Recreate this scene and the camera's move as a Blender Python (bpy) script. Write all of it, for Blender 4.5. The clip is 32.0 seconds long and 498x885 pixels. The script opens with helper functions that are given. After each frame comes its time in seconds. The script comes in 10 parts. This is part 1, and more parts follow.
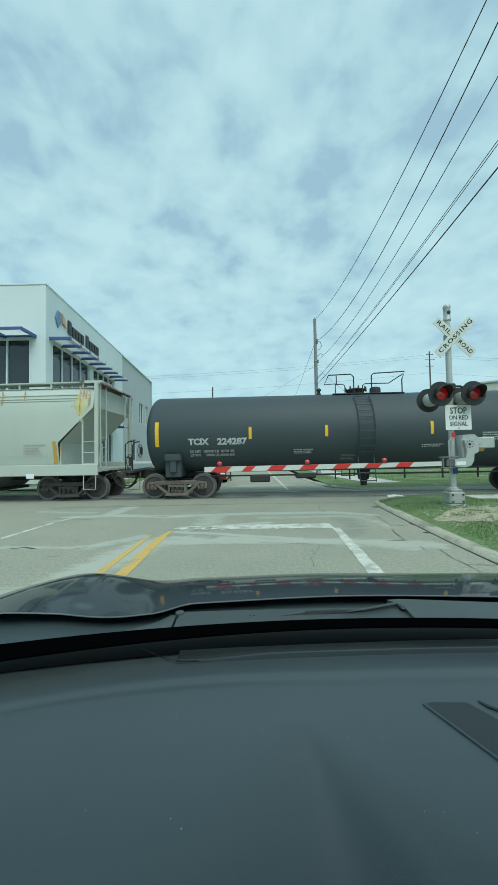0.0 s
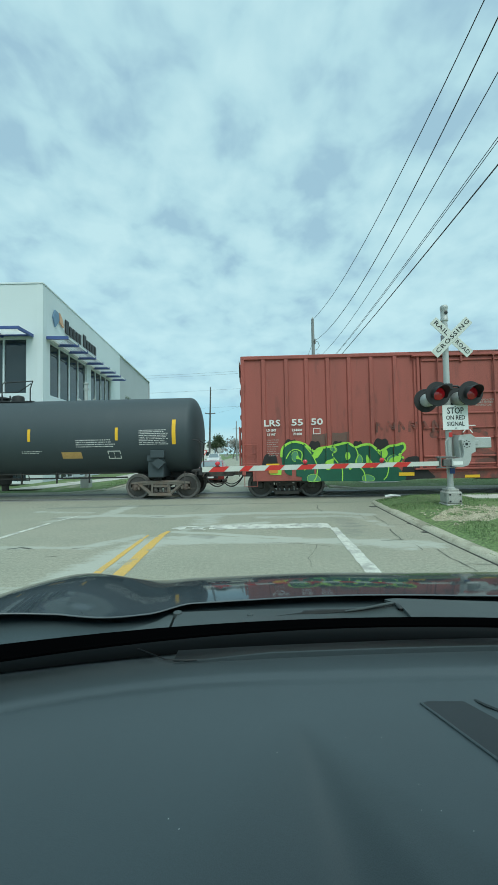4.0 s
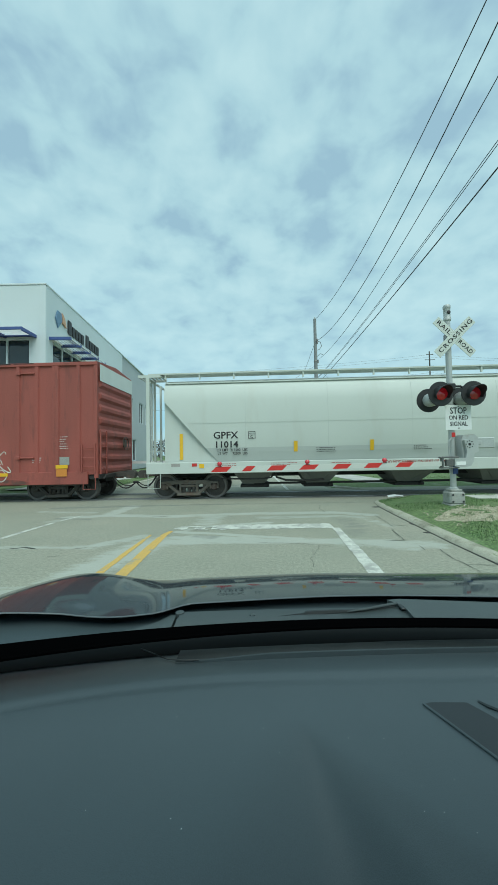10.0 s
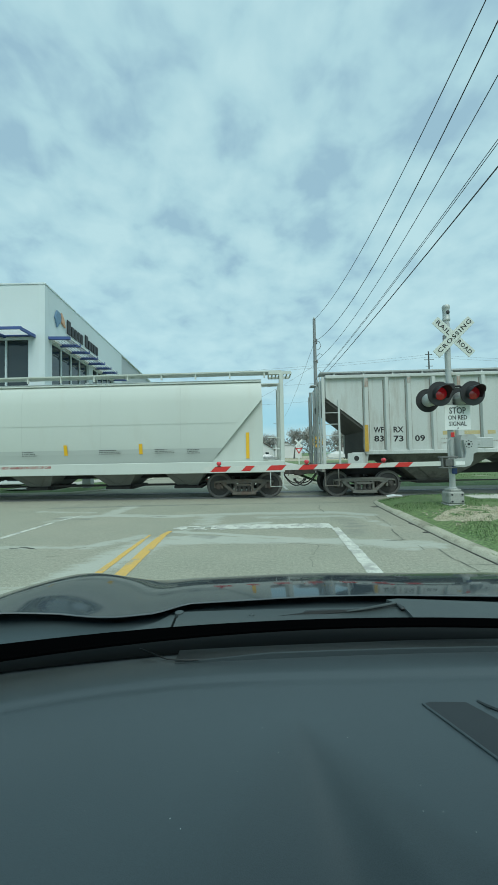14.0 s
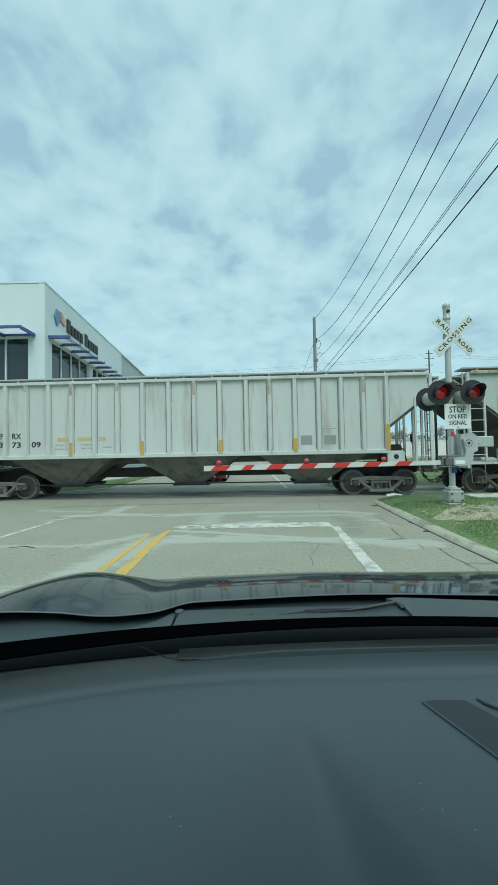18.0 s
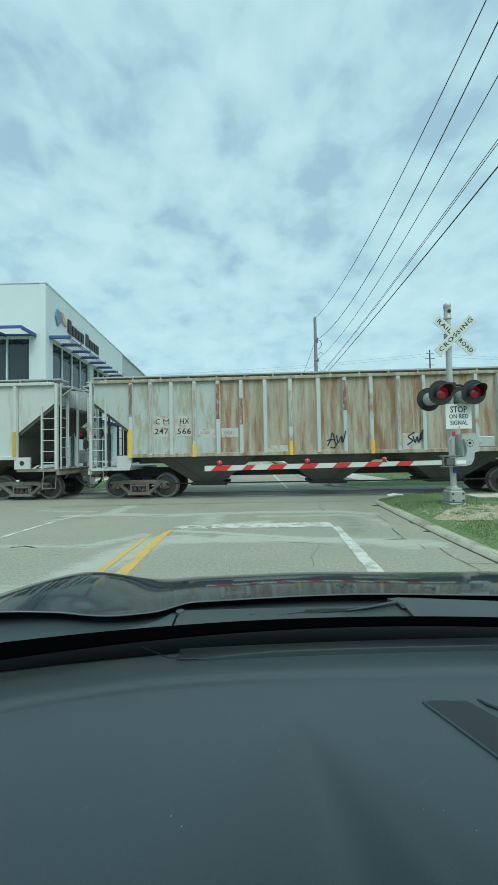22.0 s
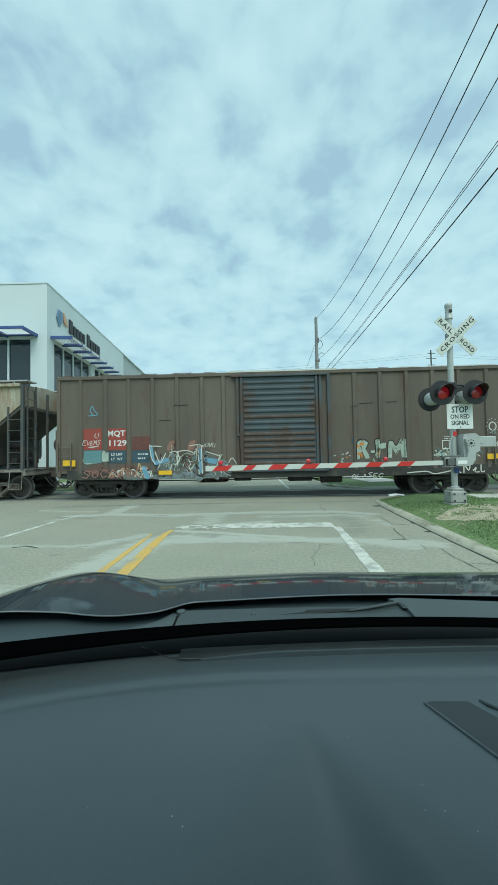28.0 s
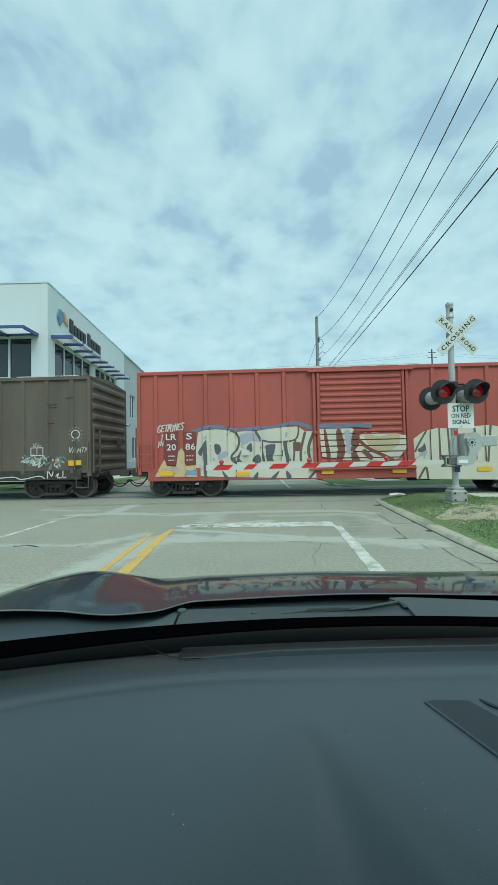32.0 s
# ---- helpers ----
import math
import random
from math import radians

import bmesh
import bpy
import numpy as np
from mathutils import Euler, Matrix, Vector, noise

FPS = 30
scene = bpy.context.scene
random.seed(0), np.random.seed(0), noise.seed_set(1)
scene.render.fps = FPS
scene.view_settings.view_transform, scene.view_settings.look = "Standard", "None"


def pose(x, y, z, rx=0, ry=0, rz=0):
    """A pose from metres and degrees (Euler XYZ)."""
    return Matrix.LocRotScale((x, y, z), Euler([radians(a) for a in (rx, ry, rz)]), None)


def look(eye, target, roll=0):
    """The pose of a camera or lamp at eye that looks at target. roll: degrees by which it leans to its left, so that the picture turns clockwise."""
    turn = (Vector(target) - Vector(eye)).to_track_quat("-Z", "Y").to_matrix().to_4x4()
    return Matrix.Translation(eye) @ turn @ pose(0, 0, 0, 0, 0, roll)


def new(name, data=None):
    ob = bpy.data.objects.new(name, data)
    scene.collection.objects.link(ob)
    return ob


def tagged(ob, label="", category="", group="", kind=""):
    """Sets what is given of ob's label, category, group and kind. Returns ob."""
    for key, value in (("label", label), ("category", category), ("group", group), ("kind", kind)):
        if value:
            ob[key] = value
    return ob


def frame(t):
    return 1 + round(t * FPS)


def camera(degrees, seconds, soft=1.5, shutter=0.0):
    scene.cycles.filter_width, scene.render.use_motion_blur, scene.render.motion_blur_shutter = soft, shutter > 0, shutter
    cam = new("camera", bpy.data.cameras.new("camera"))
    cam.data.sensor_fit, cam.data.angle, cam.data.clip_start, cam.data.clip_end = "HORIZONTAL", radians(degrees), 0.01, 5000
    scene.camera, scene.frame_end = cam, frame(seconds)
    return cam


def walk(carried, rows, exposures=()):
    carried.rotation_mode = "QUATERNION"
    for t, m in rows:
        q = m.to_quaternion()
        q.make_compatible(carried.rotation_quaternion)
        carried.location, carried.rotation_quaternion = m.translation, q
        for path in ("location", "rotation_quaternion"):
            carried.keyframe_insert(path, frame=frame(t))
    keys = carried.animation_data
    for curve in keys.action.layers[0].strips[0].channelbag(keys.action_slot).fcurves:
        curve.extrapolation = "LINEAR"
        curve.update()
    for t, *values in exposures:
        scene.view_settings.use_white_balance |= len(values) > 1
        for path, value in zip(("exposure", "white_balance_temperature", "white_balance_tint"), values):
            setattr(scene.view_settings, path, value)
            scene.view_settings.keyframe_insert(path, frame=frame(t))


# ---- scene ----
# The eye sits in a waiting car, 1.55 m above the rails, and sways a little.
EYE = Vector((0.0, 0.0, 1.552))
PITCH, ROLL = 1.884, -1.08
cam = camera(72.0, 32.0, soft=1.0)
AIM = [(0, 0, 0), (1.5, 0, 0), (2, -0.08, 0), (2.5, -0.16, 0), (3, -0.25, -0.02), (3.5, -0.3, -0.03), (5.5, -0.56, -0.04),
       (6, -0.576, -0.07), (6.5, -0.576, -0.12), (7, -0.56, -0.15), (7.5, -0.47, -0.15), (8, -0.4, -0.14), (8.5, -0.28, -0.1),
       (9, -0.14, -0.04), (9.5, -0.03, 0), (10, 0, 0), (12, 0, 0.01), (13, -0.02, 0), (14, -0.11, -0.02), (14.5, -0.14, -0.05),
       (16.5, -0.15, -0.14), (17, -0.14, -0.15), (18, -0.1, -0.19), (19, 0, -0.18), (19.5, 0.1, -0.16), (20, 0.14, -0.15),
       (21, 0.1, -0.15), (22, 0.02, -0.19), (23, 0, -0.26), (24, 0, -0.28), (25, 0.01, -0.26), (25.5, 0.03, -0.2),
       (27.5, 0.14, -0.17), (28, 0.18, -0.16), (28.5, 0.25, -0.15), (29, 0.32, -0.15), (29.5, 0.41, -0.15), (30, 0.44, -0.15),
       (30.5, 0.44, -0.18), (31, 0.4, -0.24), (31.5, 0.32, -0.28), (32, 0.29, -0.29)]


def aimed(turn, lift):
    a, b = radians(turn), radians(PITCH + lift)
    return look(EYE, EYE + Vector((-math.sin(a) * math.cos(b), math.cos(a) * math.cos(b), math.sin(b))), ROLL)


walk(cam, [(t, aimed(a, b)) for t, a, b in AIM], exposures=[(t, e, 6100, -4) for t, e in ((0, 0.0), (3, 0.03), (6, 0.09), (7, 0.07), (9, -0.01), (12, -0.05), (14, -0.06), (18, 0.0), (20, -0.03), (22, 0.05), (25, 0.02), (28, 0.08), (32, 0.03))])

# ---- light: a bright overcast sky, the sun diffused behind the car ----
SUN_UP, SUN_ROUND = 55.0, 160.0


def make_world():
    w = bpy.data.worlds.new("overcast_sky")
    w.use_nodes = True
    scene.world = w
    nt = w.node_tree
    nt.nodes.clear()
    n, l = nt.nodes.new, nt.links.new
    out, bg = n("ShaderNodeOutputWorld"), n("ShaderNodeBackground")
    sky = n("ShaderNodeTexSky")
    sky.sky_type, sky.sun_disc = "NISHITA", False
    sky.sun_elevation, sky.sun_rotation = radians(SUN_UP), radians(SUN_ROUND)
    sky.air_density, sky.dust_density, sky.ozone_density = 1.0, 2.0, 1.0
    co, sep = n("ShaderNodeTexCoord"), n("ShaderNodeSeparateXYZ")
    l(co.outputs["Generated"], sep.inputs[0])
    # the cloud deck lies flat overhead: stretch it towards the horizon
    lift = n("ShaderNodeMath"); lift.operation = "MAXIMUM"; lift.inputs[1].default_value = 0.0
    l(sep.outputs["Z"], lift.inputs[0])
    den = n("ShaderNodeMath"); den.operation = "ADD"; den.inputs[1].default_value = 0.28
    l(lift.outputs[0], den.inputs[0])
    dx, dy = n("ShaderNodeMath"), n("ShaderNodeMath")
    for d, axis in ((dx, "X"), (dy, "Y")):
        d.operation = "DIVIDE"
        l(sep.outputs[axis], d.inputs[0]); l(den.outputs[0], d.inputs[1])
    flat = n("ShaderNodeCombineXYZ")
    l(dx.outputs[0], flat.inputs[0]); l(dy.outputs[0], flat.inputs[1])
    big, small = n("ShaderNodeTexNoise"), n("ShaderNodeTexNoise")
    for t, s, d, r, dist in ((big, 2.4, 4.0, 0.5, 0.3), (small, 7.5, 4.0, 0.5, 0.2)):
        t.inputs["Scale"].default_value, t.inputs["Detail"].default_value = s, d
        t.inputs["Roughness"].default_value, t.inputs["Distortion"].default_value = r, dist
        l(flat.outputs[0], t.inputs["Vector"])
    add = n("ShaderNodeMix"); add.data_type = "FLOAT"; add.inputs[0].default_value = 0.5
    l(big.outputs[0], add.inputs[2]); l(small.outputs[0], add.inputs[3])
    ramp = n("ShaderNodeValToRGB")
    e = ramp.color_ramp.elements
    e[0].position, e[0].color = 0.36, (0.378, 0.525, 0.635, 1)
    e[1].position, e[1].color = 0.60, (0.583, 0.750, 0.797, 1)
    m = e.new(0.48); m.color = (0.500, 0.676, 0.742, 1)
    # the deck evens out towards the horizon
    even = n("ShaderNodeMapRange")
    even.inputs[1].default_value, even.inputs[2].default_value = 0.04, 0.55
    even.inputs[3].default_value, even.inputs[4].default_value = 0.34, 1.30
    l(sep.outputs["Z"], even.inputs[0])
    depth = n("ShaderNodeMix"); depth.data_type = "FLOAT"; depth.clamp_factor = False
    depth.inputs[2].default_value = 0.525
    l(even.outputs[0], depth.inputs[0]); l(add.outputs[0], depth.inputs[3])
    l(depth.outputs[0], ramp.inputs[0])
    # thinner cloud near the horizon lets some blue through
    band = n("ShaderNodeValToRGB")
    stops = band.color_ramp.elements
    stops[0].position, stops[0].color = 0.0, (0.15, 0.15, 0.15, 1)
    stops[1].position, stops[1].color = 0.17, (0, 0, 0, 1)
    for at, v in ((0.055, 0.22), (0.085, 0.72), (0.125, 0.62)):
        stops.new(at).color = (v, v, v, 1)
    l(sep.outputs["Z"], band.inputs[0])
    haze = n("ShaderNodeMix"); haze.data_type = "RGBA"
    haze.inputs[7].default_value = (0.31, 0.585, 0.74, 1)
    l(band.outputs[0], haze.inputs[0]); l(ramp.outputs[0], haze.inputs[6])
    dim = n("ShaderNodeMix"); dim.data_type = "RGBA"; dim.blend_type = "ADD"
    dim.inputs[0].default_value = 0.02
    l(haze.outputs[2], dim.inputs[6]); l(sky.outputs[0], dim.inputs[7])
    l(dim.outputs[2], bg.inputs[0])
    bg.inputs[1].default_value = 0.95
    l(bg.outputs[0], out.inputs[0])


make_world()
lamp = bpy.data.lights.new("sun", "SUN")
lamp.energy, lamp.angle, lamp.color = 2.05, radians(40), (1.0, 0.97, 0.92)
sun = new("sun", lamp)
a, b = radians(SUN_ROUND), radians(SUN_UP)
sun.matrix_world = look((math.sin(a) * math.cos(b) * 60, math.cos(a) * math.cos(b) * 60, math.sin(b) * 60), (0, 0, 0))

# ---- materials ----


def surf(name, colour, second=None, rough=0.6, metal=0.0, scale=3.0, mix=0.5, grain=0.25, bump=0.15, stain=None, stain_amount=0.0,
         stain_scale=0.6, stretch=(1, 1, 1), coat=0.0, spec=0.5, fine=60.0, stain_edge=(0.5, 0.62), vary=0.0):
    """A surface with two colours mingled at a large scale, grain at a small one, stains and a fine relief."""
    mat = bpy.data.materials.new(name)
    mat.use_nodes = True
    nt = mat.node_tree
    n, l = nt.nodes.new, nt.links.new
    p = nt.nodes["Principled BSDF"]
    p.inputs["Metallic"].default_value = metal
    p.inputs["Specular IOR Level"].default_value = spec
    p.inputs["Coat Weight"].default_value, p.inputs["Coat Roughness"].default_value = coat, 0.05
    co, mp = n("ShaderNodeTexCoord"), n("ShaderNodeMapping")
    mp.inputs["Scale"].default_value = stretch
    l(co.outputs["Object"], mp.inputs[0])
    second = second or [c * 0.8 for c in colour]
    big = n("ShaderNodeTexNoise")
    big.inputs["Scale"].default_value, big.inputs["Detail"].default_value = scale, 5
    l(mp.outputs[0], big.inputs["Vector"])
    rng = n("ShaderNodeMapRange")
    rng.inputs[1].default_value, rng.inputs[2].default_value = 0.35, 0.68
    rng.inputs[4].default_value = mix
    l(big.outputs[0], rng.inputs[0])
    base = n("ShaderNodeMix"); base.data_type = "RGBA"
    base.inputs[6].default_value, base.inputs[7].default_value = (*colour, 1), (*second, 1)
    l(rng.outputs[0], base.inputs[0])
    tiny = n("ShaderNodeTexNoise")
    tiny.inputs["Scale"].default_value, tiny.inputs["Detail"].default_value = fine, 3
    l(co.outputs["Object"], tiny.inputs["Vector"])
    g = n("ShaderNodeMapRange")
    g.inputs[1].default_value, g.inputs[2].default_value = 0.3, 0.7
    g.inputs[3].default_value, g.inputs[4].default_value = 1 - grain, 1 + grain
    l(tiny.outputs[0], g.inputs[0])
    mul = n("ShaderNodeVectorMath"); mul.operation = "SCALE"
    l(base.outputs[2], mul.inputs[0]); l(g.outputs[0], mul.inputs["Scale"])
    last = mul.outputs[0]
    if stain:
        st = n("ShaderNodeTexNoise")
        st.inputs["Scale"].default_value, st.inputs["Detail"].default_value = stain_scale, 6
        st.inputs["Roughness"].default_value = 0.65
        l(mp.outputs[0], st.inputs["Vector"])
        stained = st.outputs[0]
        if vary:
            who, more = n("ShaderNodeObjectInfo"), n("ShaderNodeMath")
            more.operation, more.inputs[1].default_value = "MULTIPLY_ADD", vary
            l(who.outputs["Random"], more.inputs[0]); l(st.outputs[0], more.inputs[2])
            stained = more.outputs[0]
        sr = n("ShaderNodeMapRange")
        sr.inputs[1].default_value, sr.inputs[2].default_value = stain_edge
        sr.inputs[4].default_value = stain_amount
        l(stained, sr.inputs[0])
        sm = n("ShaderNodeMix"); sm.data_type = "RGBA"
        sm.inputs[7].default_value = (*stain, 1)
        l(sr.outputs[0], sm.inputs[0]); l(last, sm.inputs[6])
        last = sm.outputs[2]
    l(last, p.inputs["Base Color"])
    rr = n("ShaderNodeMapRange")
    rr.inputs[3].default_value, rr.inputs[4].default_value = max(rough - 0.1, 0.02), min(rough + 0.1, 1)
    l(big.outputs[0], rr.inputs[0]); l(rr.outputs[0], p.inputs["Roughness"])
    if bump:
        bp = n("ShaderNodeBump")
        bp.inputs["Strength"].default_value, bp.inputs["Distance"].default_value = bump, 0.01
        l(tiny.outputs[0], bp.inputs["Height"]); l(bp.outputs[0], p.inputs["Normal"])
    return mat


def plain(name, colour, rough=0.5, metal=0.0, coat=0.0, glow=0.0, spec=0.5):
    mat = bpy.data.materials.new(name)
    mat.use_nodes = True
    p = mat.node_tree.nodes["Principled BSDF"]
    p.inputs["Base Color"].default_value = (*colour, 1)
    p.inputs["Roughness"].default_value, p.inputs["Metallic"].default_value = rough, metal
    p.inputs["Coat Weight"].default_value, p.inputs["Coat Roughness"].default_value = coat, 0.03
    p.inputs["Specular IOR Level"].default_value = spec
    if glow:
        p.inputs["Emission Color"].default_value, p.inputs["Emission Strength"].default_value = (*colour, 1), glow
    return mat




def road_surface():
    """Old asphalt: mottled greys and tans, open aggregate, chalky washes and tarred seams by the wear laid on the mesh."""
    mat = surf("old_asphalt", (0.300, 0.306, 0.240), (0.248, 0.252, 0.200), rough=0.9, scale=0.4, grain=0.30, bump=0.6, stain=(0.345, 0.330, 0.262), stain_amount=0.6, stain_scale=0.45, fine=55, stain_edge=(0.44, 0.66))
    nt = mat.node_tree
    n, l = nt.nodes.new, nt.links.new
    p = nt.nodes["Principled BSDF"]
    last = p.inputs["Base Color"].links[0].from_socket
    co = n("ShaderNodeTexCoord")
    speck = n("ShaderNodeTexNoise")
    speck.inputs["Scale"].default_value, speck.inputs["Detail"].default_value, speck.inputs["Roughness"].default_value = 20.0, 5, 0.8
    l(co.outputs["Object"], speck.inputs["Vector"])
    sr = n("ShaderNodeMapRange")
    sr.inputs[1].default_value, sr.inputs[2].default_value = 0.3, 0.7
    sr.inputs[3].default_value, sr.inputs[4].default_value = 0.70, 1.28
    l(speck.outputs[0], sr.inputs[0])
    mul = n("ShaderNodeVectorMath"); mul.operation = "SCALE"
    l(last, mul.inputs[0]); l(sr.outputs[0], mul.inputs["Scale"])
    last = mul.outputs[0]
    # wear: chalky wash and dark tar, broken up by noise
    for name, colour, reach in (("wash", (0.45, 0.47, 0.415), 0.66), ("tar", (0.175, 0.185, 0.165), 0.70)):
        at = n("ShaderNodeAttribute")
        at.attribute_type, at.attribute_name = "GEOMETRY", name
        worn = n("ShaderNodeTexNoise")
        worn.inputs["Scale"].default_value, worn.inputs["Detail"].default_value, worn.inputs["Roughness"].default_value = 3.6, 8, 0.74
        mp = n("ShaderNodeMapping")
        mp.inputs["Scale"].default_value = (0.55, 1.6, 1)
        l(co.outputs["Object"], mp.inputs[0]); l(mp.outputs[0], worn.inputs["Vector"])
        both = n("ShaderNodeMath"); both.operation = "MULTIPLY_ADD"
        both.inputs[1].default_value, both.inputs[2].default_value = 2.2, -1.12
        l(worn.outputs[0], both.inputs[0])
        add = n("ShaderNodeMath"); add.operation = "ADD"
        l(at.outputs["Fac"], add.inputs[0]); l(both.outputs[0], add.inputs[1])
        lim = n("ShaderNodeMapRange")
        lim.inputs[1].default_value, lim.inputs[2].default_value = 0.12, 0.62
        lim.inputs[4].default_value = reach
        l(add.outputs[0], lim.inputs[0])
        has = n("ShaderNodeMapRange")
        has.inputs[1].default_value, has.inputs[2].default_value = 0.02, 0.2
        l(at.outputs["Fac"], has.inputs[0])
        k = n("ShaderNodeMath"); k.operation = "MULTIPLY"
        l(lim.outputs[0], k.inputs[0]); l(has.outputs[0], k.inputs[1])
        mix = n("ShaderNodeMix"); mix.data_type = "RGBA"
        mix.inputs[7].default_value = (*colour, 1)
        l(k.outputs[0], mix.inputs[0]); l(last, mix.inputs[6])
        last = mix.outputs[2]
    l(last, p.inputs["Base Color"])
    return mat


ASPHALT = road_surface()
TARMAC = surf("crossing_tarmac", (0.22, 0.225, 0.21), (0.155, 0.16, 0.15), rough=0.9, scale=0.8, grain=0.3, bump=0.4, fine=45)
GRASS = surf("grass", (0.115, 0.18, 0.065), (0.175, 0.21, 0.095), rough=0.9, scale=1.2, grain=0.6, bump=0.8, fine=25, stain=(0.33, 0.31, 0.24), stain_amount=0.8, stain_scale=0.5, stain_edge=(0.58, 0.68))
BLADE = surf("grass_blade", (0.12, 0.21, 0.072), (0.19, 0.25, 0.11), rough=0.7, scale=0.9, grain=0.4, bump=0, fine=8)
GRAVEL = surf("pale_gravel", (0.42, 0.385, 0.28), (0.27, 0.26, 0.16), rough=0.95, scale=4, grain=0.6, bump=1.0, fine=40)
CONCRETE = surf("concrete", (0.52, 0.51, 0.46), (0.42, 0.41, 0.37), rough=0.85, scale=1.1, grain=0.15, bump=0.3, stain=(0.28, 0.27, 0.24), stain_amount=0.5, stain_scale=1.5)
YELLOW = surf("road_yellow", (0.60, 0.39, 0.10), (0.50, 0.36, 0.14), rough=0.8, scale=3, grain=0.18, stain=(0.33, 0.32, 0.25), stain_amount=0.9, stain_scale=2.4, stain_edge=(0.56, 0.62))
ROADWHITE = surf("road_white", (0.60, 0.61, 0.54), (0.50, 0.51, 0.45), rough=0.8, scale=3, grain=0.2, stain=(0.33, 0.33, 0.30), stain_amount=0.9, stain_scale=4, stain_edge=(0.47, 0.60))
KERBSTONE = surf("kerb_concrete", (0.43, 0.42, 0.33), (0.35, 0.34, 0.27), rough=0.9, scale=1.3, grain=0.25, bump=0.5, stain=(0.20, 0.19, 0.14), stain_amount=0.7, stain_scale=1.8)
STEEL = surf("rail_steel", (0.30, 0.29, 0.28), (0.2, 0.18, 0.17), rough=0.35, metal=0.9, scale=8)
WALLWHITE = surf("white_wall_panel", (0.64, 0.705, 0.715), (0.60, 0.66, 0.67), rough=0.7, scale=0.4, grain=0.03, bump=0.05)
WALLGREY = surf("grey_wall_panel", (0.44, 0.47, 0.48), (0.41, 0.44, 0.45), rough=0.7, scale=0.4, grain=0.03, bump=0.05)
TRIMBLUE = surf("navy_metal", (0.06, 0.10, 0.28), (0.05, 0.08, 0.22), rough=0.45, scale=2, grain=0.05, bump=0)
# pale base colour stands in for the sky reflected in the sloping glass
SKYGLASS = plain("sky_lit_windshield", (0.16, 0.20, 0.21), rough=0.05, spec=1.0, coat=1.0)
GLASS = plain("dark_window_glass", (0.024, 0.036, 0.042), rough=0.03, spec=0.6)
POLEWOOD = surf("weathered_pole_wood", (0.27, 0.285, 0.285), (0.20, 0.21, 0.21), rough=0.9, scale=2, stretch=(6, 6, 0.4), grain=0.2)
CABLE = plain("black_cable", (0.035, 0.036, 0.04), rough=0.6)
SILVER = surf("silver_paint", (0.46, 0.48, 0.465), (0.37, 0.39, 0.375), rough=0.5, metal=0.2, scale=3, grain=0.08, stain=(0.35, 0.3, 0.24), stain_amount=0.5, stain_scale=3, stain_edge=(0.58, 0.7))
SIGNWHITE = surf("sign_white", (0.80, 0.81, 0.79), (0.76, 0.77, 0.75), rough=0.4, scale=2, grain=0.03, bump=0)
SIGNBLACK = plain("sign_black", (0.015, 0.015, 0.016), rough=0.5)
BLACKPAINT = surf("matt_black_paint", (0.02, 0.021, 0.022), (0.03, 0.031, 0.032), rough=0.6, scale=4, grain=0.1)
REDSHEET = surf("red_sheeting", (0.55, 0.03, 0.025), (0.48, 0.03, 0.025), rough=0.45, scale=3, grain=0.05, bump=0)
LAMPRED = plain("lit_red_lens", (0.20, 0.005, 0.009), rough=0.15, glow=0.42, coat=0.8)
ARMWHITE = surf("gate_arm_white", (0.58, 0.60, 0.55), (0.52, 0.54, 0.49), rough=0.5, scale=2.5, grain=0.05, bump=0)
BRIGHTRED = plain("bright_red_lens", (0.50, 0.015, 0.03), rough=0.12, glow=0.10, coat=1.0)
DARKRED = plain("dim_red_lens", (0.15, 0.006, 0.010), rough=0.15, glow=0.36, coat=0.8)

TANKBLACK = surf("tank_black", (0.040, 0.055, 0.062), (0.048, 0.064, 0.071), rough=0.62, scale=0.8, grain=0.1, bump=0.05, stain=(0.060, 0.074, 0.078), stain_amount=0.5, stain_scale=0.9, stretch=(1, 1, 0.4), stain_edge=(0.55, 0.75))
BOXRED = surf("boxcar_red", (0.335, 0.086, 0.067), (0.265, 0.074, 0.058), rough=0.65, scale=0.9, mix=0.9, grain=0.12, bump=0.12, stain=(0.115, 0.048, 0.04), stain_amount=0.6, stain_scale=2.4, stretch=(1.6, 1, 0.3), stain_edge=(0.54, 0.72), fine=30)
BOXRED2 = surf("boxcar_bright_red", (0.425, 0.092, 0.070), (0.335, 0.081, 0.062), rough=0.6, scale=0.8, mix=0.9, grain=0.12, bump=0.08, stain=(0.16, 0.05, 0.035), stain_amount=0.5, stain_scale=1.4, stretch=(1, 1, 0.35), stain_edge=(0.56, 0.75))
BOXBROWN = surf("boxcar_brown", (0.140, 0.117, 0.092), (0.102, 0.086, 0.069), rough=0.75, scale=1.0, mix=0.9, grain=0.16, bump=0.14, stain=(0.105, 0.060, 0.038), stain_amount=0.55, stain_scale=2.2, stretch=(1.5, 1, 0.3), stain_edge=(0.55, 0.70), fine=30)
DOORBLUE = surf("faded_blue_paint", (0.070, 0.092, 0.104), (0.058, 0.067, 0.073), rough=0.7, scale=1.2, grain=0.12, stain=(0.085, 0.05, 0.032), stain_amount=0.85, stain_scale=1.1, stretch=(1, 1, 0.7), stain_edge=(0.50, 0.62))
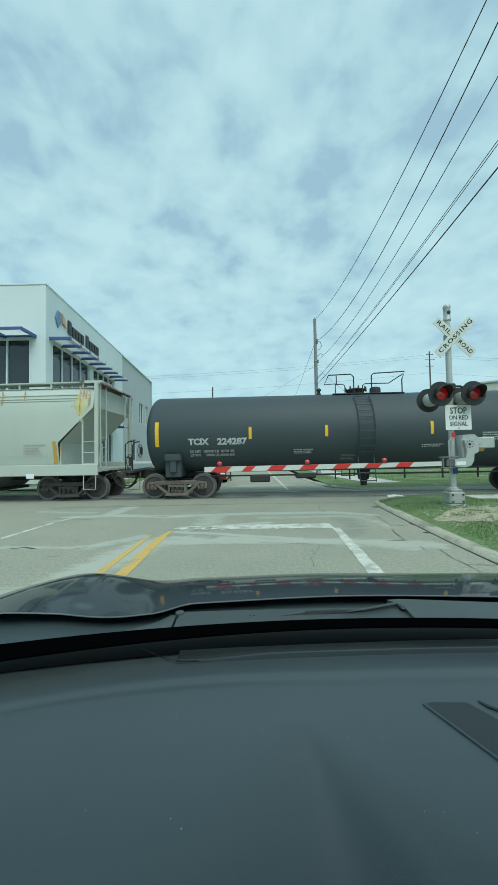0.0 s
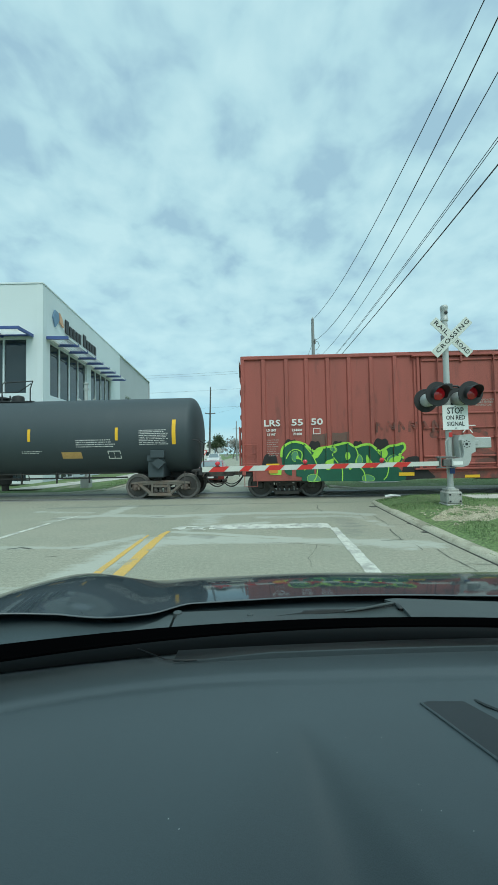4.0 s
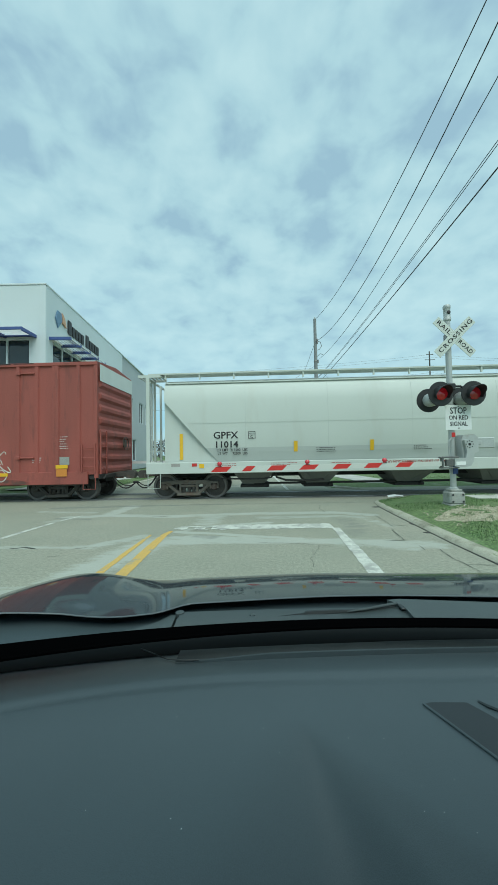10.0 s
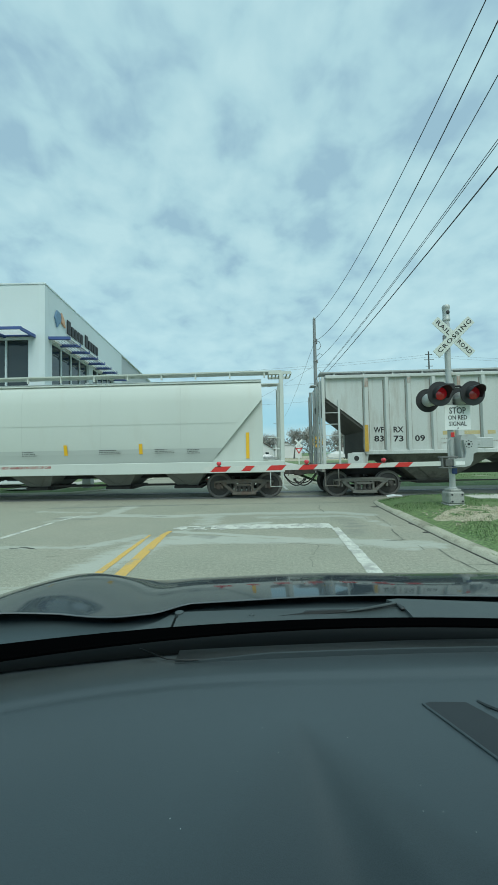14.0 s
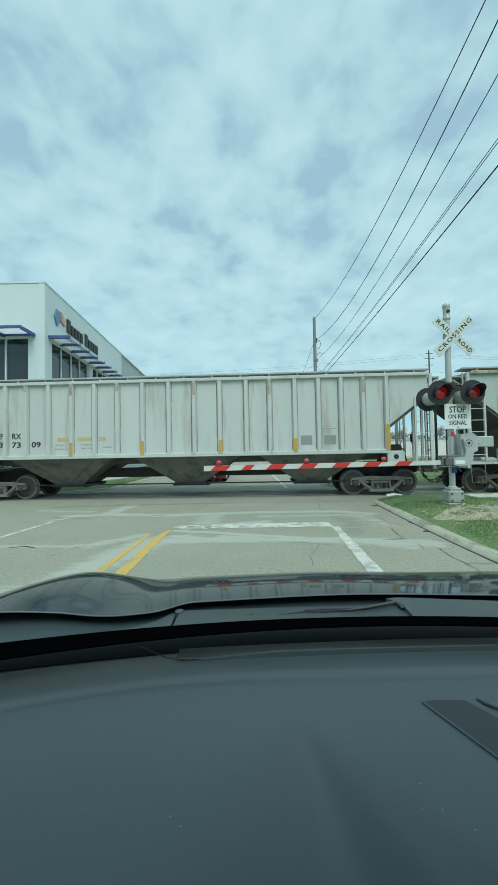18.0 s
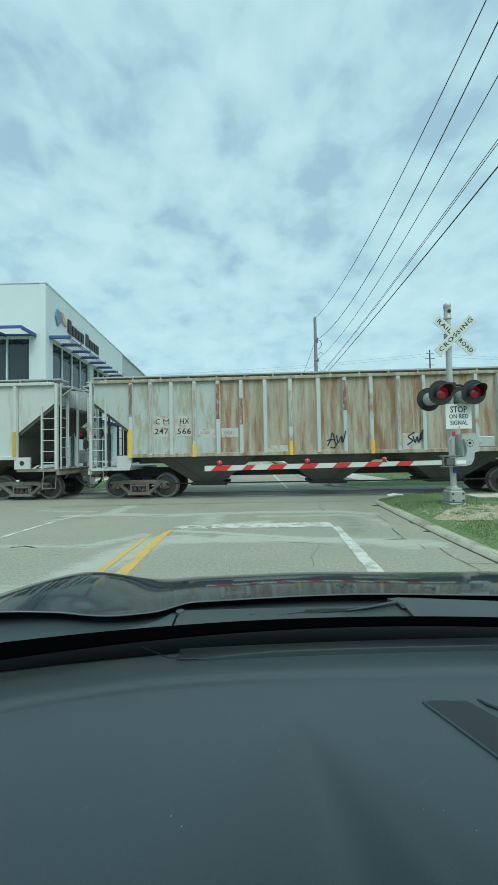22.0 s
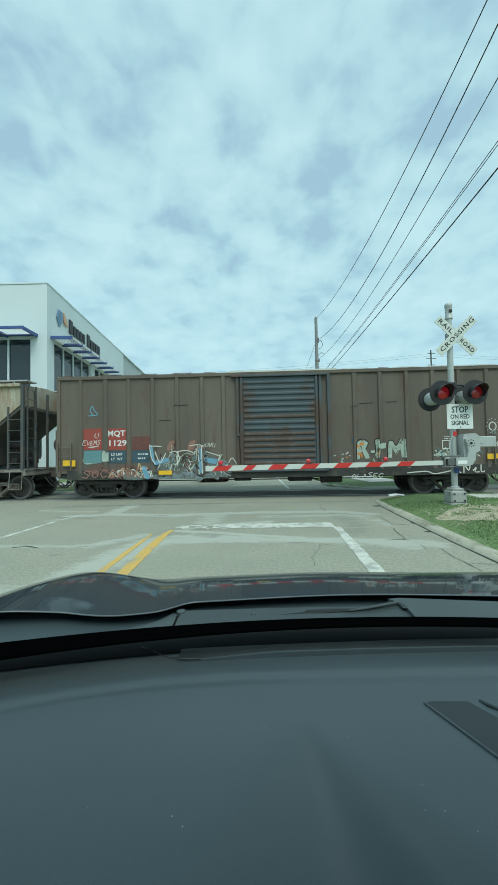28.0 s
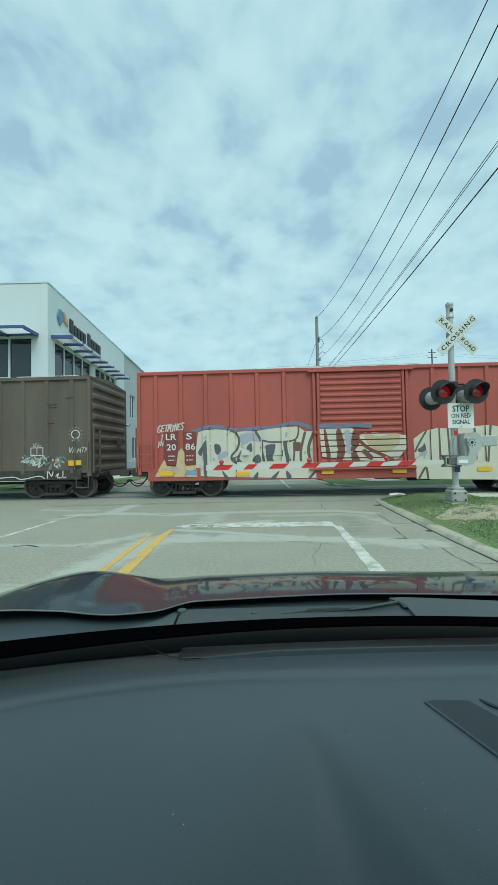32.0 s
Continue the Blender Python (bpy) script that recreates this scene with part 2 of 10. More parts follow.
HOPPALE = surf("pale_grey_enamel", (0.56, 0.595, 0.545), (0.51, 0.545, 0.505), rough=0.5, scale=0.5, grain=0.03, bump=0.03, stain=(0.45, 0.44, 0.38), stain_amount=0.4, stain_scale=1.2, stretch=(1, 1, 0.3), stain_edge=(0.55, 0.8))
PALESEAM = surf("welded_seam_paint", (0.485, 0.515, 0.475), (0.46, 0.49, 0.455), rough=0.5, scale=2, grain=0.03, bump=0.03)
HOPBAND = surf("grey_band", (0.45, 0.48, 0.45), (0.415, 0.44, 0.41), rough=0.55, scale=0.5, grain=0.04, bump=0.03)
HOPCREAM = surf("cream_grey_paint", (0.49, 0.525, 0.47), (0.43, 0.46, 0.415), rough=0.6, scale=0.8, grain=0.05, bump=0.04, stain=(0.33, 0.24, 0.14), stain_amount=0.6, stain_scale=1.4, stretch=(1, 1, 0.35), stain_edge=(0.6, 0.75))
HOPGREY = surf("dirty_grey_paint", (0.545, 0.565, 0.54), (0.47, 0.49, 0.475), rough=0.7, scale=1.0, grain=0.08, bump=0.06, stain=(0.30, 0.26, 0.21), stain_amount=0.6, stain_scale=1.6, stretch=(1.2, 1, 0.25), stain_edge=(0.56, 0.72))
HOPRUST = surf("rusty_grey_paint", (0.42, 0.40, 0.32), (0.30, 0.255, 0.18), rough=0.85, scale=1.5, mix=0.9, grain=0.15, bump=0.12, stain=(0.25, 0.125, 0.055), stain_amount=0.9, stain_scale=2.3, stretch=(3.0, 1, 0.32), stain_edge=(0.47, 0.68))
HOPPANEL = surf("rusty_panel_paint", (0.42, 0.40, 0.32), (0.30, 0.255, 0.18), rough=0.85, scale=1.5, mix=0.9, grain=0.15, bump=0.12, stain=(0.24, 0.12, 0.052), stain_amount=0.88, stain_scale=2.3, stretch=(3.0, 1, 0.34), stain_edge=(0.48, 0.70), vary=0.12)
HOPPEEL = surf("peeling_pale_paint", (0.44, 0.49, 0.47), (0.37, 0.40, 0.36), rough=0.8, scale=1.5, grain=0.1, bump=0.1, stain=(0.34, 0.31, 0.22), stain_amount=0.8, stain_scale=1.6, stretch=(2.2, 1, 0.5), stain_edge=(0.53, 0.62), vary=0.04)
GREYPANEL = surf("streaked_grey_paint", (0.555, 0.58, 0.555), (0.475, 0.495, 0.475), rough=0.7, scale=1.0, grain=0.08, bump=0.06, stain=(0.33, 0.29, 0.24), stain_amount=0.55, stain_scale=1.6, stretch=(1.8, 1, 0.25), stain_edge=(0.55, 0.72), vary=0.06)
RIBGREY = surf("rib_grey_paint", (0.50, 0.53, 0.51), (0.42, 0.43, 0.40), rough=0.75, scale=1.5, grain=0.1, bump=0.06, stain=(0.26, 0.12, 0.06), stain_amount=0.8, stain_scale=1.3, stretch=(1, 1, 0.5), stain_edge=(0.57, 0.66))
WALKGREY = surf("grey_walkway_grating", (0.20, 0.20, 0.19), (0.12, 0.115, 0.105), rough=0.7, scale=3, grain=0.2, bump=0.2)
# darker grey than the bowed sides above, for their outlet bays
BAYGREY = surf("dark_grey_bay", (0.20, 0.205, 0.19), (0.14, 0.142, 0.13), rough=0.8, scale=1.4, grain=0.12, bump=0.08)
GREYWALK = surf("pale_walkway", (0.42, 0.44, 0.43), (0.34, 0.36, 0.35), rough=0.75, scale=2, grain=0.12, bump=0.1)
GREYBAY = surf("dark_taupe_bay", (0.155, 0.15, 0.13), (0.115, 0.11, 0.097), rough=0.85, scale=1.2, grain=0.15, bump=0.1, stain=(0.06, 0.055, 0.05), stain_amount=0.6, stain_scale=2.2)
DOORRUST = surf("rusted_door_paint", (0.085, 0.062, 0.048), (0.062, 0.052, 0.048), rough=0.8, scale=2.0, grain=0.2, bump=0.15, stain=(0.13, 0.115, 0.10), stain_amount=0.6, stain_scale=4, stretch=(1, 1, 0.7), stain_edge=(0.55, 0.66))
SILLDARK = surf("grimy_side_sill", (0.045, 0.045, 0.040), (0.030, 0.030, 0.028), rough=0.8, scale=2, grain=0.2, bump=0.1, stain=(0.09, 0.08, 0.065), stain_amount=0.6, stain_scale=2.5)
# much darker than the side paint; used for bays, slope sheets and bulkhead
HOPBAY = surf("dark_hopper_bay", (0.095, 0.09, 0.08), (0.06, 0.057, 0.052), rough=0.85, scale=1.2, grain=0.15, bump=0.1)
GRIME = surf("truck_grime", (0.085, 0.078, 0.070), (0.055, 0.05, 0.046), rough=0.85, scale=5, grain=0.25, bump=0.2, stain=(0.15, 0.09, 0.06), stain_amount=0.5, stain_scale=4)
FRAMEGREY = surf("dusty_cast_steel", (0.085, 0.078, 0.070), (0.05, 0.046, 0.042), rough=0.85, scale=4, grain=0.2, bump=0.2)
FRAMEPALE = surf("pale_dusty_cast_steel", (0.20, 0.195, 0.172), (0.125, 0.12, 0.105), rough=0.85, scale=4, grain=0.2, bump=0.2)
ENDDIRT = surf("dirty_end_platform", (0.26, 0.25, 0.22), (0.17, 0.155, 0.13), rough=0.85, scale=2.5, grain=0.2, bump=0.15, stain=(0.14, 0.10, 0.075), stain_amount=0.7, stain_scale=2.5)
ENDDARK = surf("dark_end_frame", (0.075, 0.085, 0.088), (0.045, 0.052, 0.055), rough=0.75, scale=3, grain=0.15, bump=0.1, stain=(0.16, 0.10, 0.06), stain_amount=0.5, stain_scale=2)
FOOTGREY = surf("dirty_concrete_foot", (0.36, 0.37, 0.34), (0.25, 0.26, 0.235), rough=0.9, scale=3, grain=0.2, bump=0.2, stain=(0.14, 0.14, 0.12), stain_amount=0.6, stain_scale=3)
WHEELSTEEL = surf("wheel_steel", (0.095, 0.088, 0.082), (0.058, 0.052, 0.048), rough=0.6, metal=0.4, scale=4, grain=0.2, bump=0.1)
RIMSTEEL = surf("worn_wheel_rim", (0.17, 0.158, 0.145), (0.12, 0.11, 0.10), rough=0.5, metal=0.35, scale=5, grain=0.15, bump=0.05)
FRAMEMID = surf("brown_dusted_cast_steel", (0.175, 0.155, 0.130), (0.11, 0.098, 0.085), rough=0.85, scale=4, grain=0.2, bump=0.2, stain=(0.15, 0.09, 0.06), stain_amount=0.5, stain_scale=3)
RUSTCAP = surf("rusty_bearing_cap", (0.13, 0.098, 0.08), (0.09, 0.07, 0.06), rough=0.8, scale=6, grain=0.25, bump=0.2)
UNDER = surf("underframe_black", (0.03, 0.029, 0.028), (0.05, 0.046, 0.042), rough=0.85, scale=3, grain=0.2, bump=0.15)
DULLSTRIPE = surf("dull_ochre_reflector", (0.56, 0.34, 0.05), (0.48, 0.30, 0.07), rough=0.5, scale=4, grain=0.15, bump=0)
STRIPE = surf("yellow_reflector", (0.80, 0.47, 0.02), (0.72, 0.42, 0.03), rough=0.4, scale=4, grain=0.06, bump=0)
LETTERWHITE = surf("stencil_white", (0.70, 0.70, 0.67), (0.6, 0.6, 0.57), rough=0.7, scale=6, grain=0.1, bump=0)
LETTERBLACK = surf("stencil_black", (0.02, 0.02, 0.022), (0.035, 0.035, 0.036), rough=0.7, scale=6, grain=0.1, bump=0)
FADED = surf("faded_stencil", (0.36, 0.34, 0.31), (0.3, 0.28, 0.26), rough=0.8, scale=6, grain=0.1, bump=0)

CARPAINT = surf("dark_grey_car_paint", (0.040, 0.053, 0.062), (0.035, 0.047, 0.055), rough=0.012, spec=0.16, scale=3, grain=0.05, bump=0.0, fine=200)
# paler than the hood, for its thin rear edge
LIPPAINT = plain("pale_hood_edge", (0.10, 0.118, 0.125), rough=0.4)
COWLDARK = surf("cowl_tray_plastic", (0.062, 0.088, 0.098), (0.050, 0.074, 0.083), rough=0.5, scale=6, grain=0.08, bump=0.1, fine=300)
COWLPLASTIC = surf("cowl_plastic", (0.060, 0.077, 0.078), (0.048, 0.062, 0.064), rough=0.5, scale=6, grain=0.08, bump=0.1, fine=300)
DASHPLASTIC = surf("soft_dash_plastic", (0.074, 0.096, 0.105), (0.064, 0.085, 0.093), rough=0.43, spec=0.6, scale=2.5, grain=0.10, bump=0.12, fine=900)
CROSSWHITE = surf("weathered_sign_white", (0.62, 0.65, 0.60), (0.55, 0.58, 0.53), rough=0.5, scale=2, grain=0.05, bump=0)
WIPERGREY = plain("faded_wiper_black", (0.018, 0.024, 0.026), rough=0.5)
DASHVENT = surf("dark_vent_panel", (0.031, 0.037, 0.041), (0.027, 0.032, 0.036), rough=0.5, scale=5, grain=0.08, bump=0.1, fine=500)
DASHDARK = surf("dark_dash_trim", (0.042, 0.054, 0.059), (0.034, 0.045, 0.049), rough=0.65, scale=5, grain=0.08, bump=0.1, fine=500)
# near-black that paints the shade on the dashboard at the foot of the glass
SHADEBLACK = plain("glass_foot_shade_black", (0.006, 0.0075, 0.008), rough=0.9, spec=0.12)
RUBBER = plain("black_rubber", (0.0015, 0.0016, 0.0018), rough=0.95, spec=0.0)

# ---- mesh helpers ----


class Shape:
    """Collects faces for one mesh."""

    def __init__(self):
        self.v, self.f = [], []

    def add(self, verts, faces):
        k = len(self.v)
        self.v += [tuple(p) for p in verts]
        self.f += [tuple(k + i for i in q) for q in faces]
        return self

    def box(self, x0, x1, y0, y1, z0, z1, c=0.0):
        x0, x1, y0, y1, z0, z1 = min(x0, x1), max(x0, x1), min(y0, y1), max(y0, y1), min(z0, z1), max(z0, z1)
        if c <= 0:
            return self.add([(x0, y0, z0), (x1, y0, z0), (x1, y1, z0), (x0, y1, z0), (x0, y0, z1), (x1, y0, z1), (x1, y1, z1), (x0, y1, z1)],
                            [(0, 3, 2, 1), (4, 5, 6, 7), (0, 1, 5, 4), (1, 2, 6, 5), (2, 3, 7, 6), (3, 0, 4, 7)])
        c = min(c, (x1 - x0) * 0.45, (y1 - y0) * 0.45, (z1 - z0) * 0.45)
        rings = []
        for z, i in ((z0, c), (z0 + c, 0), (z1 - c, 0), (z1, c)):
            rings.append([(x0 + c + 0 * i, y0 + i, z), (x1 - c, y0 + i, z), (x1 - i, y0 + c, z), (x1 - i, y1 - c, z),
                          (x1 - c, y1 - i, z), (x0 + c, y1 - i, z), (x0 + i, y1 - c, z), (x0 + i, y0 + c, z)])
        return self.loft(rings, True)

    def loft(self, rings, caps=False, closed=True):
        n = len(rings[0])
        verts = [p for r in rings for p in r]
        faces = []
        for k in range(len(rings) - 1):
            for i in range(n if closed else n - 1):
                j = (i + 1) % n
                faces.append((k * n + i, k * n + j, (k + 1) * n + j, (k + 1) * n + i))
        if caps:
            faces.append(tuple(range(n - 1, -1, -1)))
            faces.append(tuple((len(rings) - 1) * n + i for i in range(n)))
        return self.add(verts, faces)

    def prism(self, poly, a, b, axis="y"):
        """A flat outline, (x, z) for axis y, (y, z) for x, (x, y) for z, drawn out from a to b."""
        put = {"y": lambda p, t: (p[0], t, p[1]), "x": lambda p, t: (t, p[0], p[1]), "z": lambda p, t: (p[0], p[1], t)}[axis]
        return self.loft([[put(p, a) for p in poly], [put(p, b) for p in poly]], True)

    def beam(self, p, q, w, y0, y1):
        """A bar in the x-z plane from p to q, w wide, from depth y0 to y1."""
        d = Vector((q[0] - p[0], q[1] - p[1])).normalized() * (w / 2)
        return self.prism([(p[0] - d.y, p[1] + d.x), (p[0] + d.y, p[1] - d.x), (q[0] + d.y, q[1] - d.x), (q[0] - d.y, q[1] + d.x)], y0, y1)

    def tube(self, path, r, n=6, caps=True):
        path = [Vector(p) for p in path]
        rings = []
        side = None
        for i, p in enumerate(path):
            d = (path[min(i + 1, len(path) - 1)] - path[max(i - 1, 0)]).normalized()
            if side is None:
                side = d.orthogonal().normalized()
            else:
                side = (side - d * side.dot(d)).normalized()
            up = d.cross(side)
            rr = r[i] if isinstance(r, (list, tuple)) else r
            rings.append([p + (side * math.cos(k * math.tau / n) + up * math.sin(k * math.tau / n)) * rr for k in range(n)])
        return self.loft(rings, caps)

    def lathe(self, profile, origin=(0, 0, 0), axis="y", n=24, caps=True):
        """profile: (radius, way along the axis)."""
        o = Vector(origin)
        rings = []
        for r, t in profile:
            ring = []
            for k in range(n):
                c, s = math.cos(k * math.tau / n) * r, math.sin(k * math.tau / n) * r
                ring.append(o + Vector({"y": (c, t, s), "x": (t, c, s), "z": (c, s, t)}[axis]))
            rings.append(ring)
        return self.loft(rings, caps)

    def sheet(self, grid):
        """A grid of rows of points."""
        n = len(grid[0])
        return self.add([p for row in grid for p in row],
                        [(k * n + i, k * n + i + 1, (k + 1) * n + i + 1, (k + 1) * n + i) for k in range(len(grid) - 1) for i in range(n - 1)])


def mesh_of(name, shape, material, smooth=0.0):
    me = bpy.data.meshes.new(name)
    me.from_pydata(shape.v, [], shape.f)
    bm = bmesh.new()
    bm.from_mesh(me)
    bmesh.ops.recalc_face_normals(bm, faces=bm.faces)
    bm.to_mesh(me)
    bm.free()
    if smooth:
        me.shade_smooth()
        me.set_sharp_from_angle(angle=radians(smooth))
    me.materials.append(material)
    return me


def part(name, shape, material, parent=None, label="", at=None, smooth=35):
    ob = new(name, mesh_of(name, shape, material, smooth))
    ob.parent = parent
    if at is not None:
        ob.matrix_basis = at
    return tagged(ob, label)


def thing(name, label, category, at=None, group="", kind=""):
    ob = new(name)
    if at is not None:
        ob.matrix_basis = at
    return tagged(ob, label, category, group, kind)


def lettering(name, text, size, material, parent, at, width=None, spacing=1.0, align="LEFT", bold=0.0):
    cu = bpy.data.curves.new(name, "FONT")
    cu.body, cu.size, cu.align_x, cu.align_y = text, size, align, "CENTER"
    cu.space_character, cu.extrude, cu.offset = spacing, 0.001, bold
    cu.resolution_u = 2
    tmp = bpy.data.objects.new(name, cu)
    scene.collection.objects.link(tmp)
    bpy.context.view_layer.update()
    me = bpy.data.meshes.new_from_object(tmp.evaluated_get(bpy.context.evaluated_depsgraph_get()))
    bpy.data.objects.remove(tmp)
    if width:
        xs = [v.co.x for v in me.vertices]
        k = width / max(max(xs) - min(xs), 1e-6)
        for v in me.vertices:
            v.co.x *= k
    me.materials.clear()
    me.materials.append(material)
    ob = new(name, me)
    ob.parent = parent
    ob.matrix_basis = at
    return ob


def facing(x, y, z, turn=0.0):
    """The pose of something flat that faces -y, at x, y, z."""
    return pose(x, y, z, 90, 0, 0) @ pose(0, 0, 0, 0, 0, turn)


# ---- ground, road and crossing ----
ALPHA = math.radians(2.231)          # the track's slant to the picture
SIDE = 11.45                         # from the eye to the near side of the cars
CENTRE = 1.55                        # from the cars' side to the track's middle


def on_track(s, off=0.0, z=0.0):
    """A place s metres along the line of the cars' near side and off metres behind it."""
    return Vector((s * math.cos(ALPHA) + off * math.sin(ALPHA), SIDE - s * math.sin(ALPHA) + off * math.cos(ALPHA), z))


TRACK = pose(0, 0, 0, 0, 0, -math.degrees(ALPHA))


def along(s, off=0.0, z=0.0):
    return Matrix.Translation(on_track(s, off, z)) @ TRACK


def grid_rows(x0, x1, y0, y1, nx, ny, height):
    return [[(x0 + (x1 - x0) * i / nx, y0 + (y1 - y0) * k / ny, height(x0 + (x1 - x0) * i / nx, y0 + (y1 - y0) * k / ny)) for i in range(nx + 1)] for k in range(ny + 1)]


def grid_sheet(x0, x1, y0, y1, nx, ny, height):
    return Shape().sheet(grid_rows(x0, x1, y0, y1, nx, ny, height))


ground = part("ground", grid_sheet(-1500, 1500, -1000, 3000, 30, 40, lambda x, y: -0.12), GRASS, smooth=0)
tagged(ground, "flat green grass reaching to the horizon", "ground", kind="structure")
road = part("road", grid_sheet(-9.0, 4.15, -60, 4.2, 6, 30, lambda x, y: 0.0).sheet(
    grid_rows(-9.0, -6.2, 4.2, 11.0, 4, 8, lambda x, y: 0.0)).sheet(
    grid_rows(-6.2, 4.15, 4.2, 11.0, 230, 170, lambda x, y: 0.0)).sheet(
    [[(-9.5, 11.0, 0), (4.6, 11.0, 0)], [(-9.5, 15.2, 0), (4.6, 15.2, 0)]]).sheet(
    [[(-6.3, 15.2, 0), (3.4, 15.2, 0)], [(-6.3, 30, 0), (2.9, 30, 0)], [(-6.0, 400, -0.1), (3.4, 400, -0.1)]]), ASPHALT, smooth=0)
tagged(road, "worn grey asphalt road with pale washes and tarred seams", "road", kind="structure")


def wear(me, name, strokes):
    """Lays wear on the road's mesh: strokes of (points, half width, strength)."""
    at = me.attributes.new(name, "FLOAT", "POINT")
    xy = np.empty(len(me.vertices) * 3)
    me.vertices.foreach_get("co", xy)
    xy = xy.reshape(-1, 3)[:, :2]
    val = np.zeros(len(xy))
    for pts, half, strong in strokes:
        far = np.full(len(xy), 1e9)
        for a, b in zip(pts, pts[1:]):
            a, b = np.array(a), np.array(b)
            d = b - a
            u = np.clip(((xy - a) @ d) / (d @ d), 0, 1)
            far = np.minimum(far, np.hypot(*(xy - a - u[:, None] * d).T))
        val = np.maximum(val, strong * np.clip(1.5 - far / half, 0, 1))
    at.data.foreach_set("value", val)


wear(road.data, "wash", (
    (((-2.3, 4.4), (-2.0, 5.5), (-1.75, 6.2)), 0.34, 0.75),
    (((-2.75, 5.95), (-2.35, 6.35), (-2.1, 6.65)), 0.16, 0.55),
    (((-1.55, 6.2), (-1.0, 6.15), (-0.3, 6.2), (0.6, 6.1), (1.55, 6.05)), 0.17, 0.75),
    (((-1.15, 6.55), (-0.45, 6.35), (0.1, 6.3)), 0.15, 0.7),
    (((-1.5, 6.98), (-1.1, 6.86), (-0.7, 6.78), (-0.3, 6.62), (0.3, 6.42), (0.9, 6.25)), 0.08, 0.9),
    (((-1.45, 6.55), (-1.2, 6.4), (-0.8, 6.34), (-0.35, 6.42)), 0.07, 0.95),
    (((-1.3, 7.2), (-0.9, 7.45), (-0.3, 7.6), (0.4, 7.75)), 0.12, 0.6),
    (((1.5, 6.0), (2.3, 5.85), (3.0, 5.7)), 0.22, 0.7),
    (((2.2, 5.7), (2.55, 5.5)), 0.16, 0.5),
    (((-4.7, 8.85), (-3.6, 9.05), (-2.0, 8.75), (0.1, 8.95), (2.2, 8.9), (2.95, 8.45)), 0.17, 0.72),
    (((-1.0, 7.8), (-0.9, 8.7)), 0.30, 0.5),
    (((-3.75, 9.2), (-3.72, 9.7), (-3.6, 10.6)), 0.22, 0.75),
    (((-4.9, 8.3), (-4.3, 8.9)), 0.14, 0.4),
    (((0.3, 8.35), (2.0, 8.4), (2.7, 8.2)), 0.16, 0.45),
    (((-5.2, 6.05), (-4.0, 6.0), (-2.7, 5.95)), 0.10, 0.5),
    (((2.55, 8.3), (2.9, 7.2)), 0.14, 0.4),
    (((-6.0, 9.9), (-4.4, 9.5)), 0.16, 0.4)))
wear(road.data, "tar", (
    (((-1.0, 6.62), (-0.75, 6.5)), 0.16, 0.4),
    (((-6.0, 10.5), (-3.0, 10.65), (0.0, 10.75), (3.2, 10.6)), 0.14, 0.55),
    (((2.1, 8.0), (2.2, 7.2), (2.0, 6.6)), 0.26, 0.35),
    (((-4.9, 8.75), (-4.0, 8.55)), 0.07, 0.6)))


def flat_patch(name, poly, z, material, label, category, kind="structure", thick=0.02):
    ob = part(name, Shape().prism(poly, z - thick, z, "z"), material, smooth=0)
    return tagged(ob, label, category, kind=kind)


for o0, o1 in ((0.5, 1.15), (2.0, 2.65)):
    flat_patch("crossing_bed", [tuple(on_track(s, o)[:2]) for s, o in ((-400, o0), (400, o0), (400, o1), (-400, o1))], 0.004, TARMAC, "dark asphalt strip along the rail of the crossing", "crossing bed")
for off in (CENTRE - 0.755, CENTRE + 0.755):
    prof = [(-0.036, 0.012), (0.036, 0.012), (0.036, 0.0), (0.012, -0.015), (-0.012, -0.015), (-0.036, 0.0)]
    rail = part("rail", Shape().prism(prof, -400, 400, "x"), STEEL, at=along(0, off, 0.008))
    tagged(rail, "steel rail set flush in the crossing", "rail", group="rails", kind="structure")
def ragged_strip(path, seed, rough_by=0.007):
    """Outline of a worn painted strip: path of (left x, right x, y); its edges wander."""
    rnd = random.Random(seed)
    left, right = [], []
    for (a0, b0, y0), (a1, b1, y1) in zip(path, path[1:]):
        n = max(2, int(abs(y1 - y0) / 0.09))
        for k in range(n):
            t = k / n
            left.append((a0 + (a1 - a0) * t + rnd.uniform(-1, 1) * rough_by, y0 + (y1 - y0) * t))
            right.append((b0 + (b1 - b0) * t + rnd.uniform(-1, 1) * rough_by, y0 + (y1 - y0) * t))
    left.append((path[-1][0], path[-1][2]))
    right.append((path[-1][1], path[-1][2]))
    return Shape().sheet([[(a, y, 0.005), (b, y, 0.005)] for (a, y), (b, _) in zip(left, right)])


def marking(name, shape, material, label):
    return tagged(part(name, shape, material, smooth=0), label, "road marking", kind="structure")


